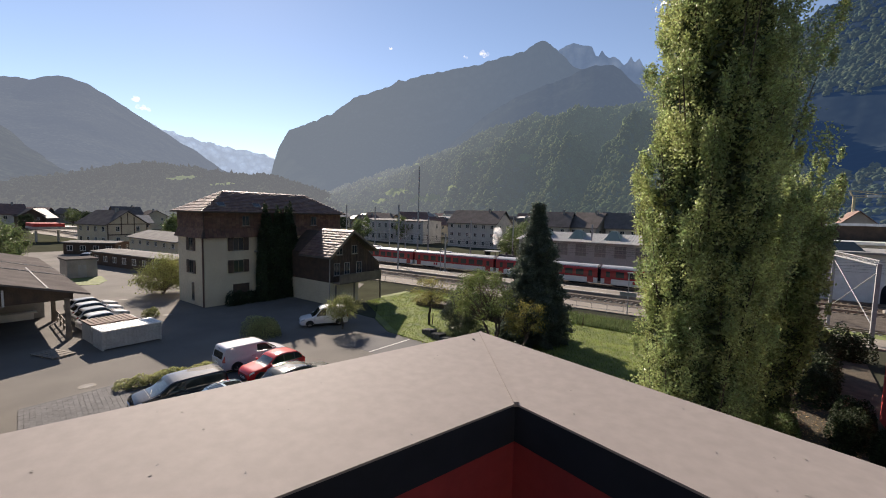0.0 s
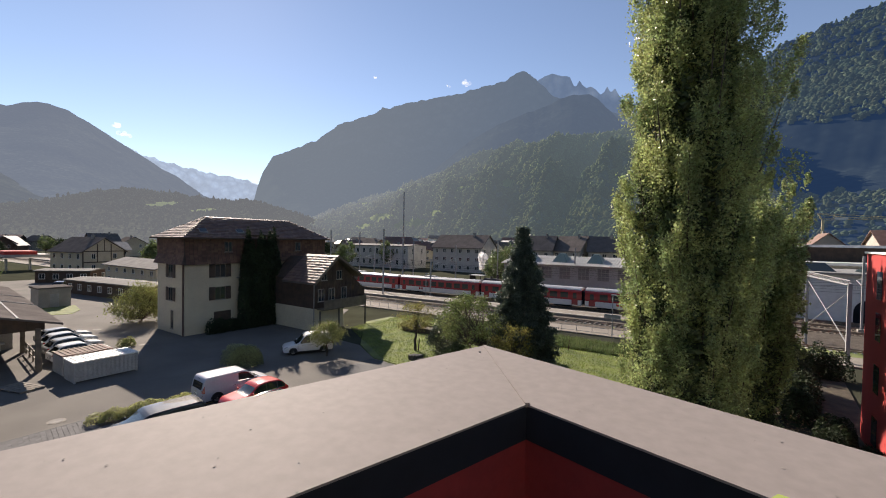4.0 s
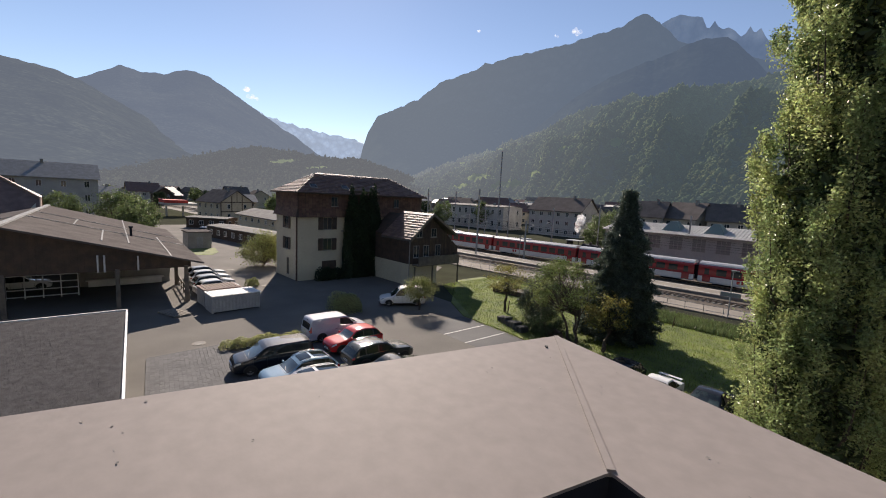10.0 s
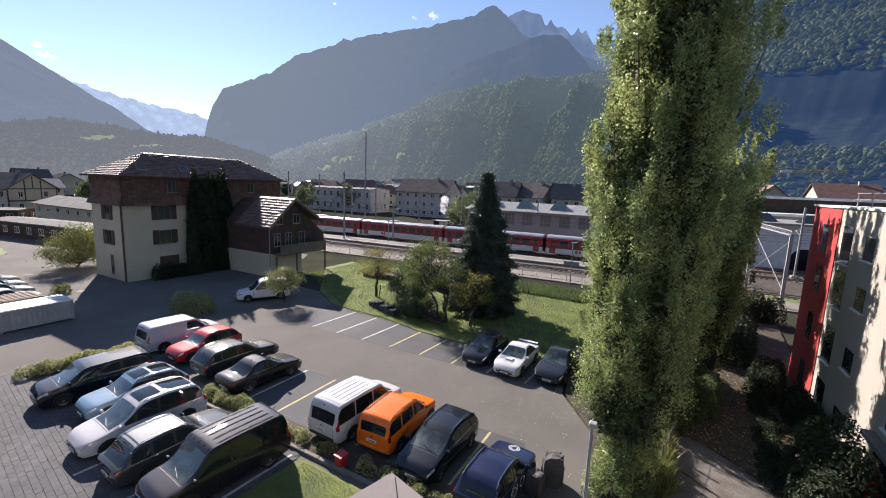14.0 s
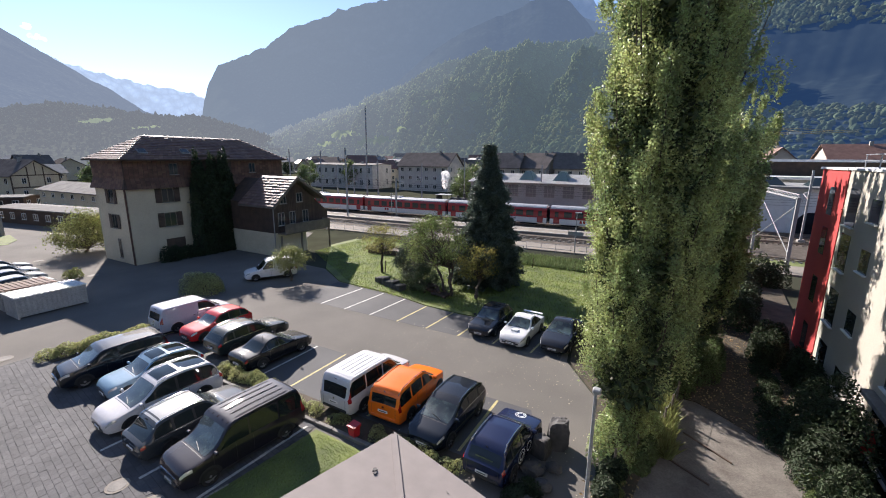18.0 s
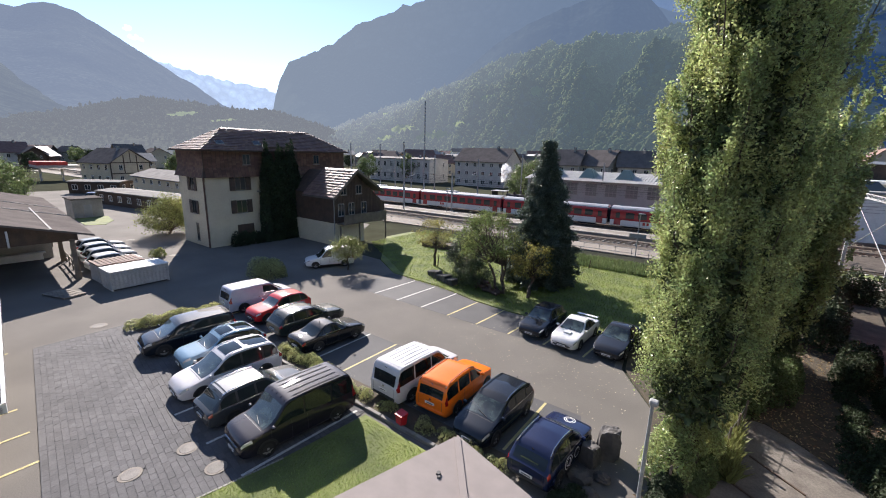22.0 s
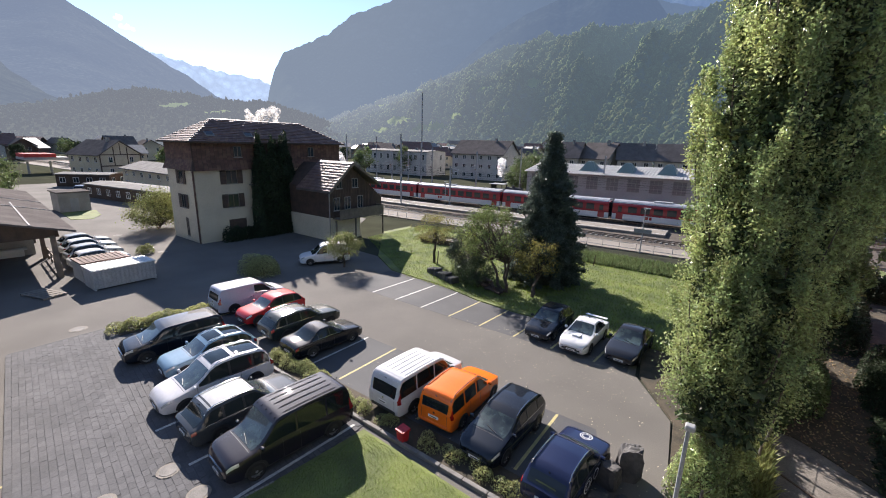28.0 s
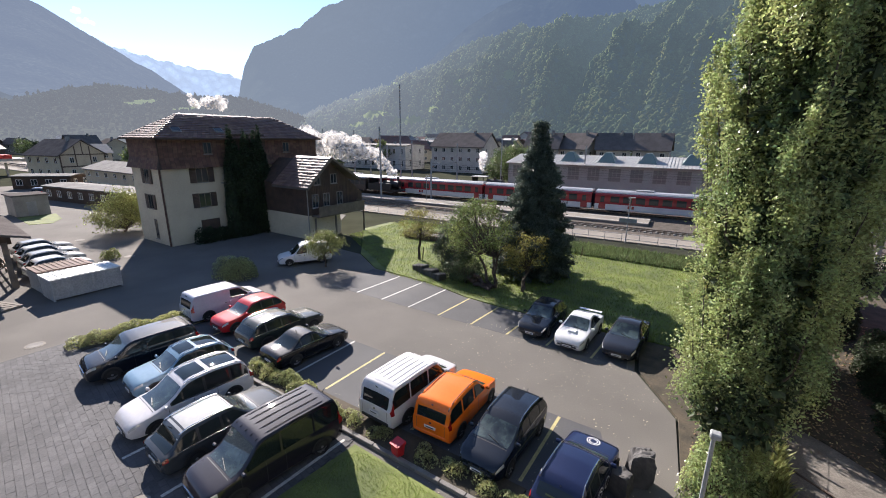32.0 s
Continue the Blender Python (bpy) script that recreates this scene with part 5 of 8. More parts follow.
for nm, y0_, y1_, z0_, z1_ in (("beam", -5.5, 5.5, 3.0, 3.3), ("beam", -5.5, 5.5, 6.05, 6.3), ("beam", -5.5, -5.2, 0, 6.05), ("beam", 5.2, 5.5, 0, 6.05), ("beam", -1.9, -1.65, 3.3, 8.3), ("beam", 1.65, 1.9, 3.3, 8.3), ("beam", -0.1, 0.1, 6.3, 9.4)):
    part(nm, box(bmesh.new(), 7.0, 7.06, y0_, y1_, z0_, z1_), M["wood_dark"], tudor)
canopy = tagged(empty("red_canopy"), "red and white fuel station canopy", "canopy")
part("canopy_edge", box(bmesh.new(), -178, -168, 27.8, 34.8, 4.7, 5.7), M["red_render"], canopy)
part("canopy_trim", box(bmesh.new(), -178.1, -167.9, 27.7, 37.9, 4.0, 4.69), M["grey_paint"], canopy)
for yy in (28.5, 33.5):
    part("post", box(bmesh.new(), -171, -170.5, yy, yy + 0.5, 0, 3.5), M["grey_paint"], canopy)

# houses of the town beyond the railway and down the valley
trng = random.Random(12)
M["town_pale"] = mat("weathered_pale_render", (0.5, 0.49, 0.46), 0.9, second=(0.4, 0.39, 0.37), scale=3, fine=50, bump=0.1)
M["workshop_pale"] = mat("pale_grey_render", (0.5, 0.48, 0.44), 0.85, second=(0.42, 0.4, 0.37), scale=3, fine=70, bump=0.15)
M["row_beige"] = mat("beige_render_old", (0.50, 0.46, 0.40), 0.9, second=(0.42, 0.385, 0.33), scale=3, fine=50, bump=0.1)
gable_house("station_block", "long cream two-storey building with a flat roof", -112, 126, 2, 30, 12, 8.4, 0.5, M["town_pale"], M["flat_roof"], 2, 9, 0.4)
gable_house("town_house", "large grey house with a broad brown roof", -78, 130, 4, 19, 13, 8.6, 4.2, M["workshop_pale"], M["roof_dark"], 3, 6)
for k, (hx, hw) in enumerate(((-50, 10), (-39.5, 9), (-30.5, 9), (-20, 9))):
    gable_house("row_house", "beige row house with a steep brown roof", hx, 132 + k * 1.5, (4, -12, 14, 2)[k], hw, 10, 8.6, 4.2, M["row_beige"], M["roof_dark"], 2, 3)
for i in range(72):
    ang = trng.uniform(-92, -8) if i % 2 else trng.uniform(-50, -10)
    dist = trng.uniform(185, 380)
    hx, hy = dist * math.sin(radians(ang)), dist * math.cos(radians(ang))
    if hy < 10 and dist < 170:
        continue
    walls = [M["town_pale"], M["cream"], M["concrete"], M["wood_dark"], M["cream"]]
    roofs = [M["roof_dark"], M["roof_tile"], M["roof_dark"], M["sheet"]]
    gable_house("town_house", "village house with a gabled roof", hx, hy, trng.choice((0, 90, 30, 60, -30)), trng.uniform(9, 17), trng.uniform(8, 12), trng.uniform(5, 8.5), trng.uniform(2.2, 4.2), trng.choice(walls), trng.choice(roofs), 2, 3, chimney=trng.random() < 0.6)


def hamlet():
    """Small far houses scattered over the foot of the wooded slope."""
    rng = random.Random(77)
    G = GRIDS["backdrop_slope"]
    c, r = G.shape[:2]
    n = 0
    while n < 44:
        i, j = rng.randrange(int(c * 0.2), int(c * 0.78)), rng.randrange(0, 3)
        x, y, z = [float(k) for k in G[i, j]]
        w, d, h, roof = rng.uniform(9, 15), rng.uniform(8, 11), rng.uniform(5, 8), rng.uniform(2, 3.6)
        e = tagged(empty("hillside_house", pose(x, y, z - 0.5, 0, 0, rng.uniform(0, 90))), "small far house at the foot of the wooded slope", "house", "hillside houses")
        pts = [(-d / 2, 0), (d / 2, 0), (d / 2, h), (0, h + roof * 0.97), (-d / 2, h)]
        part("wall", loft(bmesh.new(), [[(-w / 2, a, b) for a, b in pts], [(w / 2, a, b) for a, b in pts]]), rng.choice((M["white"], M["cream"], M["workshop_pale"])), e)
        bm = bmesh.new()
        for s in (-1, 1):
            loft(bm, [[(xx, s * (d / 2 + 0.7), h - 0.7 * roof / (d / 2)), (xx, 0, h + roof), (xx, 0, h + roof + 0.25), (xx, s * (d / 2 + 0.7), h - 0.45 * roof / (d / 2))] for xx in (-w / 2 - 0.6, w / 2 + 0.6)])
        part("roof", bm, rng.choice((M["roof_tile"], M["flat_roof"])), e)
        n += 1


hamlet()


def red_block():
    """Flat-roofed apartment block, red at one end, beige beyond."""
    e = tagged(empty("apartment_block"), "flat-roofed apartment block in beige render with a red end bay", "apartment block")
    x, H = 7.35, 10.85
    part("beige_wall", box(bmesh.new(), x, x + 14, 4, 28.3, 0, H), M["beige_render"], e)
    part("red_wall", box(bmesh.new(), x - 0.04, x + 14, 28.301, 32.9, 0, H - 0.02), M["red_render"], e)
    part("roof_edge", box(box(bmesh.new(), x - 0.1, x + 14, 4, 28.3, H, H + 0.1), x - 0.14, x + 14, 28.301, 33.0, H - 0.02, H + 0.09), M["white"], e)
    r = bmesh.new()
    for i in range(14):
        cyl(r, (x + 0.5, 5 + i * 1.8, H + 0.1), (x + 0.5, 5 + i * 1.8, H + 0.75), 0.025, n=6)
    for zz in (0.45, 0.75):
        cyl(r, (x + 0.5, 5, H + zz), (x + 0.5, 28.6, H + zz), 0.025, n=6)
    part("roof_railing", r, M["steel"], e)
    for zz in (0.6, 3.4, 6.2, 8.4):
        w = part("window", box(bmesh.new(), x - 0.06, x + 0.05, 29.9, 30.8, zz, zz + 1.5), M["glass"], e)
        w2 = part("window", box(bmesh.new(), x - 0.02, x + 0.06, 26.4, 27.7, zz - 0.2, zz + 1.6), M["glass"], e)
        part("sill", box(bmesh.new(), x - 0.14, x + 0.02, 26.3, 27.8, zz - 0.26, zz - 0.2), M["white"], w2)
        w3 = part("window", box(bmesh.new(), x - 0.02, x + 0.06, 23.8, 24.8, zz + 0.3, zz + 1.3), M["glass"], e)
        part("sill", box(bmesh.new(), x - 0.12, x + 0.02, 23.7, 24.9, zz + 0.24, zz + 0.3), M["white"], w3)
        w4 = part("window", box(bmesh.new(), x - 0.02, x + 0.06, 18.0, 20.0, zz - 0.2, zz + 1.9), M["glass"], e)
        part("sill", box(bmesh.new(), x - 0.14, x + 0.02, 17.9, 20.1, zz - 0.26, zz - 0.2), M["white"], w4)
    part("entrance_canopy", box(bmesh.new(), x - 0.4, x, 14.2, 20.7, 2.55, 2.75, 0.02), M["flat_roof"], e)
    # dark glass sheet in place of the shaded recess under the canopy
    part("entrance_door", box(bmesh.new(), x - 0.03, x + 0.05, 15.6, 20.4, 0.05, 2.45), M["glass"], e)
    part("canopy_post", box(bmesh.new(), x - 0.38, x - 0.26, 14.3, 14.42, 0, 2.55), M["black_metal"], e)
    part("roof_mast", box(cyl(bmesh.new(), (x + 3, 20, H), (x + 3, 20, H + 4), 0.06), x + 2.7, x + 4.2, 19.9, 20.1, H + 3.2, H + 4.2), M["white"], e)
    return e


red_block()

# ---------------------------------------------------------------- railway
RAIL = pose(-40, 69.0, 0, 0, 0, 3.5)


def rail_thing(name, label, cat, kind="", group=""):
    return tagged(empty(name, RAIL.copy()), label, cat, group, kind)


bed = rail_thing("rail_bed", "brown stone ballast and weeds between the tracks", "ballast", "structure")
part("ballast", prism(bmesh.new(), [(-260, -15.2), (170, -15.2), (170, 22), (-260, 22)], -0.1, 0.02), M["ballast"], bed)
strip = rail_thing("service_path", "pale concrete path along the railway fence", "path", "structure")
part("slab", prism(bmesh.new(), [(-200, -19.8), (90, -19.8), (90, -15.4), (-200, -15.4)], -0.1, 0.12), M["platform"], strip)
plat = rail_thing("platform_island", "long low sunlit station platform", "platform", "structure")
part("slab", box(bmesh.new(), -200, 30, -8.9, -4.6, 0.0, 0.38, 0.03), M["platform"], plat)
part("edge_line", box(bmesh.new(), -200, 30, -8.3, -8.1, 0.381, 0.388), M["line_w"], plat)
part("edge_line", box(bmesh.new(), -200, 30, -5.4, -5.2, 0.381, 0.388), M["line_w"], plat)
weeds = slab("rail_verge", [(-5, 52.6), (45, 55.5), (45, 62), (-5, 59)], 0.0, 0.05, M["grass"], label="grass verge between the sidings", cat="verge")

for d in (-12.2, 0.0, 4.4, 8.8, 15.0):
    tr = rail_thing("railway_track", "pair of steel rails on concrete sleepers", "track", "structure", "tracks")
    bm = bmesh.new()
    for s in (-0.5, 0.5):
        box(bm, -230, 150, d + s - 0.035, d + s + 0.035, 0.12, 0.26)
    part("rails", bm, M["rail"], tr)
    v, f = [], []
    for i in range(420):
        x0 = -180 + i * 0.65
        base = len(v)
        v.extend([(x0 + sx * 0.12, d + sy * 0.95, sz) for sx in (-1, 1) for sy in (-1, 1) for sz in (0.0, 0.13)])
        f.extend((cube_f + base).tolist())
    sl = raw_mesh("sleepers", np.array(v), np.array(f), M["concrete"] if d < -5 else M["wood_grey"], tr)
    sl["kind"] = "stuff"

# fence along the railway
fence = rail_thing("railway_fence", "low wire fence on steel posts", "fence")
pm = cyl(bmesh.new(), (0, 0, 0), (0, 0, 1.05), 0.03, n=6)
p0 = part("post", pm, M["steel"], fence)
p0.matrix_basis = pose(-60, -20.2, 0)
for i in range(1, 60):
    share("post", p0.data, fence, pose(-60 + i * 1.8, -20.2, 0))
for zz in (0.45, 1.02):
    part("rail", box(bmesh.new(), -60, 47, -20.23, -20.17, zz, zz + 0.04), M["steel"], fence)

M["coach_red"] = paint("coach_red", (0.30, 0.026, 0.034), 0.35)
M["coach_white"] = paint("coach_white", (0.62, 0.62, 0.62), 0.4)
M["coach_roof"] = mat("coach_roof", (0.5, 0.5, 0.5), 0.4, 0.4, second=(0.4, 0.4, 0.4), scale=3, fine=30, bump=0.02)


def coach(x, d):
    """One metre-gauge railway carriage."""
    e = tagged(empty("railway_carriage", RAIL @ pose(x, d, 0)), "red and white railway carriage standing at the platform", "train", "train")
    L, W = 18.2, 2.65
    def ring(xx, prof):
        return [(xx, a, b) for a, b in prof]
    body = [(-W / 2, 1.55), (-W / 2 - 0.0, 2.95), (-W / 2 + 0.06, 3.2), (W / 2 - 0.06, 3.2), (W / 2, 2.95), (W / 2, 1.55)]
    part("body", loft(bmesh.new(), [ring(-L / 2, body), ring(L / 2, body)]), M["coach_red"], e)
    low = [(-W / 2 + 0.05, 0.62), (-W / 2 - 0.003, 0.8), (-W / 2 - 0.003, 1.549), (W / 2 + 0.003, 1.549), (W / 2 + 0.003, 0.8), (W / 2 - 0.05, 0.62)]
    part("skirt", loft(bmesh.new(), [ring(-L / 2, low), ring(L / 2, low)]), M["coach_white"], e)
    rf = [(-W / 2 + 0.06, 3.201), (-W / 2 + 0.1, 3.38), (-W / 2 + 0.4, 3.56), (0, 3.66), (W / 2 - 0.4, 3.56), (W / 2 - 0.1, 3.38), (W / 2 - 0.06, 3.201)]
    part("roof", loft(bmesh.new(), [ring(-L / 2 + 0.05, rf), ring(L / 2 - 0.05, rf)]), M["coach_roof"], e)
    for i in range(8):
        xx = -L / 2 + 2.9 + i * 1.78
        part("window", box(bmesh.new(), xx - 0.62, xx + 0.62, -W / 2 - 0.02, -W / 2 + 0.02, 1.85, 2.75), M["glass"], e)
    for s in (-1, 1):
        xx = s * (L / 2 - 1.1)
        dr = part("door", box(bmesh.new(), xx - 0.5, xx + 0.5, -W / 2 - 0.025, -W / 2 + 0.02, 0.75, 2.85), M["coach_red"], e)
        part("door_pane", box(bmesh.new(), xx - 0.3, xx + 0.3, -W / 2 - 0.032, -W / 2 - 0.02, 1.8, 2.7), M["glass"], dr)
        bg = bmesh.new()
        box(bg, s * 5.9 - 1.4, s * 5.9 + 1.4, -0.9, 0.9, 0.35, 0.6)
        for wx in (-0.9, 0.9):
            for wy in (-0.55, 0.55):
                cyl(bg, (s * 5.9 + wx, wy - 0.06, 0.62), (s * 5.9 + wx, wy + 0.06, 0.62), 0.36, n=12)
        part("bogie", bg, M["black_metal"], e)
        part("gangway", box(bmesh.new(), s * L / 2, s * (L / 2 + 0.28), -0.6, 0.6, 0.9, 3.0), M["black_metal"], e)
    part("roof_vent", box(bmesh.new(), -3.5, -1.0, -0.6, 0.6, 3.5, 3.8, 0.05), M["coach_roof"], e)
    part("lettering_mark", box(box(bmesh.new(), -4.3, -3.9, -W / 2 - 0.012, -W / 2, 1.0, 1.45), -3.75, -3.4, -W / 2 - 0.012, -W / 2, 1.0, 1.45), M["lamp_red"], e)
    return e


c0 = coach(-63.0 + 0.0, 0.0)
for i in range(1, 6):
    copy_thing(c0, RAIL @ pose(-63.0 + i * 18.75, 0, 0))
copy_thing(c0, RAIL @ pose(-81.75, 0, 0))


def mast(x, d, h, arm=0.0, lean_pair=False):
    e = tagged(empty("catenary_mast", RAIL @ pose(x, d, 0)), "grey steel overhead line mast", "mast", "masts")
    part("pole", box(bmesh.new(), -0.12, 0.12, -0.1, 0.1, 0, h), M["grey_paint"], e)
    part("footing", box(bmesh.new(), -0.4, 0.4, -0.4, 0.4, 0, 0.35), M["concrete"], e)
    if arm:
        b = cyl(bmesh.new(), (0, 0, 6.0), (0, arm, 6.6), 0.05, n=6)
        cyl(b, (0, 0, 7.1), (0, arm, 6.6), 0.035, n=6)
        cyl(b, (0, arm * 0.9, 6.5), (0, arm * 0.9, 5.4), 0.03, n=6)
        part("bracket", b, M["grey_paint"], e)
        part("insulator", cyl(bmesh.new(), (0, arm * 0.12, 6.05), (0, arm * 0.25, 6.14), 0.1, n=8), M["rust"], e)
    return e


for x, d, h, a in ((-17.8, -4.4, 9.5, 3.5), (-7.0, -3.4, 7.5, 3.2), (-60, -3.6, 9.5, 3.5), (-34, 12.2, 9.5, -3.4), (-29, 12.4, 9.5, -3.2), (-22, 12.5, 10.5, -3.4), (-10, 12.2, 10, -3), (17, 11.5, 10, -3), (-46, 20, 13.0, 0), (40, -2.5, 9, 2.5), (56, 3, 10, 2.5)):
    mast(x, d, h, a)


for mx, my, mh in ((-72.4, 88.0, 24.0), (-54.4, 60.0, 13.0), (-86.6, 75.0, 13.2), (-44.0, 88.5, 11.0), (-66.0, 80.0, 11.5)):
    big = mast(0, 0, mh, 0.0)
    big.matrix_basis = pose(mx, my, 0, 0, 0, 3.5)


def span(p, q, sag, r=0.012, n=10):
    bm = bmesh.new()
    p, q = Vector(p), Vector(q)
    pts = [p.lerp(q, i / n) - Vector((0, 0, sag * 4 * (i / n) * (1 - i / n))) for i in range(n + 1)]
    u = Vector((-(q - p).y, (q - p).x, 0))
    u = u.normalized() * r if u.length > 0.01 else Vector((r, 0, 0))
    w = (q - p).cross(u).normalized() * r
    return loft(bm, [[c + u, c + w, c - u, c - w] for c in pts])


wires = rail_thing("overhead_wires", "overhead contact and carrying wires", "wires")
for d in (-0.6, 4.4, 8.8):
    for x0 in range(-110, 100, 42):
        part("contact_wire", span((x0, d, 5.35), (x0 + 42, d, 5.35), 0.03, 0.014, 3), M["black_metal"], wires)
        part("carrying_wire", span((x0, d, 6.6), (x0 + 42, d, 6.6), 0.9, 0.014, 8), M["black_metal"], wires)


def platform_lamp(x, d, h=5.0, base=0.12, sign=False):
    e = tagged(empty("platform_lamp", RAIL @ pose(x, d, base)), "slim grey platform lamp post", "lamp post", "platform lamps")
    part("pole", cyl(bmesh.new(), (0, 0, 0), (0, 0, h), 0.07, 0.05, 8), M["grey_paint"], e)
    part("head", box(cyl(bmesh.new(), (0, 0, h), (0, 0, h + 0.12), 0.12, 0.2, 8), -0.2, 0.5, -0.14, 0.14, h + 0.1, h + 0.2, 0.02), M["grey_paint"], e)
    if sign:
        part("sign", box(bmesh.new(), -0.9, 0.9, -0.06, 0.0, 2.3, 2.75), M["grey_paint"], e)
    return e


platform_lamp(28.6, -20.0, 4.9, 0.0, True)
platform_lamp(-6.5, -5.8, 4.2, 0.38)
platform_lamp(-27.5, -8.5, 4.2, 0.38)
platform_lamp(-46, -8.5, 4.2, 0.38)
platform_lamp(-16, -15.5, 4.4, 0.12)


M["workshop"] = mat("workshop_render", (0.34, 0.345, 0.325), 0.85, second=(0.28, 0.285, 0.27), scale=3, fine=70, bump=0.15)


M["green_glass"] = glass_mat("wired_green_glass", (0.16, 0.22, 0.2), 0.3)
M["dull_glass"] = glass_mat("dusty_glass", (0.16, 0.16, 0.155), 0.25)


def workshop():
    e = tagged(empty("rail_workshop", RAIL @ pose(20.4, 10.9, 0)), "long grey rendered railway workshop with sheet roof and glazed roof lights", "workshop")
    L, D, H = 36, 16, 6.6
    part("wall", box(bmesh.new(), -L / 2, L / 2, 0, D, 0, H), M["workshop"], e)
    rise = 0.17
    part("gable", loft(bmesh.new(), [[(xx, 0.0, H), (xx, D, H), (xx, D / 2, H + D / 2 * rise)] for xx in (-L / 2, L / 2)]), M["workshop"], e)
    for s in (-1, 1):
        rb = bmesh.new()
        n = 70
        y0, y1 = (-0.7, D / 2) if s < 0 else (D + 0.7, D / 2)
        z0, z1 = H - 0.7 * rise, H + D / 2 * rise
        for i in range(n):
            xx = -L / 2 - 0.4 + (L + 0.8) * i / n
            dd = (L + 0.8) / n
            for a, b, t in ((0.0, 0.8, 0.12), (0.8, 1.0, 0.19)):
                loft(rb, [[(xx + dd * k, y0, z0 + 0.02), (xx + dd * k, y1, z1 + 0.02), (xx + dd * k, y1, z1 + t), (xx + dd * k, y0, z0 + t)] for k in (a, b)])
        part("sheet_roof", rb, M["pale_sheet"], e)
    for i in range(5):
        xx = -L / 2 + 4.5 + i * 6.8
        sk = bmesh.new()
        loft(sk, [[(xx - 1.7, 1.6, H + 0.2), (xx + 1.7, 1.6, H + 0.2), (xx + 1.7, 5.9, H + 0.6), (xx - 1.7, 5.9, H + 0.6)], [(xx - 0.5, 3.0, H + 2.2), (xx + 0.5, 3.0, H + 2.2), (xx + 0.5, 4.5, H + 2.2), (xx - 0.5, 4.5, H + 2.2)]])
        part("roof_light", sk, M["green_glass"], e)
    for i in range(10):
        xx = -L / 2 + 2.0 + i * 3.6
        w = part("window", box(bmesh.new(), xx - 1.0, xx + 1.0, -0.05, 0.03, 3.9, 6.1), M["dull_glass"], e)
        fr = bmesh.new()
        for k in range(4):
            box(fr, xx - 1.05 + k * 0.68, xx - 0.99 + k * 0.68, -0.08, -0.04, 3.85, 6.15)
        for k in range(4):
            box(fr, xx - 1.05, xx + 1.05, -0.085, -0.04, 3.85 + k * 0.75, 3.91 + k * 0.75)
        part("window_frame", fr, M["concrete"], w)
    return e


workshop()

shed_e = tagged(empty("goods_shed", pose(16, 84, 0, 0, 0, 3.5)), "white goods shed with grey roof and roof lights", "shed")
part("wall", box(bmesh.new(), -9, 30, 0, 14, 0, 7.0), M["white"], shed_e)
part("roof", box(bmesh.new(), -9.6, 30.6, -0.8, 14.6, 7.0, 7.3), M["sheet"], shed_e)
part("arch_door", cyl(box(bmesh.new(), 0.5, 4.1, -0.03, 0.1, 0, 1.6), (2.3, -0.03, 1.6), (2.3, 0.1, 1.6), 1.8, n=20), M["black_metal"], shed_e)
for i in range(4):
    xx = -4 + i * 9
    part("roof_light", loft(bmesh.new(), [[(xx - 3, 2, 7.3), (xx + 3, 2, 7.3), (xx + 3, 6, 7.3), (xx - 3, 6, 7.3)], [(xx - 2, 3.9, 8.6), (xx + 2, 3.9, 8.6), (xx + 2, 4.1, 8.6), (xx - 2, 4.1, 8.6)]]), M["glass"], shed_e)
hall_r = tagged(empty("storage_hall", pose(18, 112, 0, 0, 0, 3.5)), "low hall with stacked flat white roofs", "hall")
part("wall", box(bmesh.new(), -14, 30, 0, 14, 0, 11.0), M["wood_dark"], hall_r)
part("roof", box(bmesh.new(), -15, 31, -1, 15, 11.0, 11.5), M["white"], hall_r)
part("canopy", box(bmesh.new(), -12, 30, -9, -1.01, 7.7, 8.2), M["white"], hall_r)
part("canopy_wall", box(bmesh.new(), -11, 29, -8, -1.02, 0, 7.7), M["concrete"], hall_r)
gable_house("town_house", "tall house with a small brown gabled roof", 23.5, 156, 90, 14, 7, 11.4, 3.2, M["row_beige"], M["roof_tile"], 3, 3)
gable_house("town_house", "broad brown-roofed house behind the storage hall", 39, 152, 4, 13, 14, 11.2, 4.2, M["row_beige"], M["roof_tile"], 3, 4)

# portal gantry across the siding
gan = tagged(empty("signal_gantry"), "grey lattice overhead line gantry on two raking legs", "gantry")
part("leg", box(bmesh.new(), -0.15, 0.15, -0.15, 0.15, 0, 7.7), M["grey_paint"], gan).matrix_basis = pose(10.45, 53.6, 0)
part("leg", box(bmesh.new(), -0.13, 0.13, -0.13, 0.13, 0, 7.9), M["grey_paint"], gan).matrix_basis = pose(8.4, 61.5, 0)
tb = bmesh.new()
a, b = Vector((10.45, 53.6, 7.55)), Vector((7.6, 64.0, 8.0))
for o in (Vector((0.2, 0, 0)), Vector((-0.2, 0, 0)), Vector((0, 0, 0.42))):
    cyl(tb, a + o, b + o, 0.05, n=6)
for i in range(16):
    p, q = a.lerp(b, i / 16), a.lerp(b, (i + 1) / 16)
    cyl(tb, p + Vector((0.2, 0, 0)), q + Vector((0, 0, 0.42)), 0.03, n=5)
    cyl(tb, p + Vector((0, 0, 0.42)), q + Vector((-0.2, 0, 0)), 0.03, n=5)
part("truss", tb, M["grey_paint"], gan)
xb = cyl(bmesh.new(), (8.4, 61.5, 7.4), (10.45, 53.6, 1.8), 0.05, n=6)
cyl(xb, (8.4, 61.5, 2.2), (10.45, 53.6, 7.0), 0.04, n=6)
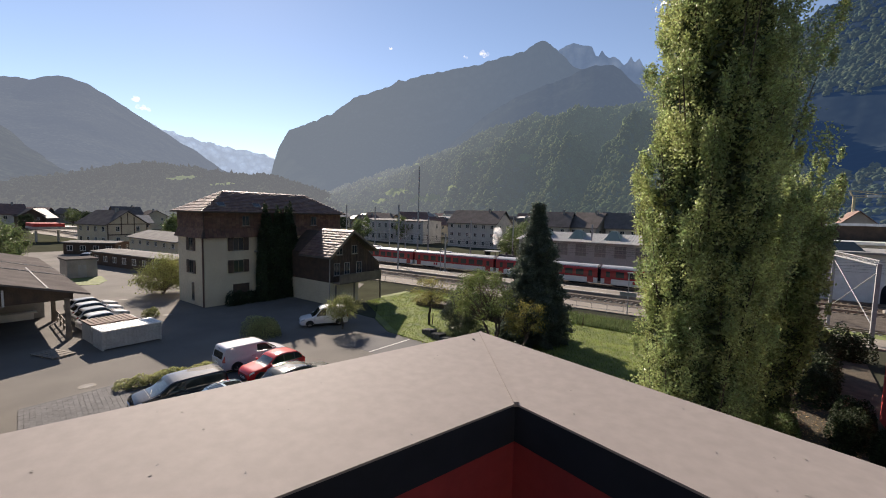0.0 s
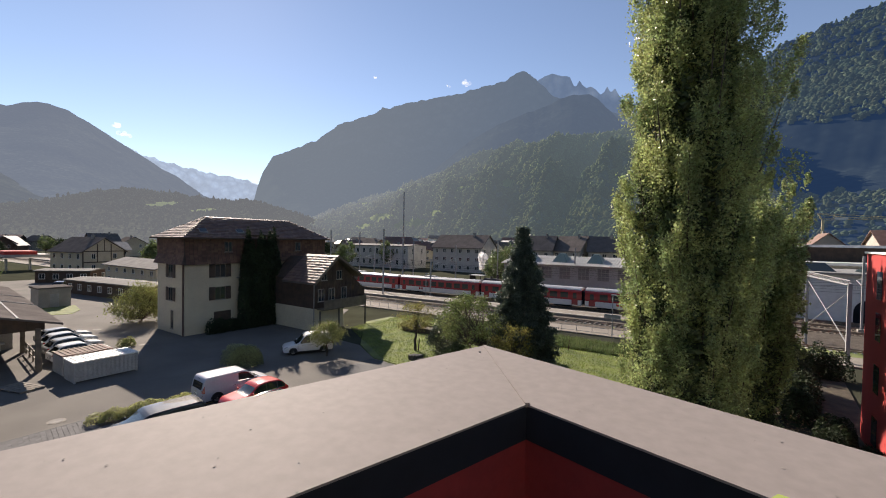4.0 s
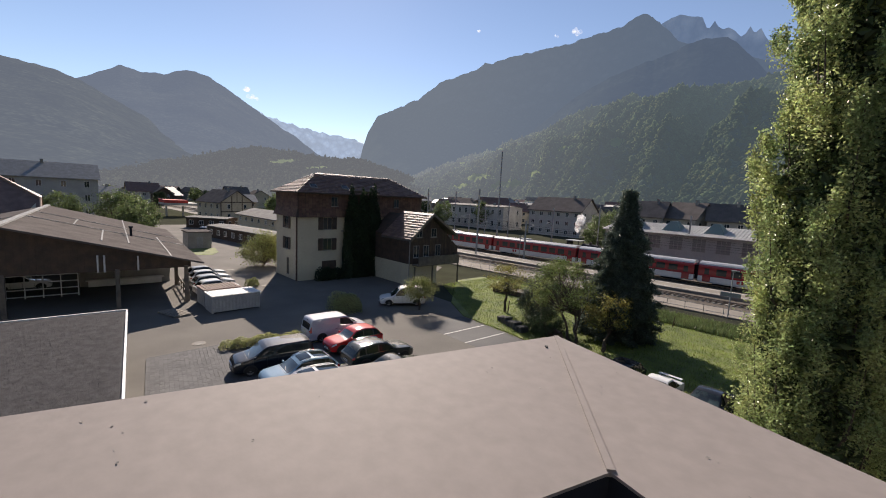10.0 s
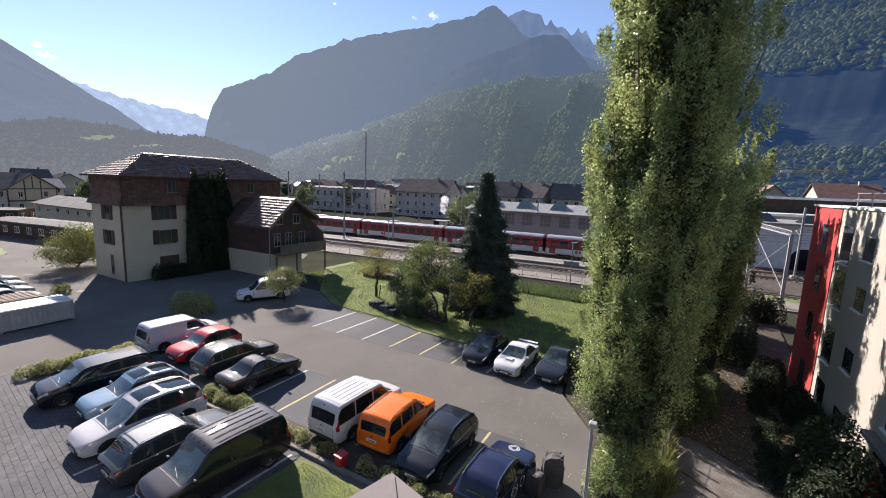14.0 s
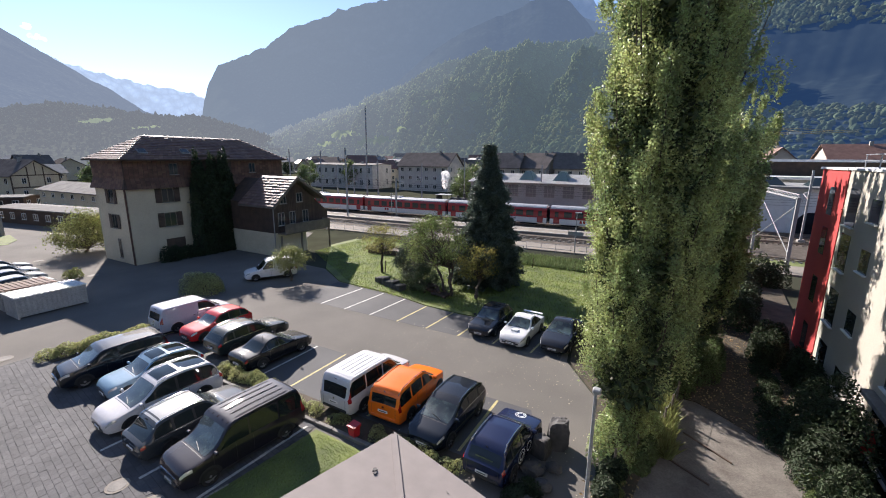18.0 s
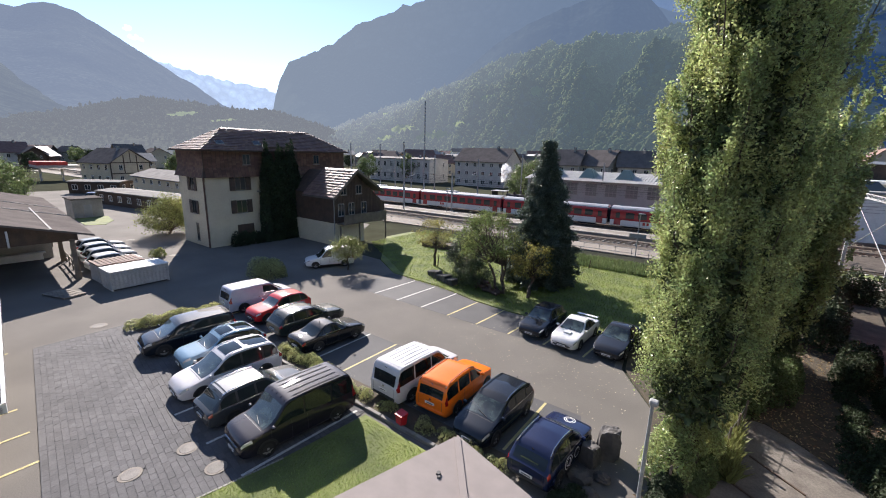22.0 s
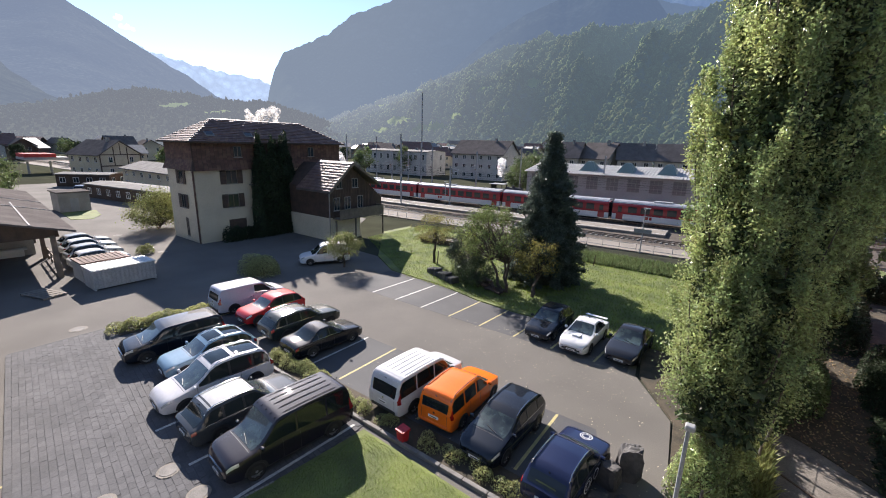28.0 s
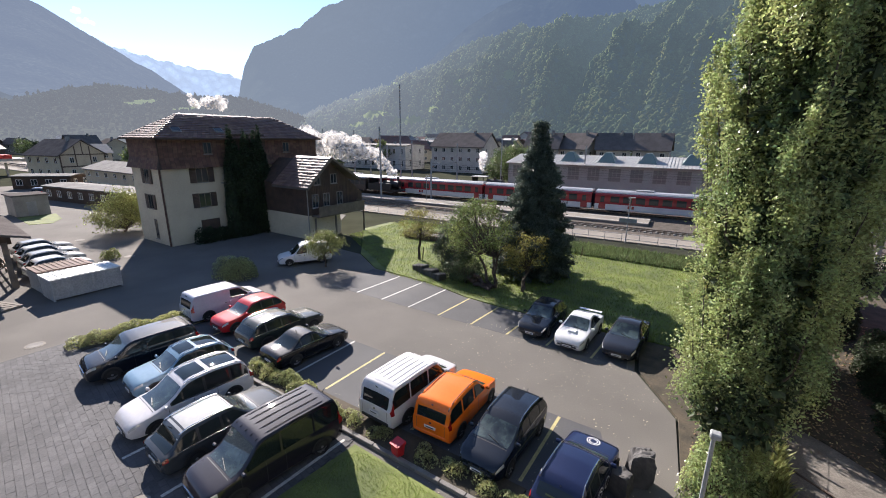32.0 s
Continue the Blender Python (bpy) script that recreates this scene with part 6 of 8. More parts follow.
part("cross_brace", xb, M["grey_paint"], gan)
M["crane"] = mat("crane_yellow", (0.66, 0.55, 0.33), 0.6, second=(0.55, 0.46, 0.28), bump=0)
cr = tagged(empty("tower_crane"), "slender yellowish tower crane beyond the town", "crane")
cb = bmesh.new()
box(cb, 38.0, 38.9, 260, 260.9, 0, 23.2)
for zz in range(0, 23, 2):
    box(cb, 37.9, 39.0, 259.9, 261.0, zz, zz + 0.25)
part("tower", cb, M["crane"], cr)
part("apex", cyl(bmesh.new(), (38.4, 260.5, 23.2), (36.6, 260.5, 26.6), 0.35, 0.25, 6), M["crane"], cr)
tie = cyl(bmesh.new(), (36.6, 260.5, 26.5), (47.5, 260.5, 24.3), 0.16, n=5)
cyl(tie, (36.6, 260.5, 26.6), (60, 260.5, 24.6), 0.1, n=5)
part("tie_rod", tie, M["crane"], cr)
jb = bmesh.new()
for oy, oz in ((-0.5, 0.0), (0.5, 0.0), (0.0, 0.8)):
    cyl(jb, (38.4, 260.5 + oy, 23.4 + oz), (67, 260.5 + oy, 24.0 + oz), 0.14, n=5)
for k in range(20):
    xa = 38.4 + k * 1.43
    cyl(jb, (xa, 260.0, 23.4 + 0.021 * (xa - 38.4)), (xa + 1.43, 260.5, 24.2 + 0.021 * (xa - 37)), 0.08, n=4)
part("jib", jb, M["crane"], cr)
part("cabin", box(bmesh.new(), 42.5, 47, 259.6, 260.1, 23.4, 24.5), M["white"], cr)

# ---------------------------------------------------------------- vehicles
WHEELS = {}


def wheel_meshes(r, w):
    key = (round(r, 3), round(w, 3))
    if key not in WHEELS:
        t = bmesh.new()
        prof = [(r * 0.66, -w / 2), (r * 0.93, -w / 2), (r, -w * 0.32), (r, w * 0.32), (r * 0.93, w / 2), (r * 0.66, w / 2), (r * 0.62, 0)]
        n = 24
        loft(t, [[(p * math.cos(2 * math.pi * i / n), q, p * math.sin(2 * math.pi * i / n)) for p, q in prof] for i in range(n + 1)], True, False)
        m = bmesh.new()
        cyl(m, (0, -w * 0.25, 0), (0, w * 0.25, 0), r * 0.64, n=24)
        for k in range(9):
            for s in (-1, 1):
                b = bmesh.new()
                box(b, -r * 0.06, r * 0.06, s * w * 0.36 - 0.012, s * w * 0.36 + 0.012, 0, r * 0.64)
                merge(m, b, Matrix.Rotation(2 * math.pi * k / 9, 4, "Y"))
        for s in (-1, 1):
            cyl(m, (0, s * w * 0.26, 0), (0, s * w * 0.44, 0), r * 0.16, n=12)
        a, b = bpy.data.meshes.new("tyre"), bpy.data.meshes.new("rim")
        for me, bmm, mt in ((a, t, M["rubber"]), (b, m, M["rim"])):
            bmm.to_mesh(me)
            bmm.free()
            me.materials.append(mt)
        WHEELS[key] = (a, b)
    return WHEELS[key]


STYLES = {
    # belt line and roof line as (share of half length, height); negative roof heights count down from the full height
    "van": dict(belt=[(-1, 0.98), (0.54, 1.05), (0.66, 1.03), (0.90, 0.93), (0.965, 0.84), (1, 0.66)], roof=[(-0.992, 0.98), (-0.985, 1.15), (-0.935, -0.13), (-0.88, -0.015), (-0.2, 0), (0.22, -0.015), (0.31, -0.075), (0.655, 1.04)], r=0.34, rw=0.86, g=0.22, ax=(0.62, -0.60), cuts=(0.03, 0.29, 0.31, 0.60, 0.62, 0.91)),
    "mpv": dict(belt=[(-1, 0.86), (-0.95, 0.95), (0.45, 0.97), (0.56, 0.95), (0.88, 0.79), (0.97, 0.66), (1, 0.52)], roof=[(-0.985, 0.93), (-0.965, 1.1), (-0.90, -0.17), (-0.80, -0.05), (-0.35, 0), (0.02, -0.02), (0.17, -0.10), (0.60, 0.96)], r=0.33, rw=0.78, g=0.2, ax=(0.62, -0.60), cuts=(0.06, 0.24, 0.27, 0.52, 0.55, 0.88)),
    "box": dict(belt=[(-1, 0.96), (0.42, 0.99), (0.52, 0.97), (0.9, 0.82), (0.98, 0.68), (1, 0.54)], roof=[(-0.99, 0.96), (-0.98, 1.2), (-0.94, -0.14), (-0.86, -0.03), (-0.3, 0), (0.05, -0.02), (0.18, -0.10), (0.53, 0.98)], r=0.32, rw=0.82, g=0.2, ax=(0.62, -0.60), cuts=(0.04, 0.30, 0.33, 0.60, 0.63, 0.90)),
    "suv": dict(belt=[(-1, 0.84), (-0.96, 0.95), (0.36, 0.97), (0.46, 0.96), (0.86, 0.86), (0.97, 0.74), (1, 0.58)], roof=[(-0.97, 0.95), (-0.94, 1.1), (-0.83, -0.16), (-0.70, -0.05), (-0.28, 0), (0.03, -0.03), (0.14, -0.10), (0.46, 0.97)], r=0.35, rw=0.76, g=0.24, ax=(0.63, -0.60), cuts=(0.08, 0.26, 0.29, 0.54, 0.57, 0.88)),
    "estate": dict(belt=[(-1, 0.76), (-0.96, 0.86), (0.34, 0.91), (0.46, 0.90), (0.86, 0.76), (0.97, 0.64), (1, 0.5)], roof=[(-0.95, 0.86), (-0.90, 0.98), (-0.74, -0.13), (-0.58, -0.05), (-0.2, 0), (0.0, -0.02), (0.10, -0.07), (0.46, 0.91)], r=0.33, rw=0.73, g=0.19, ax=(0.60, -0.58), cuts=(0.12, 0.32, 0.35, 0.57, 0.60, 0.88)),
    "sedan": dict(belt=[(-1, 0.72), (-0.97, 0.84), (-0.9, 0.90), (-0.6, 0.94), (0.36, 0.91), (0.46, 0.89), (0.86, 0.75), (0.97, 0.62), (1, 0.48)], roof=[(-0.70, 0.94), (-0.40, -0.09), (-0.28, -0.02), (-0.08, 0), (0.05, -0.05), (0.46, 0.90)], r=0.32, rw=0.70, g=0.18, ax=(0.60, -0.56), cuts=(0.14, 0.27, 0.30, 0.56, 0.59, 0.88)),
}


def creased(bm, degrees):
    """Marks the edges at which a smooth shell folds."""
    for ed in bm.edges:
        ed.smooth = len(ed.link_faces) != 2 or ed.calc_face_angle(0.0) < radians(degrees)
    return bm


def vehicle(name, label, x, y, heading, L, W, H, colour, style, roof=None, rails=None, sunroof=False, group="parked cars", spare=False, ribs=0, side_glass=True, lowkey=None, scoop=False, wing=False, decal=False):
    """A car or van. Local x runs from nose (+) to tail (-); base centre at x, y."""
    e = tagged(empty(name, pose(x, y, 0.008, 0, 0, heading)), label, "car" if "van" not in name else "van", group)
    h, hw = L / 2, W / 2
    st = STYLES[style]
    belt_t = [(a * h, b) for a, b in st["belt"]]
    roof_t = [(a * h, b if b > 0.5 else H + b) for a, b in st["roof"]]
    r, ground = st["r"], st["g"]
    axles = (st["ax"][0] * h, st["ax"][1] * h)
    full = H - 0.95

    def smooth(table, xx, d):
        return sum(interp(table, min(max(xx + d * k, table[0][0]), table[-1][0])) for k in (-1, -0.5, 0, 0.5, 1)) / 5

    def belt(xx):
        return smooth(belt_t, xx, 0.03 * h)

    def top_z(xx):
        if not roof_t[0][0] < xx < roof_t[-1][0]:
            return belt(xx)
        d = min(0.045 * h, 0.45 * (xx - roof_t[0][0]), 0.45 * (roof_t[-1][0] - xx))
        return max(belt(xx), smooth(roof_t, xx, d))

    def wid(xx):
        u = xx / h
        return hw * (1 - 0.24 * max(0.0, (u - 0.70) / 0.30) ** 2.4 - 0.09 * max(0.0, (-u - 0.80) / 0.20) ** 2)

    def section(xx):
        """Half section, from the sill up over shoulder and roof edge to the middle line."""
        w, zb, zr = wid(xx), belt(xx), top_z(xx)
        u = min(1.0, max(0.0, (zr - zb) / full))
        end = max(0.0, (abs(xx) / h - 0.95) / 0.05)
        zg = ground + 0.12 * end
        wc = w * 0.955
        wt = wc + (hw * st["rw"] - wc) * u if hw * st["rw"] < wc else wc
        v = 1 - u

        def mix(p, q):
            return p * u + q * v
        return [Vector((xx, a, b)) for a, b in ((w * 0.80, zg), (w * 0.955, zg + 0.04), (w * 0.99, zg + 0.17), (w, (zg + zb) / 2 + 0.08), (w * 0.985, zb - 0.07), (wc, zb),
                (mix(wt + (wc - wt) * 0.05, wc * 0.965), mix(zr - 0.075, zb + 0.012)), (mix(wt * 0.945, wc * 0.87), mix(zr - 0.012, zb + 0.026)), (mix(wt * 0.5, wc * 0.48), mix(zr + 0.012, zb + 0.045)), (0.0, mix(zr + 0.02, zb + 0.052)))]

    def at(xx, k, s=1):
        """A point on the shell: position along the car, place on the half section, side."""
        sec = section(xx)
        i = min(8, int(k))
        p = sec[i].lerp(sec[i + 1], k - i)
        return Vector((p.x, p.y * s, p.z))

    def over(xx, s):
        """A point on the upper skin, s from -1 (right edge) to 1."""
        return at(xx, 9 - 2 * abs(s), 1 if s >= 0 else -1)

    def patch(nm, fn, nu, nv, mt, lift=0.007, par=None, thick=0.0):
        bm = bmesh.new()
        g = [[fn(i / nu, j / nv) for j in range(nv + 1)] for i in range(nu + 1)]
        rows_ = []
        for i in range(nu + 1):
            row = []
            for j in range(nv + 1):
                a_ = g[min(i + 1, nu)][j] - g[max(i - 1, 0)][j]
                b_ = g[i][min(j + 1, nv)] - g[i][max(j - 1, 0)]
                n = a_.cross(b_)
                n = n.normalized() if n.length > 1e-9 else Vector((0, 0, 1))
                if n.dot(g[i][j] - Vector((g[i][j].x * 0.6, 0, 0.7))) < 0:
                    n = -n
                row.append(bm.verts.new(g[i][j] + n * lift))
            rows_.append(row)
        for i in range(nu):
            for j in range(nv):
                bm.faces.new((rows_[i][j], rows_[i + 1][j], rows_[i + 1][j + 1], rows_[i][j + 1]))
        bmesh.ops.recalc_face_normals(bm, faces=bm.faces[:])
        if thick:
            bmesh.ops.solidify(bm, geom=bm.faces[:], thickness=-thick)
        ob = part(nm, bm, mt, par or e, smooth=True)
        return ob

    xs = sorted(set([-h, -h * 0.985, -h * 0.965, h * 0.985, h] + [h * (k / 22 - 1) for k in range(1, 44)] + [p[0] for p in roof_t] + [p[0] + 0.03 * h for p in roof_t[:3]]))
    rings = []
    for xx in xs:
        sec = section(xx)
        if abs(xx) > h * 0.999:
            sec = [Vector((p.x, p.y * 0.93, p.z)) for p in sec]
        rings.append(sec + [Vector((p.x, -p.y, p.z)) for p in sec[-2::-1]])
    body = part("body", creased(loft(bmesh.new(), rings), 24), colour, e, smooth=True)

    # glass
    wa, wb = roof_t[-2][0], roof_t[-1][0]
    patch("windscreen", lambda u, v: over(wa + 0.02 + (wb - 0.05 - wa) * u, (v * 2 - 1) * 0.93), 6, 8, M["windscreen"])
    i0 = 0 if style == "sedan" else 1
    ra, rb_ = roof_t[0][0], roof_t[i0 + 1][0]
    patch("rear_window", lambda u, v: over(ra + (rb_ - ra) * (0.1 + 0.88 * u), (v * 2 - 1) * 0.88), 8, 8, M["car_glass"])
    c0, c1 = roof_t[2][0] + 0.06, roof_t[-2][0] - 0.08
    if roof:
        patch("roof_panel", lambda u, v: over(c0 - 0.1 + (c1 + 0.1 - c0) * u, (v * 2 - 1) * 0.99), 10, 8, roof, 0.006)
    if sunroof:
        for q0, q1 in ((0.62, 0.96), (0.10, 0.55)):
            patch("sunroof", lambda u, v: over(c0 + (c1 - c0) * (q0 + (q1 - q0) * u), (v * 2 - 1) * 0.7), 6, 6, M["car_glass"], 0.012)
    g0, g1 = roof_t[0][0] + 0.02, wb - 0.12
    cuts = st["cuts"]
    for s in (-1, 1):
        w0 = cuts[0] if side_glass else cuts[4]
        if style not in ("box", "van"):
            patch("belt_trim", lambda u, v: at(g0 + (g1 - g0) * (cuts[0] - 0.01 + (cuts[5] + 0.02 - cuts[0]) * u), 5.0 + 0.05 * v, s), 12, 1, M["chrome"], 0.011)
            patch("window_band", lambda u, v: at(g0 + (g1 - g0) * (w0 - 0.012 + (cuts[5] + 0.024 - w0) * u), 5.04 + 0.95 * v, s), 12, 3, M["plastic"], 0.004)
        for xd in ((-0.34, 0.04, 0.42) if style != "van" else (-0.05, 0.22, 0.55)):
            patch("door_seam", lambda u, v: at(h * xd + 0.014 * (u - 0.5), 1.3 + 3.7 * v, s), 1, 8, M["plastic"], 0.006, body)
        for q0, q1 in zip(cuts[::2], cuts[1::2]):
            if not side_glass and q0 != cuts[4]:
                continue
            patch("side_window", lambda u, v: at(g0 + (g1 - g0) * (q0 + (q1 - q0) * u), 5.10 + 0.84 * v, s), 6, 3, M["car_glass"], 0.008)
        xm = wb - 0.32
        zb = belt(xm)
        part("mirror", box(bmesh.new(), xm - 0.07, xm + 0.05, s * hw * 0.95 if s > 0 else -hw * 0.95 - 0.2, s * hw * 0.95 + 0.2 if s > 0 else -hw * 0.95, zb + 0.01, zb + 0.15, 0.035), colour, e)
        patch("sill_strip", lambda u, v: at(axles[1] + r + 0.06 + (axles[0] - axles[1] - 2 * r - 0.12) * u, 0.6 + 1.0 * v, s), 4, 2, M["plastic"], 0.01)
        for xx in (h * (-0.12), h * 0.24):
            p = at(xx, 4, s)
            part("door_handle", box(bmesh.new(), xx - 0.1, xx + 0.08, p.y - 0.015, p.y + 0.015, p.z - 0.05, p.z - 0.02), colour if lowkey else M["plastic"], body)
        patch("headlight", lambda u, v: at(h * (0.83 + 0.145 * u), 3.75 + 1.15 * v, s), 4, 3, M["lamp_clear"], 0.009)
        k1 = 5.6 if style in ("van", "box", "mpv", "suv") else 4.9
        patch("tail_light", lambda u, v: at(-h * (0.996 - 0.075 * u), 3.6 + (k1 - 3.6) * v, s), 3, 4, M["lamp_red"], 0.009)
        for ax in axles:
            # flat black disc imitating the shade inside the wheel well
            ar = bmesh.new()
            n = 14
            ro = r + 0.075
            wv = wid(ax) * 1.002 + 0.004
            o = [ar.verts.new((ax + ro * math.cos(math.pi * k / n), s * wv, r + ro * math.sin(math.pi * k / n) * 0.96)) for k in range(n + 1)]
            c = ar.verts.new((ax, s * wv, r * 0.7))
            for k in range(n):
                ar.faces.new((o[k], o[k + 1], c))
            bmesh.ops.recalc_face_normals(ar, faces=ar.faces[:])
            part("wheel_arch", ar, M["plastic"], body)
            w = empty("wheel", pose(ax, s * (hw - 0.095), r, 0, 0, 0))
            w.parent = e
            a_, b_ = wheel_meshes(r, 0.23)
            share("tyre", a_, w)
            share("rim", b_, w)
    # grille, bumpers, plates, wiper
    zn = belt(h * 0.99)
    hn = hw * 0.62
    part("grille", box(bmesh.new(), h - 0.04, h + 0.012, -hn * 0.62, hn * 0.62, zn - 0.17, zn - 0.07, 0.012), M["plastic"], e)
    part("grille_bar", box(bmesh.new(), h + 0.005, h + 0.018, -hn * 0.60, hn * 0.60, zn - 0.125, zn - 0.11), M["chrome"], e)
    part("bumper", box(bmesh.new(), h - 0.10, h + 0.025, -hn, hn, ground + 0.13, ground + 0.24, 0.03), M["plastic"], e)
    part("bumper", box(bmesh.new(), -h - 0.03, -h + 0.08, -hw * 0.76, hw * 0.76, ground + 0.12, ground + 0.27, 0.03), M["plastic"] if not lowkey else colour, e)
    for sx in (1, -1):
        xa = h + 0.026 if sx > 0 else -h - 0.034
        z0 = ground + 0.13 if sx > 0 else belt(-h) - 0.3
        pl = part("number_plate", box(bmesh.new(), xa - 0.02, xa + 0.012, -0.24, 0.24, z0, z0 + 0.10), M["white"], e)
        part("plate_bar", box(bmesh.new(), xa + (0.013 if sx > 0 else -0.024), xa + (0.016 if sx > 0 else -0.021), -0.17, 0.17, z0 + 0.03, z0 + 0.07), M["plastic"], pl)
    part("lower_grille", box(bmesh.new(), h - 0.08, h + 0.006, -hn * 0.72, hn * 0.72, ground + 0.02, ground + 0.12, 0.015), M["plastic"], e)
    if style in ("van", "box"):
        part("grille_bar", box(bmesh.new(), h - 0.012, h + 0.02, -hw * 0.58, hw * 0.58, zn - 0.065, zn - 0.045), M["chrome"], e)
        part("emblem", cyl(bmesh.new(), (h - 0.01, 0, zn - 0.09), (h + 0.024, 0, zn - 0.09), 0.06, n=14), M["chrome"], e)
        part("tail_emblem", cyl(bmesh.new(), (-h - 0.012, 0, belt(-h) - 0.08), (-h + 0.02, 0, belt(-h) - 0.08), 0.05, n=14), M["chrome"], e)
    for s in (-1, 1):
        part("fog_lamp", box(bmesh.new(), h - 0.10, h - 0.005, s * hn * 0.95 - 0.07, s * hn * 0.95 + 0.07, ground + 0.10, ground + 0.18, 0.02), M["lamp_clear"], e)
        part("tailgate_gap", box(bmesh.new(), -h - 0.004, -h + 0.03, s * hw * 0.70 - 0.006, s * hw * 0.70 + 0.006, ground + 0.3, belt(-h) - 0.04), M["plastic"], body)
    part("wiper", cyl(bmesh.new(), over(wb - 0.06, 0.4) + Vector((0, 0, 0.025)), over(wb - 0.22, -0.2) + Vector((0, 0, 0.03)), 0.012, n=4), M["plastic"], e)
    if rails:
        for s in (-1, 1):
            bm = bmesh.new()
            pts = [over(c0 + (c1 - c0) * k / 6, s * 0.97) + Vector((0, 0, 0.045)) for k in range(7)]
            pts = [pts[0] - Vector((0, 0, 0.07))] + pts + [pts[6] - Vector((0, 0, 0.07))]
            loft(bm, [[p + Vector((0, 0.02 * math.cos(k * 1.0472), 0.02 * math.sin(k * 1.0472))) for k in range(6)] for p in pts])
            part("roof_rail", bm, rails, e)
    for k in range(ribs):
        f = -0.82 + 1.64 * k / (ribs - 1)
        patch("roof_rib", lambda u, v: over(c0 + (c1 - c0) * u, f + 0.035 * (v - 0.5)), 6, 1, roof or colour, 0.012, body, 0.012)
    if scoop:
        z0 = belt(h * 0.6) + 0.05
        part("bonnet_scoop", box(bmesh.new(), h * 0.54, h * 0.68, -0.24, 0.24, z0 - 0.08, z0 + 0.06, 0.03), colour, e)
    if wing:
        part("rear_wing", box(box(box(bmesh.new(), -h + 0.04, -h + 0.26, -hw * 0.78, hw * 0.78, 1.02, 1.05), -h + 0.1, -h + 0.2, -hw * 0.70, -hw * 0.66, 0.80, 1.02), -h + 0.1, -h + 0.2, hw * 0.66, hw * 0.70, 0.80, 1.02), colour, e)
    patch("bonnet_seam", lambda u, v: over(wb + 0.03 + 0.02 * u, (v * 2 - 1) * 0.95), 1, 8, M["plastic"], 0.006, body)
    if decal:
        for xc, r0 in ((-0.25 * h, 0.26), (-0.25 * h, 0.14), (0.1 * h, 0.18)):
            patch("ring_decal", lambda u, v: at(xc + (r0 + 0.035 * v) * math.cos(6.2832 * u), 3.0 + (r0 + 0.035 * v) * math.sin(6.2832 * u) / 0.27, -1), 24, 1, M["white"], 0.008, body)
        patch("ring_decal", lambda u, v: over(0.72 * h + (0.2 + 0.03 * v) * math.cos(6.2832 * u), (0.2 + 0.03 * v) * math.sin(6.2832 * u) / 0.8), 24, 1, M["white"], 0.01, body)
        patch("ring_decal", lambda u, v: over(0.72 * h + (0.12 + 0.03 * v) * math.cos(6.2832 * u), (0.12 + 0.03 * v) * math.sin(6.2832 * u) / 0.8), 20, 1, M["white"], 0.01, body)
        patch("window_bar", lambda u, v: over(ra + (rb_ - ra) * (0.32 + 0.12 * u), (v * 2 - 1) * 0.45), 2, 4, M["leaf_green"], 0.012)
    part("aerial", cyl(bmesh.new(), over(c0, 0) - Vector((0, 0, 0.02)), over(c0, 0) + Vector((-0.1, 0, 0.11)), 0.022, 0.008, 6), M["plastic"], e)
    return e


P = {}
P["black"] = paint("paint_black", (0.007, 0.008, 0.010))
P["anthracite"] = paint("paint_anthracite", (0.016, 0.019, 0.026))
P["plum"] = paint("paint_dark_plum", (0.015, 0.013, 0.019))
P["midnight"] = paint("paint_midnight", (0.006, 0.010, 0.018), 0.25)
P["blue"] = paint("paint_silver_blue", (0.17, 0.28, 0.38))
P["navy"] = paint("paint_navy", (0.008, 0.014, 0.048), 0.3)
P["white"] = paint("paint_white", (0.72, 0.72, 0.71), 0.3)
P["pearl"] = paint("paint_pearl_white", (0.55, 0.54, 0.55))
P["lilac"] = paint("paint_pale_lilac", (0.48, 0.48, 0.53))
P["silver"] = paint("paint_silver", (0.42, 0.42, 0.41))
P["grey"] = paint("paint_grey", (0.04, 0.045, 0.05))
P["red"] = paint("paint_red", (0.50, 0.015, 0.018), 0.3)
P["orange"] = paint("paint_orange", (0.85, 0.17, 0.01), 0.3)
P["greenblack"] = paint("paint_green_black", (0.025, 0.033, 0.03))

# paved yard
vehicle("transporter_van", "dark plum-black passenger van with ribbed roof on the pavers", -13.95, 8.65, -96, 4.95, 1.92, 1.98, P["plum"], "van", ribs=5, lowkey=True)
vehicle("estate_car", "dark grey estate car with silver reflecting roof", -16.8, 8.65, 86, 4.7, 1.84, 1.48, P["grey"], "estate", roof=P["silver"], rails=M["chrome"])
vehicle("minivan", "pearl white minivan with a glass sunroof", -19.6, 8.75, -95, 4.80, 1.90, 1.74, P["pearl"], "mpv", rails=M["chrome"], sunroof=True, lowkey=True)
vehicle("compact_car", "silver-blue compact car with a glass roof", -22.3, 9.75, -95, 4.3, 1.78, 1.55, P["blue"], "suv", rails=M["chrome"], sunroof=True, lowkey=True)
vehicle("passenger_van", "midnight blue passenger van with tinted windows", -25.3, 9.35, -98, 4.8, 1.9, 1.74, P["midnight"], "van", roof=P["midnight"], lowkey=True)
# middle row
vehicle("panel_van", "white panel van with its rear to the yard", -28.3, 15.3, 86, 4.8, 1.88, 1.84, P["lilac"], "van", side_glass=False)
vehicle("hatchback_car", "bright red hatchback car", -25.3, 15.1, -92, 4.1, 1.75, 1.55, P["red"], "suv", lowkey=True)
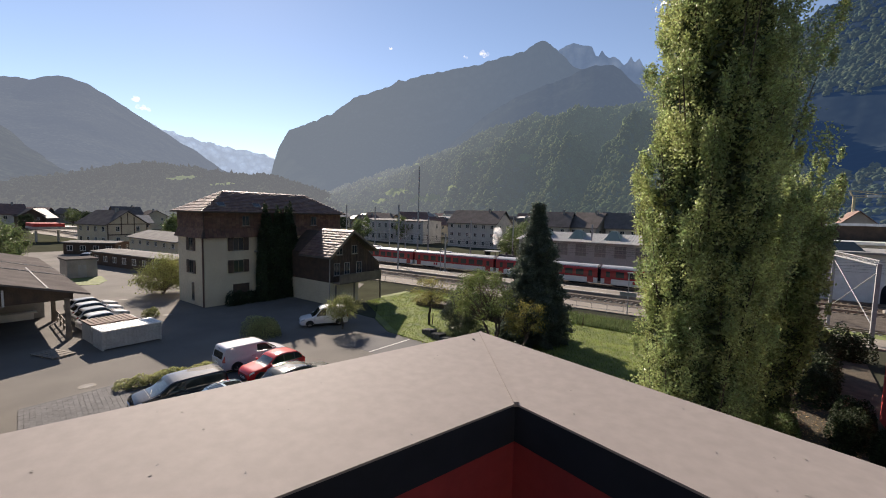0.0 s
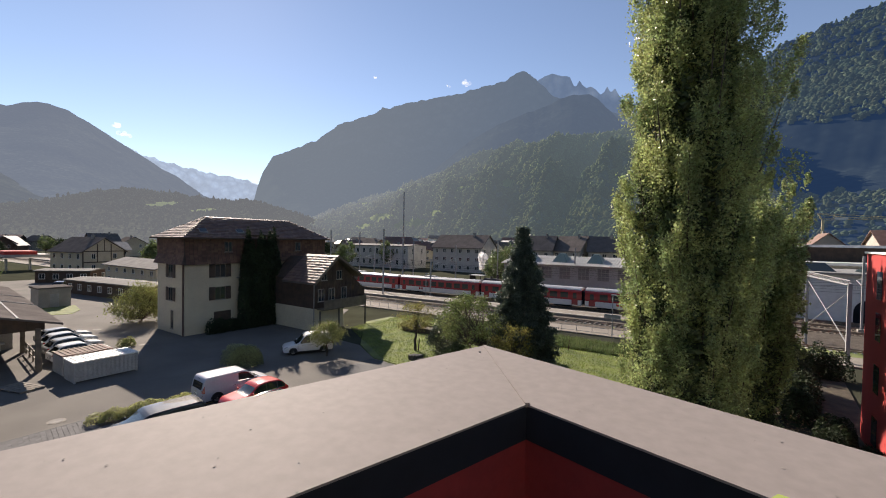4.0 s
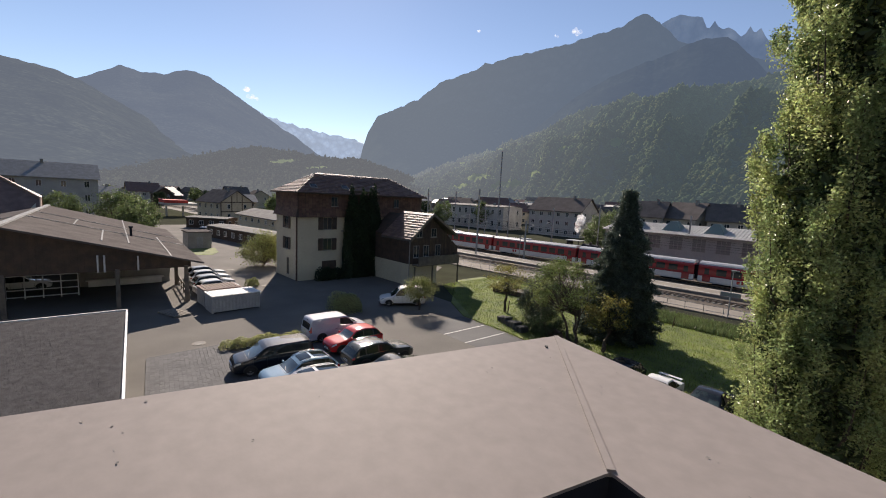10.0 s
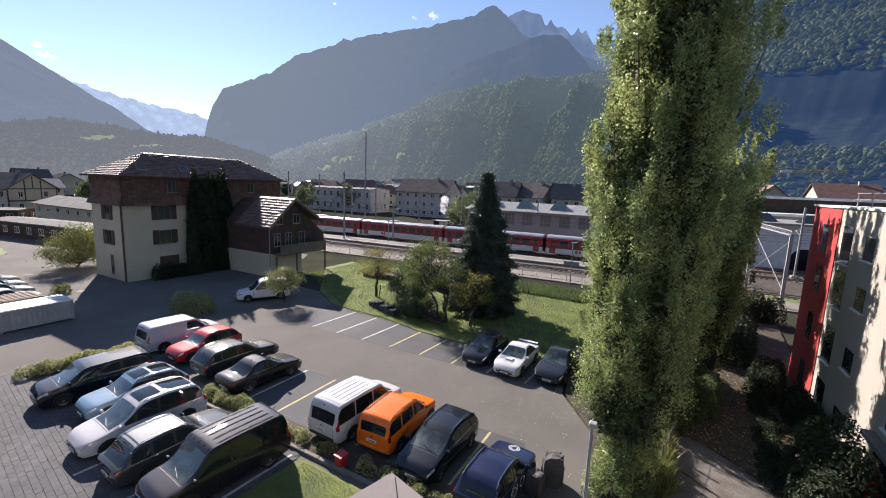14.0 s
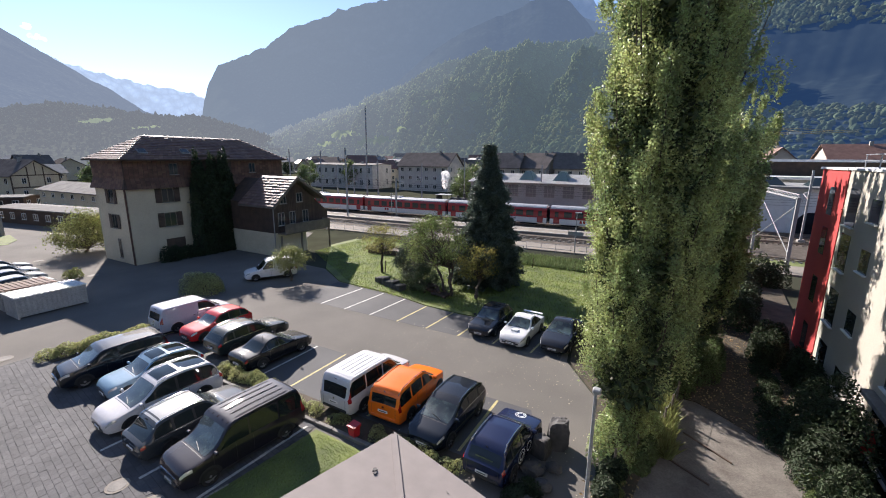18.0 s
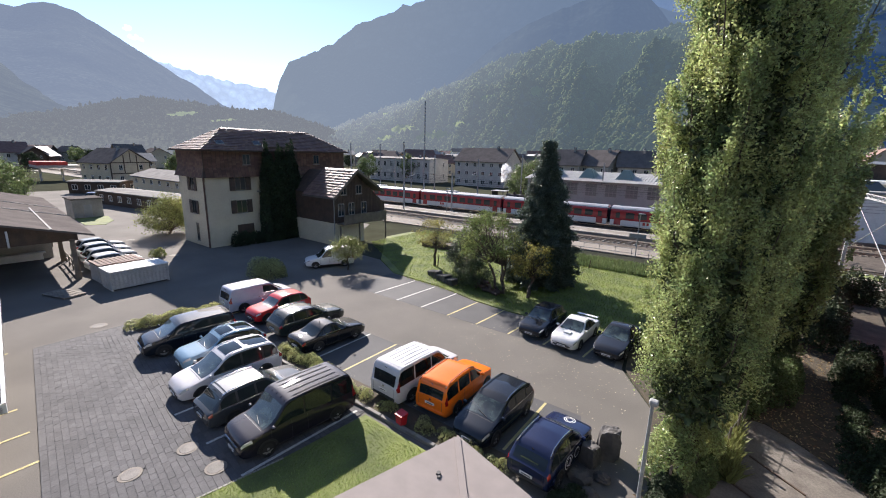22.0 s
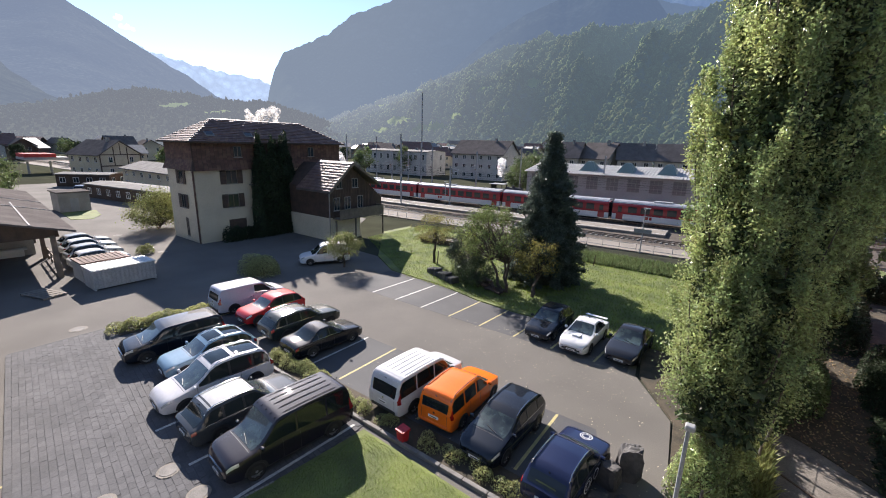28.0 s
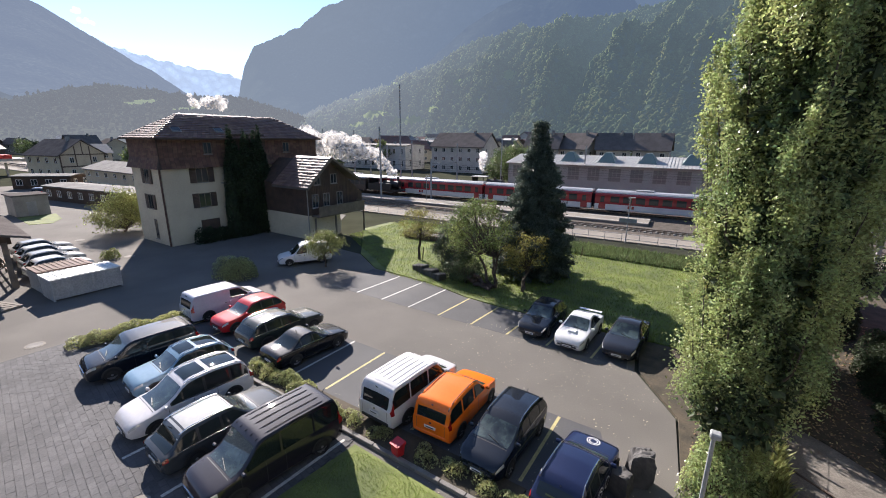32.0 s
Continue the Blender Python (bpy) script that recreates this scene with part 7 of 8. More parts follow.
vehicle("estate_car", "black-green estate car with pale roof reflections", -22.2, 15.2, 86, 4.75, 1.85, 1.56, P["greenblack"], "suv", lowkey=True, rails=M["chrome"])
vehicle("sedan_car", "black sedan car parked beside the hedge", -19.4, 14.7, 86, 4.45, 1.78, 1.41, P["black"], "sedan", lowkey=True)
vehicle("camper_van", "white camper van with a ribbed white roof", -12.2, 14.55, 88, 4.75, 1.88, 1.92, P["pearl"], "van", roof=P["white"], ribs=6)
vehicle("compact_van", "bright orange compact van with roof rails", -10.05, 14.85, 92, 4.3, 1.76, 1.72, P["orange"], "box", rails=M["plastic"], lowkey=True)
vehicle("hatchback_car", "black hatchback car with silver roof rails", -7.6, 14.2, -92, 4.15, 1.74, 1.5, P["midnight"], "mpv", rails=M["chrome"], lowkey=True)
vehicle("off_road_car", "navy blue off-road car with silver roof rails", -4.75, 13.6, 86, 3.95, 1.72, 1.6, P["navy"], "suv", rails=M["chrome"], decal=True)
# slanted stalls
vehicle("hatchback_car", "dark blue-black hatchback under the trees", -10.15, 24.95, -91, 4.2, 1.76, 1.48, P["midnight"], "estate", lowkey=True)
vehicle("sports_sedan", "white sports sedan with bonnet scoop and rear wing", -7.85, 24.65, -92, 4.25, 1.7, 1.40, P["white"], "sedan", lowkey=True, scoop=True, wing=True)
vehicle("sedan_car", "dark grey sedan car at the poplar", -5.4, 25.15, -92, 4.4, 1.75, 1.45, P["anthracite"], "sedan")
# by the old house
vehicle("delivery_van", "white delivery van in the shade of the old house", -33.2, 25.6, -120, 4.6, 1.82, 1.92, P["white"], "box", side_glass=False)
for i in range(4):
    vehicle("parked_car", "pale car parked beside the timber shelter", -47.4 - i * 2.9, 12.0 + i * 0.35, 92, 4.3, 1.76, 1.48, (P["white"], P["silver"], P["white"], P["silver"])[i], "estate", lowkey=True)
vehicle("parked_car", "dark car on the far access lane", -110, 26, 150, 4.4, 1.8, 1.6, P["grey"], "suv")
vehicle("parked_car", "white car under the shelter", -57.5, -6.5, 90, 4.4, 1.8, 1.6, P["white"], "suv")
vehicle("parked_car", "white car under the shelter", -57.5, -2.9, 90, 4.4, 1.8, 1.6, P["white"], "suv")

# ---------------------------------------------------------------- plants
def limb(bm, p, q, r0, r1, n=6, bend=0.0, steps=3, rng=random):
    """A tapered, slightly crooked limb."""
    p, q = Vector(p), Vector(q)
    pts = [p]
    for i in range(1, steps + 1):
        c = p.lerp(q, i / steps)
        if i < steps:
            c = c + Vector((rng.uniform(-1, 1), rng.uniform(-1, 1), rng.uniform(-0.4, 0.4))) * bend
        pts.append(c)
    for i in range(steps):
        cyl(bm, pts[i], pts[i + 1], r0 + (r1 - r0) * i / steps, r0 + (r1 - r0) * (i + 1) / steps, n, caps=False)
    return pts


def poplar(x, y, H=26.5, RR=3.0, nb=190, seed=3, label="tall columnar poplar with green and yellowing leaves", lv=0.047):
    rng = random.Random(seed)
    g = np.random.default_rng(seed)
    e = tagged(empty("poplar_tree", pose(x, y, 0)), label, "tree")
    tb = bmesh.new()
    limb(tb, (0, 0, -0.1), (0.2, 0.1, 6), 0.55, 0.40, 12, 0.05)
    limb(tb, (0.2, 0.1, 6), (0.3, 0.0, H - 2.5), 0.40, 0.06, 10, 0.15, 6)
    pts, bright = [], []
    tips = []
    for k in range(nb):
        z0 = 1.3 + (k / nb) ** 1.1 * (H - 5)
        ang = k * 2.39996 + rng.uniform(-0.3, 0.3)
        f = z0 / H
        R = RR * (0.62 + 0.75 * f) if f < 0.45 else RR * (0.96 - 0.55 * (f - 0.45) / 0.55)
        R *= rng.uniform(0.55, 1.08)
        rise = rng.uniform(3.6, 6.6)
        base = Vector((0.08 + 0.3 * f, 0.05, z0))
        mid = base + Vector((math.cos(ang) * R * 0.75, math.sin(ang) * R * 0.75, rise * 0.35))
        tip = base + Vector((math.cos(ang) * R, math.sin(ang) * R, rise))
        if k % 2 == 0:
            cyl(tb, base, mid, 0.06 * (1.2 - f), 0.03, 5, caps=False)
            cyl(tb, mid, mid.lerp(tip, 0.75), 0.03, 0.01, 5, caps=False)
        n = int(rng.uniform(1200, 1750) * (lv / 0.066) ** -1.25)
        t = g.uniform(0.1, 1.08, n)
        c = np.where(t[:, None] < 0.5, np.array(base) + (np.array(mid) - np.array(base)) * (t[:, None] / 0.5), np.array(mid) + (np.array(tip) - np.array(mid)) * ((t[:, None] - 0.5) / 0.5))
        sp = (0.17 * np.sin(np.clip(t, 0, 1) * math.pi * 0.85 + 0.25) + 0.05)[:, None]
        kk = g.normal(size=(9, 3)) * np.array([0.24, 0.24, 0.5])
        c = c + kk[np.clip((t * 8).astype(int), 0, 8)]
        pts.append(c + g.normal(size=(n, 3)) * sp * np.array([0.8, 0.8, 1.25]))
    part("trunk", tb, M["bark"], e)
    leaves("crown", np.concatenate(pts), lv, M["leaf_poplar"], e, 7, 0.95, 0.2)
    # large dark leaves added round the trunk to block light and deepen crown shade
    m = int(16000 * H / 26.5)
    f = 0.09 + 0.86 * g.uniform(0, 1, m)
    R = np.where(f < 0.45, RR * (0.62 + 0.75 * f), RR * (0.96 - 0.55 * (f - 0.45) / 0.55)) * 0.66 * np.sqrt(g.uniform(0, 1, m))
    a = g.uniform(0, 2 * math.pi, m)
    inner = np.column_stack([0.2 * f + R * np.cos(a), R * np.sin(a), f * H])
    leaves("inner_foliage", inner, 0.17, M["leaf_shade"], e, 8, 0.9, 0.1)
    return e


poplar(-0.85, 16.3, 26.5, 2.68)
poplar(1.7, 28.3, 12.6, 2.5, 105, 9, "young columnar poplar behind the tall one", 0.08)
poplar(1.4, 34.2, 12.4, 2.4, 95, 10, "young columnar poplar behind the tall one", 0.08)
# hidden behind the tall poplar, added to cast shade on bed and shrub
poplar(0.1, 22.9, 9.0, 1.6, 56, 11, "slender poplar added out of sight to shade the garden bed", 0.08)


def round_tree(name, label, x, y, h, r, trunk, mt, n=3500, size=0.07, seed=1, clumps=26, squash=0.8, stems=1, group="", lean=(0, 0), spread=1.0):
    """A small tree: crooked trunk, limbs and a crown of leaf clumps with gaps."""
    rng = random.Random(seed)
    g = np.random.default_rng(seed)
    e = tagged(empty(name, pose(x, y, 0.03)), label, "tree" if trunk > 0.3 else "shrub", group)
    tb = bmesh.new()
    cz = trunk + (h - trunk) * 0.5
    hub = []
    for s in range(stems):
        a = rng.uniform(0, 6.28)
        o = Vector((math.cos(a), math.sin(a), 0)) * (0.25 * (stems > 1))
        pts = limb(tb, o * 0.4, (o.x * 3 + lean[0] * 0.6 + rng.uniform(-0.2, 0.2), o.y * 3 + lean[1] * 0.6 + rng.uniform(-0.2, 0.2), max(trunk, 0.3)), 0.035 * h ** 0.9 / stems ** 0.4, 0.025 * h ** 0.9 / stems ** 0.4, 8, 0.08 * r, 4, rng)
        hub.append(pts[-1])
    cs = []
    for k in range(clumps):
        u, a = rng.uniform(-0.8, 1), rng.uniform(0, 6.28)
        rad = r * math.sqrt(max(0.05, 1 - u * u)) * rng.uniform(0.55, 1.0)
        c = Vector((lean[0] + math.cos(a) * rad, lean[1] + math.sin(a) * rad, cz + u * (h - trunk) * 0.45))
        hb = hub[k % len(hub)]
        cyl(tb, hb, c, 0.012 * h ** 0.8, 0.006, 5, caps=False)
        m = n // clumps
        cs.append(np.array(c) + g.normal(size=(m, 3)) * np.array([1, 1, squash]) * r * rng.uniform(0.16, 0.26) * spread)
    part("trunk", tb, M["bark"], e)
    leaves("crown", np.concatenate(cs), size, mt, e, seed, 0.8, 0.3)
    return e


def bush(name, label, x0, y0, x1, y1, w, h, mt, n, size=0.06, seed=1, group="shrubs"):
    """A low leafy shrub or hedge along a line, with twigs inside."""
    g = np.random.default_rng(seed)
    rng = random.Random(seed)
    e = tagged(empty(name, pose(x0, y0, 0.05)), label, "hedge" if "hedge" in name else "shrub", group)
    d = np.array([x1 - x0, y1 - y0, 0.0])
    L = np.linalg.norm(d)
    side = np.array([-d[1], d[0], 0]) / max(L, 0.01)
    k = max(3, int(L / 0.45))
    tb = bmesh.new()
    cs = []
    for i in range(k):
        c = d * ((i + 0.5 + rng.uniform(-0.3, 0.3)) / k) + side * rng.uniform(-0.25, 0.25) * w
        hh = h * rng.uniform(0.7, 1.05)
        for s in range(3):
            limb(tb, c * 1.0, c + np.array([rng.uniform(-0.3, 0.3) * w, rng.uniform(-0.3, 0.3) * w, hh * 0.8]), 0.018, 0.006, 4, 0.05, 2, rng)
        m = n // k
        q = g.normal(size=(m, 3))
        q /= np.linalg.norm(q, axis=1)[:, None]
        q *= g.uniform(0.55, 1.02, (m, 1)) ** 0.5
        q[:, 2] = np.abs(q[:, 2])
        cs.append(c + q * np.array([max(w * 0.55, L / k * 0.7), max(w * 0.55, L / k * 0.5), hh]))
    part("branchwork", tb, M["bark"], e)
    leaves("foliage", np.concatenate(cs), size, mt, e, seed, 0.8, 0.4)
    return e


def spruce(x, y, H=12.7):
    rng = random.Random(5)
    g = np.random.default_rng(5)
    e = tagged(empty("spruce_tree", pose(x, y, 0)), "dense dark green spruce on the lawn", "tree")
    tb = bmesh.new()
    cyl(tb, (0, 0, 0), (0, 0, H - 0.5), 0.22, 0.03, 8)
    cs = []
    z = 0.5
    while z < H - 0.3:
        f = 1 - z / H
        rr = interp(((0.0, 2.6), (1.4, 3.3), (3.0, 3.2), (4.9, 2.85), (8.5, 1.65), (10.4, 0.85), (11.6, 0.42), (12.4, 0.22), (12.7, 0.08)), z) * rng.uniform(0.82, 1.08)
        nb = max(5, int(6 + 9 * f))
        for k in range(nb):
            a = 2 * math.pi * k / nb + rng.uniform(-0.25, 0.25)
            r2 = rr * rng.uniform(0.75, 1.08)
            tip = Vector((math.cos(a) * r2, math.sin(a) * r2, max(0.25, z - 0.22 * r2 + rng.uniform(-0.15, 0.15))))
            cyl(tb, (0, 0, z), tip, 0.035, 0.01, 4, caps=False)
            n = int(110 + 300 * f)
            t = g.uniform(0.02, 1.0, n) ** 0.6 * 1.03
            c = np.array((0, 0, z)) + t[:, None] * (np.array(tip) - np.array((0, 0, z)))
            w = (0.14 + 0.30 * np.sin(np.clip(t, 0, 1) * 2.6))[:, None]
            cs.append(c + g.normal(size=(n, 3)) * np.array([0.55, 0.55, 0.35]) * w * 0.9)
        z += 0.34 + 0.1 * f
    part("trunk", tb, M["bark"], e)
    leaves("foliage", np.concatenate(cs), 0.15, M["needle"], e, 6, 0.5, -0.3)
    return e


spruce(-14.6, 34.3)
round_tree("fruit_tree", "slender young fruit tree on the lawn", -25.0, 32.2, 4.7, 2.3, 2.1, M["leaf_autumn"], 2700, 0.075, 11, 36, spread=0.62)
round_tree("fruit_tree", "spreading multi-stemmed fruit tree on the lawn", -15.6, 29.2, 6.6, 2.75, 2.2, M["leaf_fruit"], 7500, 0.085, 12, 70, 0.8, 3, lean=(-1.7, 0.6), spread=0.58)
round_tree("fruit_tree", "low gnarled fruit tree beside the stalls", -13.5, 29.5, 4.4, 2.0, 1.5, M["leaf_autumn"], 2900, 0.08, 13, 36, 0.7, 2, lean=(0.1, 0.3), spread=0.6)
round_tree("pine_shrub", "grey-green bushy pine on the lawn", -20.6, 31.4, 4.3, 1.8, 0.3, M["pine_needle"], 11000, 0.065, 14, 80, spread=0.7)
round_tree("juniper_shrub", "dark spreading juniper under the fruit tree", -18.6, 29.6, 1.9, 1.6, 0.1, M["leaf_shade"], 7000, 0.06, 36, 44)
round_tree("ball_tree", "small round-crowned tree by the delivery van", -30.4, 25.6, 3.1, 1.5, 1.1, M["leaf_olive"], 3600, 0.07, 15, 34)
bush("round_bush", "large rounded evergreen bush in the house's shade", -35.2, 19.3, -33.6, 20.2, 2.4, 2.1, M["leaf_pale"], 6200, 0.07, 16)
round_tree("lilac_tree", "bushy pale green tree beside the old house", -61.0, 21.6, 4.6, 2.7, 0.02, M["leaf_olive"], 9500, 0.11, 17, 70)
bush("round_bush", "small clipped bush at the lane's corner", -49.3, 15.9, -48.5, 16.4, 1.1, 1.0, M["leaf_olive"], 900, 0.08, 94)
bush("corner_hedge", "low loose yellow-green hedge at the yard's corner", -30.1, 7.9, -29.0, 13.2, 1.05, 0.7, M["leaf_pale"], 7000, 0.055, 18)
bush("middle_hedge", "low yellow-green hedge between the parked cars", -20.4, 12.1, -15.7, 12.05, 0.85, 0.62, M["leaf_pale"], 5200, 0.05, 19)
for i, bx in enumerate((-14.6, -13.6, -12.2, -10.0, -8.9, -7.6, -6.6)):
    bush("bed_shrub", "small rounded shrub in the kerbside bed", bx, 11.95, bx + 0.75, 11.9, 0.62, 0.45, M["leaf_pale"], 620, 0.045, 20 + i)
bush("bed_shrub", "spreading shrub below the terrace", -5.6, 10.6, -4.2, 9.6, 0.9, 0.8, M["leaf_green"], 2200, 0.05, 31)
bush("foundation_shrubs", "dark low shrubs along the old house wall", -47.9, 23.6, -47.6, 31.2, 1.3, 1.7, M["leaf_dark"], 9000, 0.1, 95)
bush("ivy_column", "dark ivy thicket climbing the old house", -48.0, 27.6, -48.0, 32.9, 1.3, 11.9, M["leaf_dark"], 34000, 0.16, 32)
bush("hedge_tall", "tall clipped dark hedge at the railway", 2.6, 46.0, 9.0, 46.8, 1.6, 3.0, M["leaf_dark"], 9000, 0.11, 33)
bush("hedge_tall", "tall clipped dark hedge beside the red block", 4.6, 33.0, 5.6, 42.0, 1.8, 2.6, M["leaf_dark"], 9000, 0.11, 34)
round_tree("garden_tree", "loose autumn-tinged garden tree", 2.6, 41.5, 6.3, 2.2, 1.2, M["leaf_olive"], 6500, 0.085, 35, 40)
# shrub at (-0.7, 18.6) added, (0.1, 21.5) raised, to shade the path
for i, (bx, by, ex, ey, w, h, mt) in enumerate(((5.75, 17.4, 6.1, 21.4, 1.7, 3.1, "leaf_dark"), (5.9, 14.6, 6.1, 16.6, 1.4, 1.9, "leaf_dark"), (6.4, 24.5, 6.6, 27.5, 1.2, 1.7, "leaf_dark"), (1.9, 23.6, 2.6, 27.5, 1.3, 2.0, "leaf_green"), (0.1, 21.5, 1.3, 24.5, 1.7, 3.7, "leaf_green"), (-0.7, 18.6, -0.1, 20.6, 1.0, 1.3, "leaf_green"), (5.3, 27.8, 5.9, 31.0, 1.3, 1.8, "leaf_dark"), (0.6, 25.5, 1.6, 30.5, 1.6, 2.2, "leaf_dark"), (-1.2, 12.8, -0.8, 15.0, 0.8, 0.9, "leaf_dark"), (-0.2, 15.2, 0.1, 16.6, 0.7, 1.0, "leaf_green"))):
    bush("garden_shrub", "leafy shrub beside the garden path", bx, by, ex, ey, w, h, M[mt], int(4200 * h), 0.075, 40 + i)
for i in range(26):
    rr = random.Random(100 + i)
    a, dd = rr.uniform(-88, -8), rr.uniform(120, 330)
    tx, ty = dd * math.sin(radians(a)), dd * math.cos(radians(a))
    if ty < 88 and tx > -80:
        ty += 75
    hh = rr.uniform(5, 10)
    round_tree("valley_tree", "broad leafy tree among the village houses", tx, ty, hh, hh * 0.36, hh * 0.2, M["leaf_green" if i % 3 else "leaf_dark"], 1500, 0.34, 200 + i, 24, group="village trees")
for i, (tx, ty, hh) in enumerate(((-108, 13.4, 7.5), (-114, 10, 9), (-101, 11, 6.5), (-120, 1, 8), (-42, 92, 9.5), (-47, 95, 8), (-128, 14, 8))):
    round_tree("village_tree", "full-crowned green tree near the station road", tx, ty, hh, hh * 0.42, hh * 0.15, M["leaf_green"], 4000, 0.22, 260 + i, 36, group="village trees")


def grass_field(name, label, poly_fn, x0, x1, y0, y1, n, h, z, seed, mt=None):
    g = np.random.default_rng(seed)
    x, y = g.uniform(x0, x1, n), g.uniform(y0, y1, n)
    keep = np.array([poly_fn(a, b) for a, b in zip(x, y)])
    x, y = x[keep], y[keep]
    m = len(x)
    a = g.uniform(0, 6.28, m)
    hh = h * g.uniform(0.5, 1.3, m)
    lx, ly = g.normal(size=m) * h * 0.35, g.normal(size=m) * h * 0.35
    w = h * 0.16
    v = np.stack([np.column_stack([x - np.cos(a) * w, y - np.sin(a) * w, np.full(m, z)]), np.column_stack([x + np.cos(a) * w, y + np.sin(a) * w, np.full(m, z)]), np.column_stack([x + lx, y + ly, z + hh])], 1).reshape(-1, 3)
    f = np.arange(m * 3).reshape(-1, 3)
    return tagged(raw_mesh(name, v, f, mt or M["blade"]), label, "grass", kind="stuff")


grass_field("grass", "short green lawn grass", lambda a, b: a > -13.58 + 0.19 * (b - 2.0) and b < 10.9 - (a + 12.6) * 0.03 and (b < 10.6 - (a + 6.2) * 1.6 if a > -6.2 else True), -13.6, -4.0, 2.0, 11.0, 46000, 0.06, 0.085, 61)
grass_field("grass", "lawn grass beside the railway", lambda a, b: b > 26.4 and b > 27.1 - (a + 24.1) * 0.62 if a < -24.1 else b > 26.4 - (a + 13.2) * 0.08, -38, 1, 26.2, 47, 85000, 0.13, 0.055, 62)
grass_field("tall_grass", "yellowing tall grass at the path's edge", lambda a, b: True, 0.0, 0.85, 16.4, 20.4, 3500, 0.6, 0.06, 63, M["leaf_olive"])
grass_field("tall_grass", "rough grass along the railway bank", lambda a, b: True, -30, 0, 42.5, 47.2, 16000, 0.4, 0.05, 64, M["leaf_green"])

bush("basal_shoots", "leafy shoots round the poplar's foot", -1.5, 15.4, -0.1, 17.2, 1.7, 2.3, M["leaf_poplar"], 12000, 0.06, 90)
bush("ground_cover", "dry grass and weeds along the strip", -0.8, 6.5, -0.75, 14.4, 0.6, 0.22, M["leaf_olive"], 7500, 0.04, 91)
bush("ground_cover", "rank weeds at the path's edge", 4.9, 12.0, 5.4, 18.0, 0.9, 0.6, M["leaf_green"], 5000, 0.05, 92)
bush("ground_cover", "low ivy carpet beside the path", 4.6, 19.0, 5.2, 29.0, 0.9, 0.35, M["leaf_dark"], 7000, 0.06, 93)

# fallen leaves on the asphalt and the path
g = np.random.default_rng(70)
fl = np.column_stack([g.uniform(-14, -2.6, 700) + g.normal(size=700) * 1.5, 23.5 - 13 * g.uniform(0, 1, 700) ** 1.4, np.full(700, 0.02)])
fl = fl[(fl[:, 0] < -1.4)]
tagged(leaves("fallen_leaves", fl, 0.027, mat("dry_leaf", (0.62, 0.56, 0.42), 0.8, second=(0.5, 0.42, 0.28), island=0.2), None, 71, 0.9, 9.0, 0.03), "scattered dry leaves on the asphalt", "leaves", kind="stuff")
fl = np.column_stack([g.uniform(-1.8, 7, 9000), g.uniform(12, 36, 9000), np.full(9000, 0.085)])
fl = fl[(fl[:, 0] > np.interp(fl[:, 1], (12, 16.6, 17.7, 19.6, 21.2, 22), (4.95, 5.4, 5.1, 4.0, 2.1, 0.5))) | (fl[:, 0] < -0.3 + 0.09 * (fl[:, 1] - 12))]
tagged(leaves("leaf_litter", fl, 0.06, mat("leaf_litter", (0.38, 0.26, 0.14), 0.85, second=(0.17, 0.11, 0.055), island=0.6), None, 72, 0.8, 3.0), "brown leaf litter under the shrubs", "leaves", kind="stuff")

# ---------------------------------------------------------------- small things in the car park
def street_lamp(x, y, h=4.45):
    e = tagged(empty("street_lamp", pose(x, y, 0.0)), "slim grey street lamp with a flat square head", "lamp post")
    part("pole", cyl(bmesh.new(), (0, 0, 0), (0, 0, h - 0.15), 0.065, 0.05, 10), M["grey_paint"], e)
    part("collar", cyl(bmesh.new(), (0, 0, 0), (0, 0, 0.5), 0.085, 0.085, 10), M["grey_paint"], e)
    part("head", box(bmesh.new(), -0.09, 0.15, -0.12, 0.12, h - 0.14, h, 0.03), M["grey_paint"], e)
    part("lens", box(bmesh.new(), -0.07, 0.12, -0.09, 0.09, h - 0.155, h - 0.141), M["lamp_clear"], e)
    return e


street_lamp(-1.52, 12.4)

rb = tagged(empty("grit_box", pose(-10.55, 11.5, 0.08, 0, 0, -8)), "small red grit box on the kerb", "grit box")
bm = bmesh.new()
loft(bm, [[(-0.16, -0.15, 0), (0.16, -0.15, 0), (0.16, 0.15, 0), (-0.16, 0.15, 0)], [(-0.19, -0.17, 0.44), (0.19, -0.17, 0.44), (0.19, 0.17, 0.44), (-0.19, 0.17, 0.44)]])
part("bin", bm, M["red_plastic"], rb)
bm = bmesh.new()
loft(bm, [[(-0.22, -0.2, 0.44), (0.22, -0.2, 0.44), (0.22, 0.2, 0.44), (-0.22, 0.2, 0.44)], [(-0.22, -0.2, 0.49), (0.22, -0.2, 0.49), (0.22, 0.2, 0.55), (-0.22, 0.2, 0.55)]])
part("lid", bm, M["red_plastic"], rb)


def boulder(name, label, x, y, sx, sy, sz, seed, upright=False):
    bm = bmesh.new()
    bmesh.ops.create_icosphere(bm, subdivisions=3, radius=1.0)
    for v in bm.verts:
        n = noise.fractal(v.co * 1.3 + Vector((seed, 0, 0)), 1.0, 2.0, 4)
        v.co *= 1 + n * 0.28
        v.co = Vector((round(v.co.x * 2.2) / 2.2 * 0.35 + v.co.x * 0.65, round(v.co.y * 2.2) / 2.2 * 0.35 + v.co.y * 0.65, v.co.z))
        v.co = Vector((v.co.x * sx, v.co.y * sy, max(-0.1, v.co.z * sz + sz * 0.75)))
    ob = part(name, bm, M["stone"])
    ob.matrix_basis = pose(x, y, 0)
    return tagged(ob, label, "rock", "rocks")


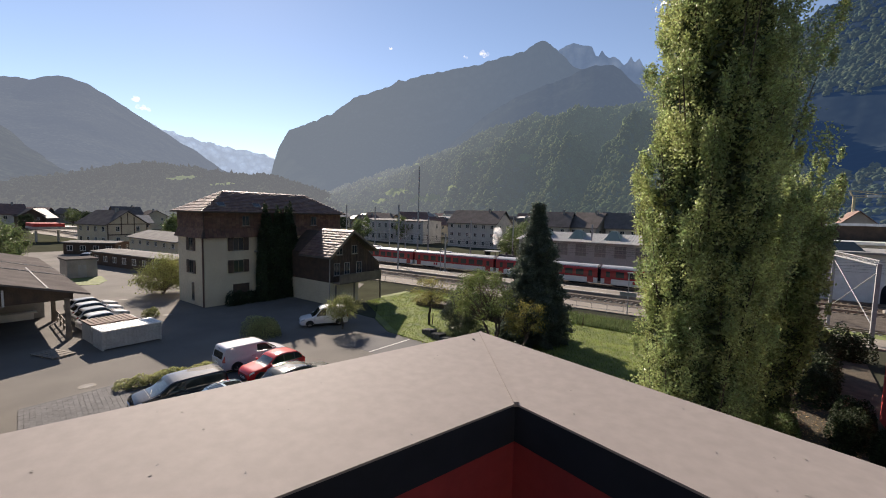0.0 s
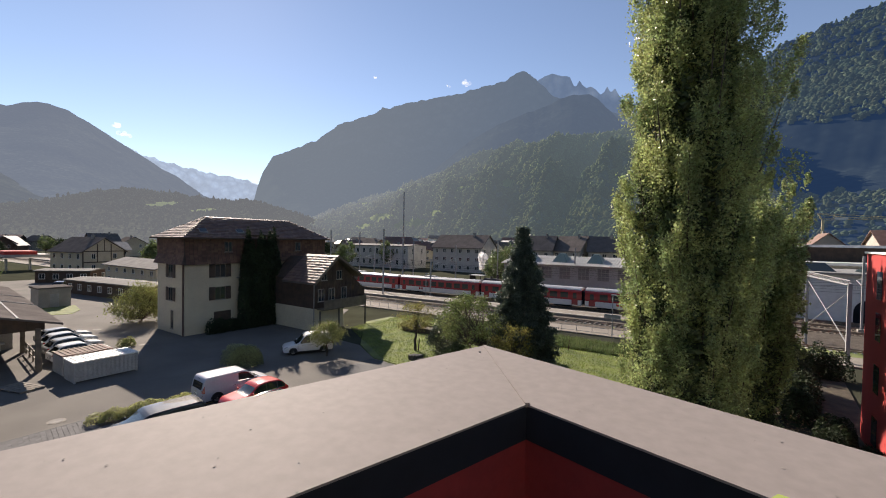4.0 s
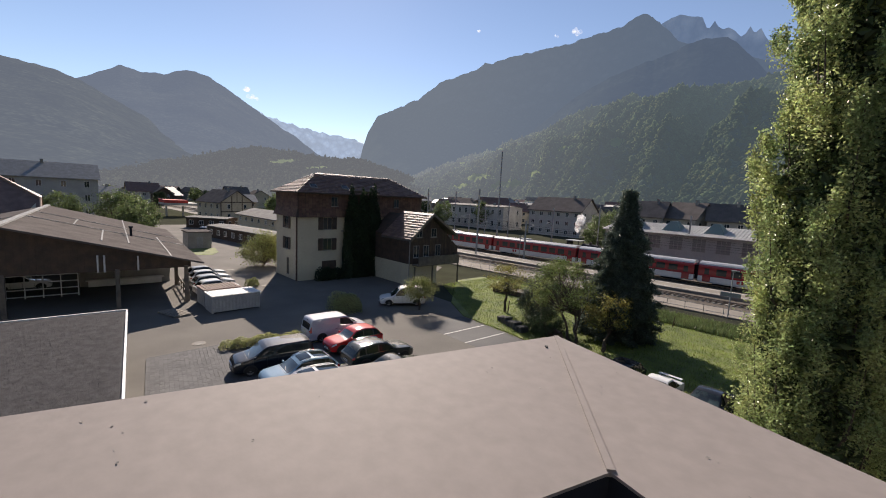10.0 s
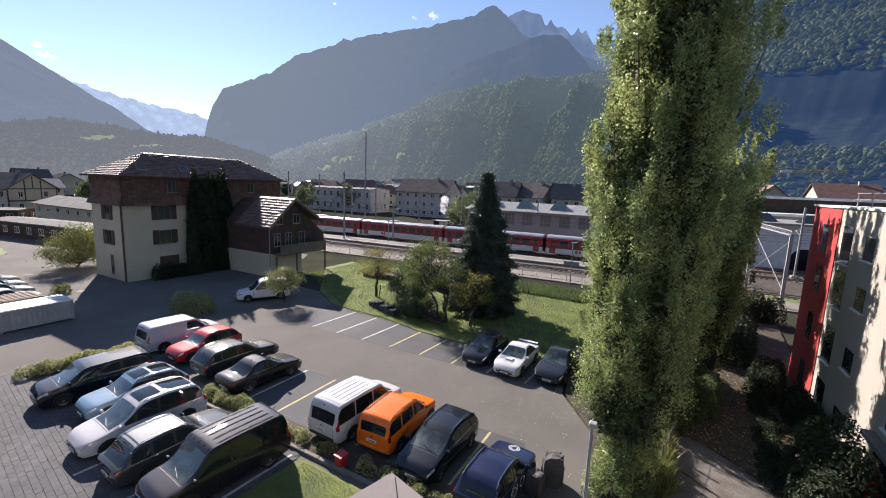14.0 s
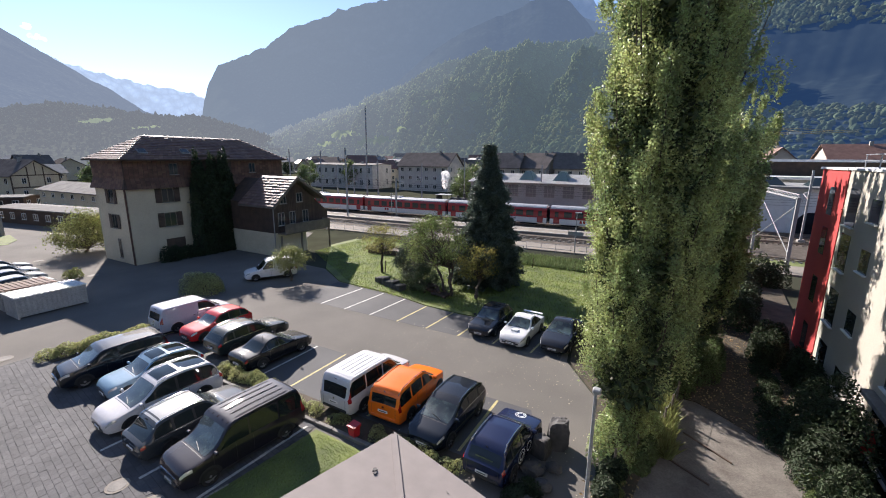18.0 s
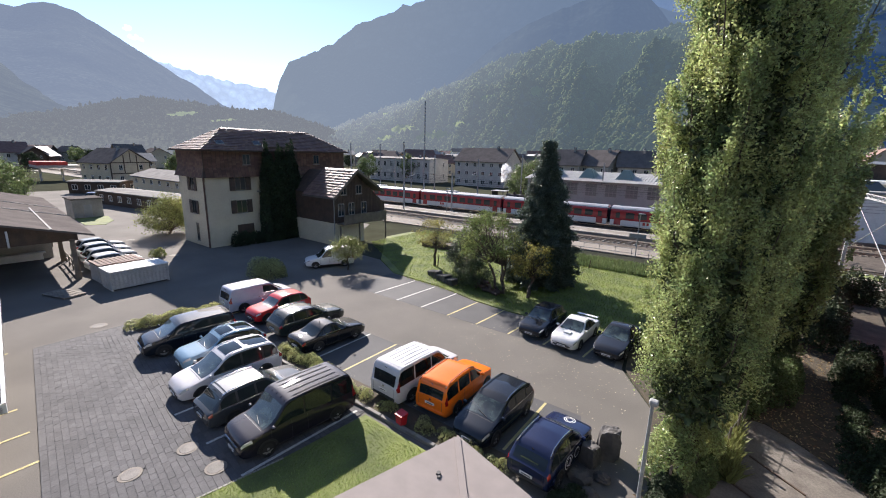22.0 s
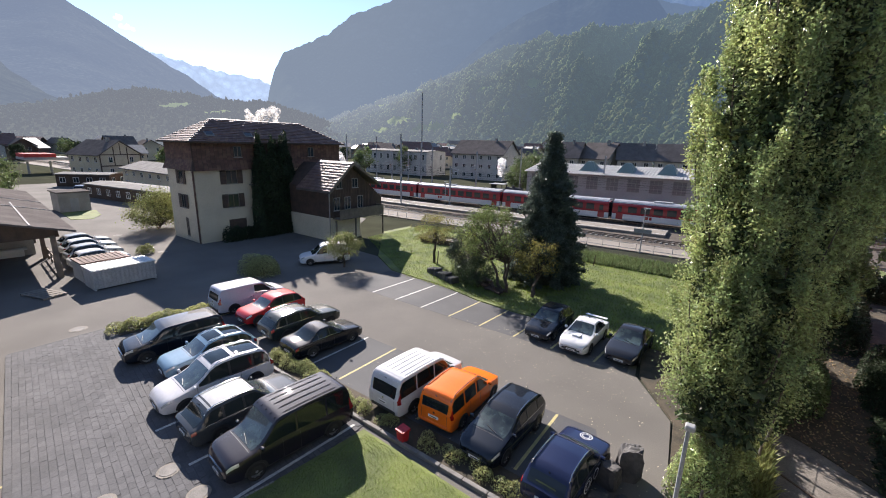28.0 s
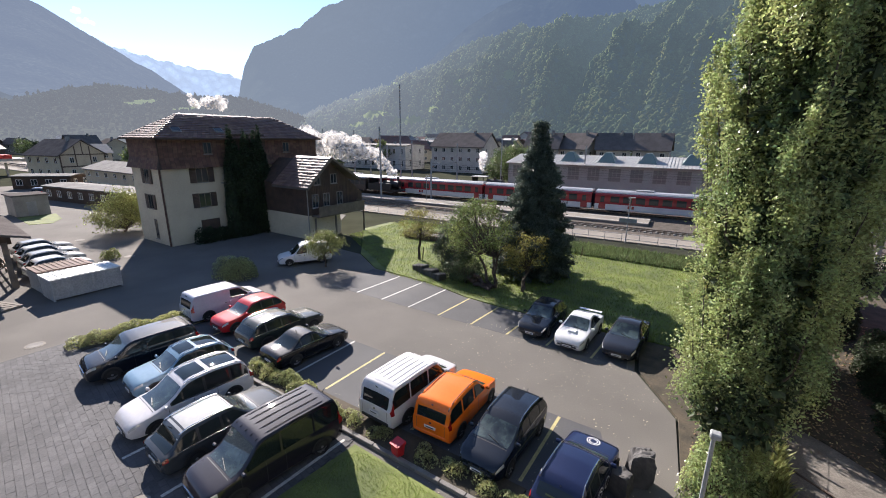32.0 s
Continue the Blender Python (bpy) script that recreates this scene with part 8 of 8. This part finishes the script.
def block_stone(name, label, x, y, w, d, h, turn, seed):
    """A roughly squared upright block of split stone."""
    bm = bmesh.new()
    bmesh.ops.create_cube(bm, size=1.0)
    bmesh.ops.subdivide_edges(bm, edges=bm.edges[:], cuts=6, use_grid_fill=True)
    for v in bm.verts:
        p = v.co.copy()
        q = p + Vector((seed, seed * 0.7, 0))
        k = 1 - 0.10 * (p.z + 0.5) + 0.16 * noise.fractal(q * 2.2, 1.0, 2.0, 4)
        r = (abs(p.x) ** 6 + abs(p.y) ** 6 + abs(p.z) ** 6) ** (1 / 6) / 0.5
        e_ = max(1.0, p.length / 0.74)
        p = p * (k / e_)
        p.z += 0.06 * p.x
        v.co = Vector((p.x * w, p.y * d, (p.z + 0.46) * h))
    ob = part(name, bm, M["stone"])
    ob.matrix_basis = pose(x, y, 0, 0, 0, turn)
    return tagged(ob, label, "rock", "rocks")


block_stone("standing_stone", "dark upright block of rough split stone", -3.1, 15.1, 0.78, 0.6, 1.3, 20, 3.0)
block_stone("standing_stone", "lower pale-topped stone block beside the car", -3.55, 14.3, 0.62, 0.55, 0.85, -15, 4.0)
for i, (bx, by, s) in enumerate(((-3.5, 13.2, 0.4), (-3.0, 12.6, 0.35), (-3.6, 12.2, 0.3), (-2.9, 13.7, 0.3), (-3.2, 11.6, 0.35), (-2.7, 11.9, 0.25))):
    boulder("field_stone", "rounded grey field stone", bx, by, s, s * 0.8, s * 0.6, 10.0 + i)
bush("bed_shrub", "spreading juniper between the stones", -3.9, 11.4, -3.2, 12.6, 0.9, 0.5, M["leaf_dark"], 2600, 0.05, 77)

# log pile and stakes on the lawn
lp = tagged(empty("wood_pile", pose(-17.9, 29.3, 0.06, 0, 0, -20)), "dark heap of logs and branches under the trees", "wood pile")
lr = random.Random(8)
for i in range(26):
    lx, lz = lr.uniform(-2.3, 2.3), lr.uniform(0.1, 0.85)
    a = lr.uniform(-0.35, 0.35)
    part("log", cyl(bmesh.new(), (lx - 0.7, lr.uniform(-0.5, 0.5), lz), (lx + 0.7, lr.uniform(-0.5, 0.5), lz + a * 0.4), 0.13, 0.11, 8), M["wood_dark"], lp)
lp2 = tagged(empty("stone_edging", pose(-21.6, 29.0, 0.06, 0, 0, -20)), "low dark stone edging on the lawn", "edging")
for i in range(8):
    part("edging_stone", box(bmesh.new(), -2 + i * 0.5, -1.54 + i * 0.5, -0.4, 0.4, 0, 0.45 + 0.1 * (i % 3), 0.06), M["stone"], lp2)
for i, (bx, by, h) in enumerate(((-22.6, 32.4, 1.5), (-12.6, 41.8, 1.1), (-24.6, 32.2, 1.3))):
    part_ = tagged(part("stake", cyl(bmesh.new(), (0, 0, 0), (0.12, 0, h), 0.05, 0.04, 6), M["wood_dark"]), "weathered wooden stake in the lawn", "stake", "stakes")
    part_.matrix_basis = pose(bx, by, 0.05)
planter = tagged(empty("timber_planter", pose(-29.5, 39.5, 0.05, 0, 0, 5)), "low dark timber raised bed", "planter")
for (a, b, c, d) in ((-2.4, 2.4, -0.9, -0.8), (-2.4, 2.4, 0.8, 0.9), (-2.4, -2.3, -0.8, 0.8), (2.3, 2.4, -0.8, 0.8)):
    part("board", box(bmesh.new(), a, b, c, d, 0, 0.6), M["wood_dark"], planter)
part("soil", box(bmesh.new(), -2.3, 2.3, -0.8, 0.8, 0, 0.5), M["soil"], planter)

# fence posts and wire at the path
pf = tagged(empty("path_fence"), "wooden fence posts with wire at the path", "fence")
fpts = [(-0.95, 14.5), (-0.3, 15.8), (0.24, 17.1), (0.54, 18.3), (0.79, 19.6), (1.0, 21.0)]
for fx, fy in fpts:
    part("post", cyl(bmesh.new(), (fx, fy, 0), (fx + 0.02, fy, 1.15), 0.05, 0.045, 7), M["wood_grey"], pf)
for zz in (0.5, 0.95):
    w = bmesh.new()
    for a, b in zip(fpts, fpts[1:]):
        cyl(w, (*a, zz), (*b, zz), 0.008, n=4, caps=False)
    part("wire", w, M["steel"], pf)
for i, (a, b) in enumerate((((0.6, 16.6), (2.1, 15.7)), ((1.3, 18.6), (2.9, 17.4)))):
    rg = tagged(part("path_edge_rail", box(bmesh.new(), 0, (Vector(b) - Vector(a)).length, -0.03, 0.03, 0.0, 0.05), M["wood_dark"]), "thin dark bar across the path", "water bar", "water bars")
    rg.matrix_basis = pose(a[0], a[1], 0.02, 0, 0, math.degrees(math.atan2(b[1] - a[1], b[0] - a[0])))
cone = tagged(empty("traffic_cone", pose(6.3, 15.9, 0.06)), "red traffic cone beside the wall", "cone")
part("base", box(bmesh.new(), -0.2, 0.2, -0.2, 0.2, 0, 0.04), M["red_plastic"], cone)
part("shell", cyl(bmesh.new(), (0, 0, 0.04), (0, 0, 0.75), 0.15, 0.03, 16), M["red_plastic"], cone)
part("band", cyl(bmesh.new(), (0, 0, 0.3), (0, 0, 0.45), 0.118, 0.088, 16, False), M["white"], cone)
# patch of sunlight on the lane, built as pale slats
gr = tagged(empty("loading_grate", pose(-41.1, 6.95, 0.0, 0, 0, 18)), "pale slats standing in for a patch of sunlight on the lane", "pallet")
for i in range(6):
    part("slat", box(bmesh.new(), -1.35, 1.35, -0.7 + i * 0.25, -0.52 + i * 0.25, 0.1, 0.14), M["platform"], gr)
for i in range(3):
    part("bearer", box(bmesh.new(), -1.3 + i * 1.25, -1.2 + i * 1.25, -0.7, 0.73, 0.0, 0.099), M["platform"], gr)

# potted plant on the terrace
fp = tagged(empty("potted_plant", PFRAME @ pose(1.005, -0.52, PZ - 1.1)), "tall potted plant with lime-green young leaves on the terrace", "plant")
part("pot", cyl(cyl(bmesh.new(), (0, 0, 0), (0, 0, 0.40), 0.10, 0.13, 20), (0, 0, 0.40), (0, 0, 0.44), 0.14, 0.14, 20), M["plastic"], fp)
part("soil", cyl(bmesh.new(), (0, 0, 0.42), (0, 0, 0.445), 0.125, 0.125, 16), M["soil"], fp)
M["lime_leaf"] = leaf_mat("lime_leaf", (0.42, 0.55, 0.06), (0.3, 0.42, 0.05), 0.5)
gg = random.Random(5)


def blade(bm, p, d, L, w):
    """One pointed leaf, folded along its middle, from p along d."""
    d = Vector(d).normalized()
    s = d.cross(Vector((0, 0, 1))).normalized() * w
    n = s.cross(d).normalized()
    m = [bm.verts.new(q) for q in (p, p + d * L * 0.5, p + d * L)]
    l, r = bm.verts.new(p + d * L * 0.45 + s + n * w * 0.4), bm.verts.new(p + d * L * 0.45 - s + n * w * 0.4)
    for f in ((m[0], m[1], l), (m[1], m[2], l), (m[1], m[0], r), (m[2], m[1], r)):
        bm.faces.new(f)


for i in range(5):
    q = Vector((gg.uniform(-0.045, 0.045), gg.uniform(-0.03, 0.03), (1.175, 1.145, 1.11, 1.03, 0.98)[i]))
    st = bmesh.new()
    limb(st, (q.x * 0.4, q.y * 0.4, 0.44), q, 0.004, 0.0025, 5, 0.01, 4, gg)
    part("stem", st, M["leaf_green"], fp)
    lf = bmesh.new()
    for k in range(9):
        z = q.z - k * 0.05
        an = k * 2.4 + i
        blade(lf, Vector((q.x * (0.4 + 0.6 * (z - 0.44) / (q.z - 0.44)), q.y * 0.9, z)), (math.cos(an), math.sin(an), 0.6 if k < 3 else 0.25), gg.uniform(0.025, 0.045), 0.008)
    part("foliage", lf, M["lime_leaf"], fp)


# small drifting clouds
def smoke_mat(name, color, clear, scale=0.9):
    m = bpy.data.materials.new(name)
    m.use_nodes = True
    nt = m.node_tree
    N, L = nt.nodes.new, nt.links.new
    nt.nodes.remove(nt.nodes["Principled BSDF"])
    d, t, c = N("ShaderNodeBsdfDiffuse"), N("ShaderNodeBsdfTranslucent"), N("ShaderNodeBsdfTransparent")
    d.inputs[0].default_value = (*color, 1)
    t.inputs[0].default_value = (*color, 1)
    a, b = N("ShaderNodeMixShader"), N("ShaderNodeMixShader")
    a.inputs[0].default_value = 0.62
    L(d.outputs[0], a.inputs[1])
    L(t.outputs[0], a.inputs[2])
    geo, nz, mr = N("ShaderNodeNewGeometry"), N("ShaderNodeTexNoise"), N("ShaderNodeMapRange")
    nz.inputs["Scale"].default_value = scale
    nz.inputs["Detail"].default_value = 4
    L(geo.outputs["Position"], nz.inputs["Vector"])
    L(nz.outputs["Fac"], mr.inputs[0])
    mr.inputs[1].default_value, mr.inputs[2].default_value = 0.35, 0.65
    mr.inputs[3].default_value, mr.inputs[4].default_value = clear * 0.4, clear * 1.5
    L(mr.outputs[0], b.inputs[0])
    L(a.outputs[0], b.inputs[1])
    L(c.outputs[0], b.inputs[2])
    L(b.outputs[0], nt.nodes["Material Output"].inputs["Surface"])
    return m


def cloud(x, y, z, s, seed):
    bm = bmesh.new()
    rr = random.Random(seed)
    for k in range(7):
        b = bmesh.new()
        bmesh.ops.create_icosphere(b, subdivisions=2, radius=1.0)
        r = s * rr.uniform(0.3, 0.6)
        c = Vector((rr.uniform(-1, 1) * s, rr.uniform(-0.4, 0.4) * s, rr.uniform(-0.3, 0.4) * s))
        for v in b.verts:
            v.co = v.co * r * (1 + 0.35 * noise.noise(v.co * 2 + Vector((seed, k, 0)))) + c
        merge(bm, b)
    ob = part("backdrop_cloud", bm, M["cloud"], smooth=True)
    ob.matrix_basis = pose(x, y, z, 0, 0, rr.uniform(0, 90))
    return tagged(ob, "small white wisp of cloud by the ridge", "cloud", "clouds", "structure")


def cloud_mat():
    """Thin vapour in front of the sky, its sunlit brightness put in as emission."""
    m = bpy.data.materials.new("cloud_vapour")
    m.use_nodes = True
    nt = m.node_tree
    N, L = nt.nodes.new, nt.links.new
    nt.nodes.remove(nt.nodes["Principled BSDF"])
    e, c, mx = N("ShaderNodeEmission"), N("ShaderNodeBsdfTransparent"), N("ShaderNodeMixShader")
    e.inputs[0].default_value = (0.58, 0.62, 0.68, 1)
    geo, nz, mr = N("ShaderNodeNewGeometry"), N("ShaderNodeTexNoise"), N("ShaderNodeMapRange")
    nz.inputs["Scale"].default_value = 0.025
    nz.inputs["Detail"].default_value = 5
    L(geo.outputs["Position"], nz.inputs["Vector"])
    L(nz.outputs["Fac"], mr.inputs[0])
    mr.inputs[1].default_value, mr.inputs[2].default_value = 0.38, 0.68
    mr.inputs[3].default_value, mr.inputs[4].default_value = 0.0, 0.4
    L(mr.outputs[0], mx.inputs[0])
    L(c.outputs[0], mx.inputs[1])
    L(e.outputs[0], mx.inputs[2])
    L(mx.outputs[0], nt.nodes["Material Output"].inputs["Surface"])
    return m


M["cloud"] = cloud_mat()
for az, el, s, sd_ in ((-71.2, 10.7, 38, 1), (-71.9, 11.5, 32, 2), (-31.0, 20.3, 40, 3), (-33.5, 20.0, 18, 4), (-43.4, 20.6, 14, 5)):
    D = 4200
    cloud(D * math.sin(radians(az)), D * math.cos(radians(az)), 11 + D * math.tan(radians(el)), s, sd_)


# folded parasol at the block's entrance
pz = tagged(empty("folded_parasol", pose(6.85, 18.7, 0.06)), "closed red parasol standing at the block's entrance", "parasol")
part("base", cyl(bmesh.new(), (0, 0, 0), (0, 0, 0.09), 0.24, 0.2, 16), M["concrete"], pz)
part("pole", cyl(bmesh.new(), (0, 0, 0.09), (0, 0, 2.05), 0.02, n=8), M["steel"], pz)
part("canopy", loft(bmesh.new(), [[((r * (1.0 if k % 2 else 0.72)) * math.cos(k * 0.3927), (r * (1.0 if k % 2 else 0.72)) * math.sin(k * 0.3927), z) for k in range(16)] for r, z in ((0.2, 1.1), (0.19, 1.3), (0.14, 1.65), (0.03, 2.0))]), M["red_plastic"], pz)

# ---------------------------------------------------------------- steam trains
M["loco"] = mat("locomotive_black", (0.014, 0.014, 0.015), 0.45, second=(0.022, 0.02, 0.019), scale=6, fine=40, bump=0.1)
M["old_coach"] = mat("old_coach_brown", (0.06, 0.045, 0.035), 0.6, second=(0.045, 0.034, 0.028), scale=4, fine=40, bump=0.1)


M["smoke"] = smoke_mat("coal_smoke", (0.85, 0.83, 0.8), 0.72)
M["steam"] = smoke_mat("white_steam", (0.88, 0.88, 0.88), 0.5)


def puffs(name, label, cat, centers, seed, material):
    """A drifting body of smoke made of rounded puffs."""
    e = tagged(empty(name), label, cat)
    rr = random.Random(seed)
    for c, r in centers:
        b = bmesh.new()
        bmesh.ops.create_icosphere(b, subdivisions=3, radius=1.0)
        off = Vector((rr.uniform(0, 50), rr.uniform(0, 50), 0))
        for v in b.verts:
            k = 1 + 0.42 * noise.fractal(v.co * 1.1 + off, 0.8, 2.2, 4)
            v.co = v.co * (r * k) + Vector(c)
        part("puff", b, material, e, smooth=True)
    return e


def steam_loco(name, label):
    """Small tank locomotive, nose towards local +x, front buffer at x = 0."""
    e = tagged(empty(name), label, "locomotive")
    bm = bmesh.new()
    cyl(bm, (-4.3, 0, 2.15), (-0.7, 0, 2.15), 0.62, n=20)
    part("boiler", bm, M["loco"], e)
    part("smokebox", cyl(bmesh.new(), (-1.5, 0, 2.15), (-0.6, 0, 2.15), 0.66, n=20), M["loco"], e)
    part("chimney", cyl(cyl(bmesh.new(), (-1.05, 0, 2.7), (-1.05, 0, 3.5), 0.17, 0.21, 14), (-1.05, 0, 3.5), (-1.05, 0, 3.6), 0.26, 0.26, 14), M["loco"], e)
    part("dome", cyl(bmesh.new(), (-2.6, 0, 2.6), (-2.6, 0, 3.2), 0.34, 0.25, 14), M["loco"], e)
    part("frame", box(bmesh.new(), -7.6, -0.1, -1.15, 1.15, 0.85, 1.2), M["loco"], e)
    for s in (-1, 1):
        part("water_tank", box(bmesh.new(), -4.6, -1.8, s * 1.18 - 0.22, s * 1.18 + 0.22, 1.21, 2.3, 0.04), M["loco"], e)
        for k, wx in enumerate((-1.9, -3.1, -4.3, -6.2)):
            part("wheel", cyl(bmesh.new(), (wx, s * 0.6 - 0.06, 0.66), (wx, s * 0.6 + 0.06, 0.66), 0.42, n=16), M["rust"], e)
        part("rod", box(bmesh.new(), -4.5, -1.7, s * 0.72 - 0.03, s * 0.72 + 0.03, 0.58, 0.68), M["steel"], e)
        part("buffer", cyl(bmesh.new(), (-0.15, s * 0.7, 1.0), (0.1, s * 0.7, 1.0), 0.16, n=10), M["loco"], e)
    part("cab", box(box(bmesh.new(), -7.4, -4.7, -1.25, 1.25, 1.2, 2.2), -7.4, -7.2, -1.25, 1.25, 2.2, 3.2), M["loco"], e)
    for px_ in (-7.3, -4.85):
        for s in (-1, 1):
            part("cab_pillar", box(bmesh.new(), px_, px_ + 0.15, s * 1.2 - 0.05, s * 1.2 + 0.05, 2.2, 3.2), M["loco"], e)
    part("cab_roof", box(bmesh.new(), -7.7, -4.4, -1.35, 1.35, 3.2, 3.32, 0.03), M["grey_paint"], e)
    return e


def old_coach(name, label):
    e = tagged(empty(name), label, "train", "heritage coaches")
    part("body", box(bmesh.new(), -9.2, 0, -1.25, 1.25, 0.8, 2.95, 0.05), M["old_coach"], e)
    part("roof", box(bmesh.new(), -9.4, 0.2, -1.4, 1.4, 2.951, 3.25, 0.12), M["grey_paint"], e)
    for i in range(7):
        part("window", box(bmesh.new(), -8.7 + i * 1.22, -7.85 + i * 1.22, -1.28, -1.2, 1.8, 2.6), M["glass"], e)
    for wx in (-7.5, -6.2, -3.0, -1.7):
        for s in (-0.55, 0.55):
            part("wheel", cyl(bmesh.new(), (wx, s - 0.05, 0.6), (wx, s + 0.05, 0.6), 0.36, n=14), M["loco"], e)
    return e


loco = steam_loco("steam_locomotive", "black steam tank locomotive running in with smoke")
coach_a = old_coach("heritage_coach", "dark brown heritage coach behind the locomotive")
coach_b = old_coach("heritage_coach", "dark brown heritage coach at the train's end")
rr = random.Random(21)
trail = []
for k in range(46):
    s = (k / 46) ** 1.05
    dx = -0.4 - s * 25
    zz = 4.1 + 4.6 * (1 - math.exp(-s * 5.0)) + s * 2.0
    rad = 0.5 + 2.3 * s ** 0.5
    trail.append(((dx + rr.uniform(-0.5, 0.5) * rad, rr.uniform(-0.7, 0.7) * rad + s * 1.2, zz + rr.uniform(-0.75, 0.55) * rad), rad * rr.uniform(0.55, 0.85)))
smoke = puffs("smoke_plume", "cream-white plume of locomotive smoke trailing back", "smoke", trail, 5, M["smoke"])
cl = []
for k in range(20):
    cl.append(((4.5 - 12.0 * (k / 20) ** 1.4 + rr.uniform(-1.5, 1.5), rr.uniform(-1.5, 1.5), rr.uniform(-1.2, 1.3) - 0.04 * k), rr.uniform(0.7, 1.7) * (1.0 - 0.02 * k)))
puff = puffs("smoke_cloud", "drifting white cloud of smoke above the roof", "smoke", cl, 6, M["smoke"])

idle = steam_loco("shunting_locomotive", "black steam locomotive standing at the depot")
idle.matrix_basis = pose(-39.8, 82.6, 0.0, 0, 0, 3.5)
ipf = []
for k in range(9):
    ipf.append(((rr.uniform(-0.5, 0.5) + k * 0.12, rr.uniform(-0.4, 0.4), k * 0.36), 0.22 + rr.uniform(0.05, 0.28) + 0.05 * k))
steam = puffs("steam_puff", "white steam puff rising from the standing locomotive", "steam", ipf, 7, M["steam"])


# ---------------------------------------------------------------- what moves
def motions():
    def front(t):
        """Distance along the rails of the locomotive's buffer, seen from the rail frame's origin."""
        return -13.7 - 4.25 * (32.0 - t) if t > 18.4 else -71.5
    times = (0.0, 17.5, 18.4, 19.5, 21.0, 23.0, 25.0, 27.0, 29.0, 31.0, 32.0)
    for ob, off, d, z in ((loco, 0.0, -3.1, 0.26), (coach_a, -8.1, -3.1, 0.26), (coach_b, -17.8, -3.1, 0.26), (smoke, -1.05, -3.1, 0.0)):
        walk(ob, [(t, RAIL @ pose(front(t) + off, d, z)) for t in times])
    walk(puff, [(0.0, pose(-112, 64.5, 5.0)), (18.0, pose(-112, 64.5, 5.0)), (22.0, pose(-108, 64.5, 6.5)), (24.5, pose(-104.5, 64.5, 10.5)), (26.5, pose(-103.5, 64.5, 16.0)), (28.0, pose(-106.5, 64.5, 17.7, 0, 4, 0)), (30.0, pose(-112.0, 64.5, 18.9, 0, 8, 4)), (32.0, pose(-118.0, 64.5, 20.0, 0, 12, 8))])
    rows = []
    for i in range(33):
        t = float(i)
        rows.append((t, pose(-45.3 + 0.35 * math.sin(t * 1.7) + 0.2 * math.sin(t * 0.6), 82.4, 5.0 + 0.5 * math.sin(t * 0.9), 0, 9 * math.sin(t * 1.3), 25 * math.sin(t * 0.35))))
    walk(steam, rows)


motions()
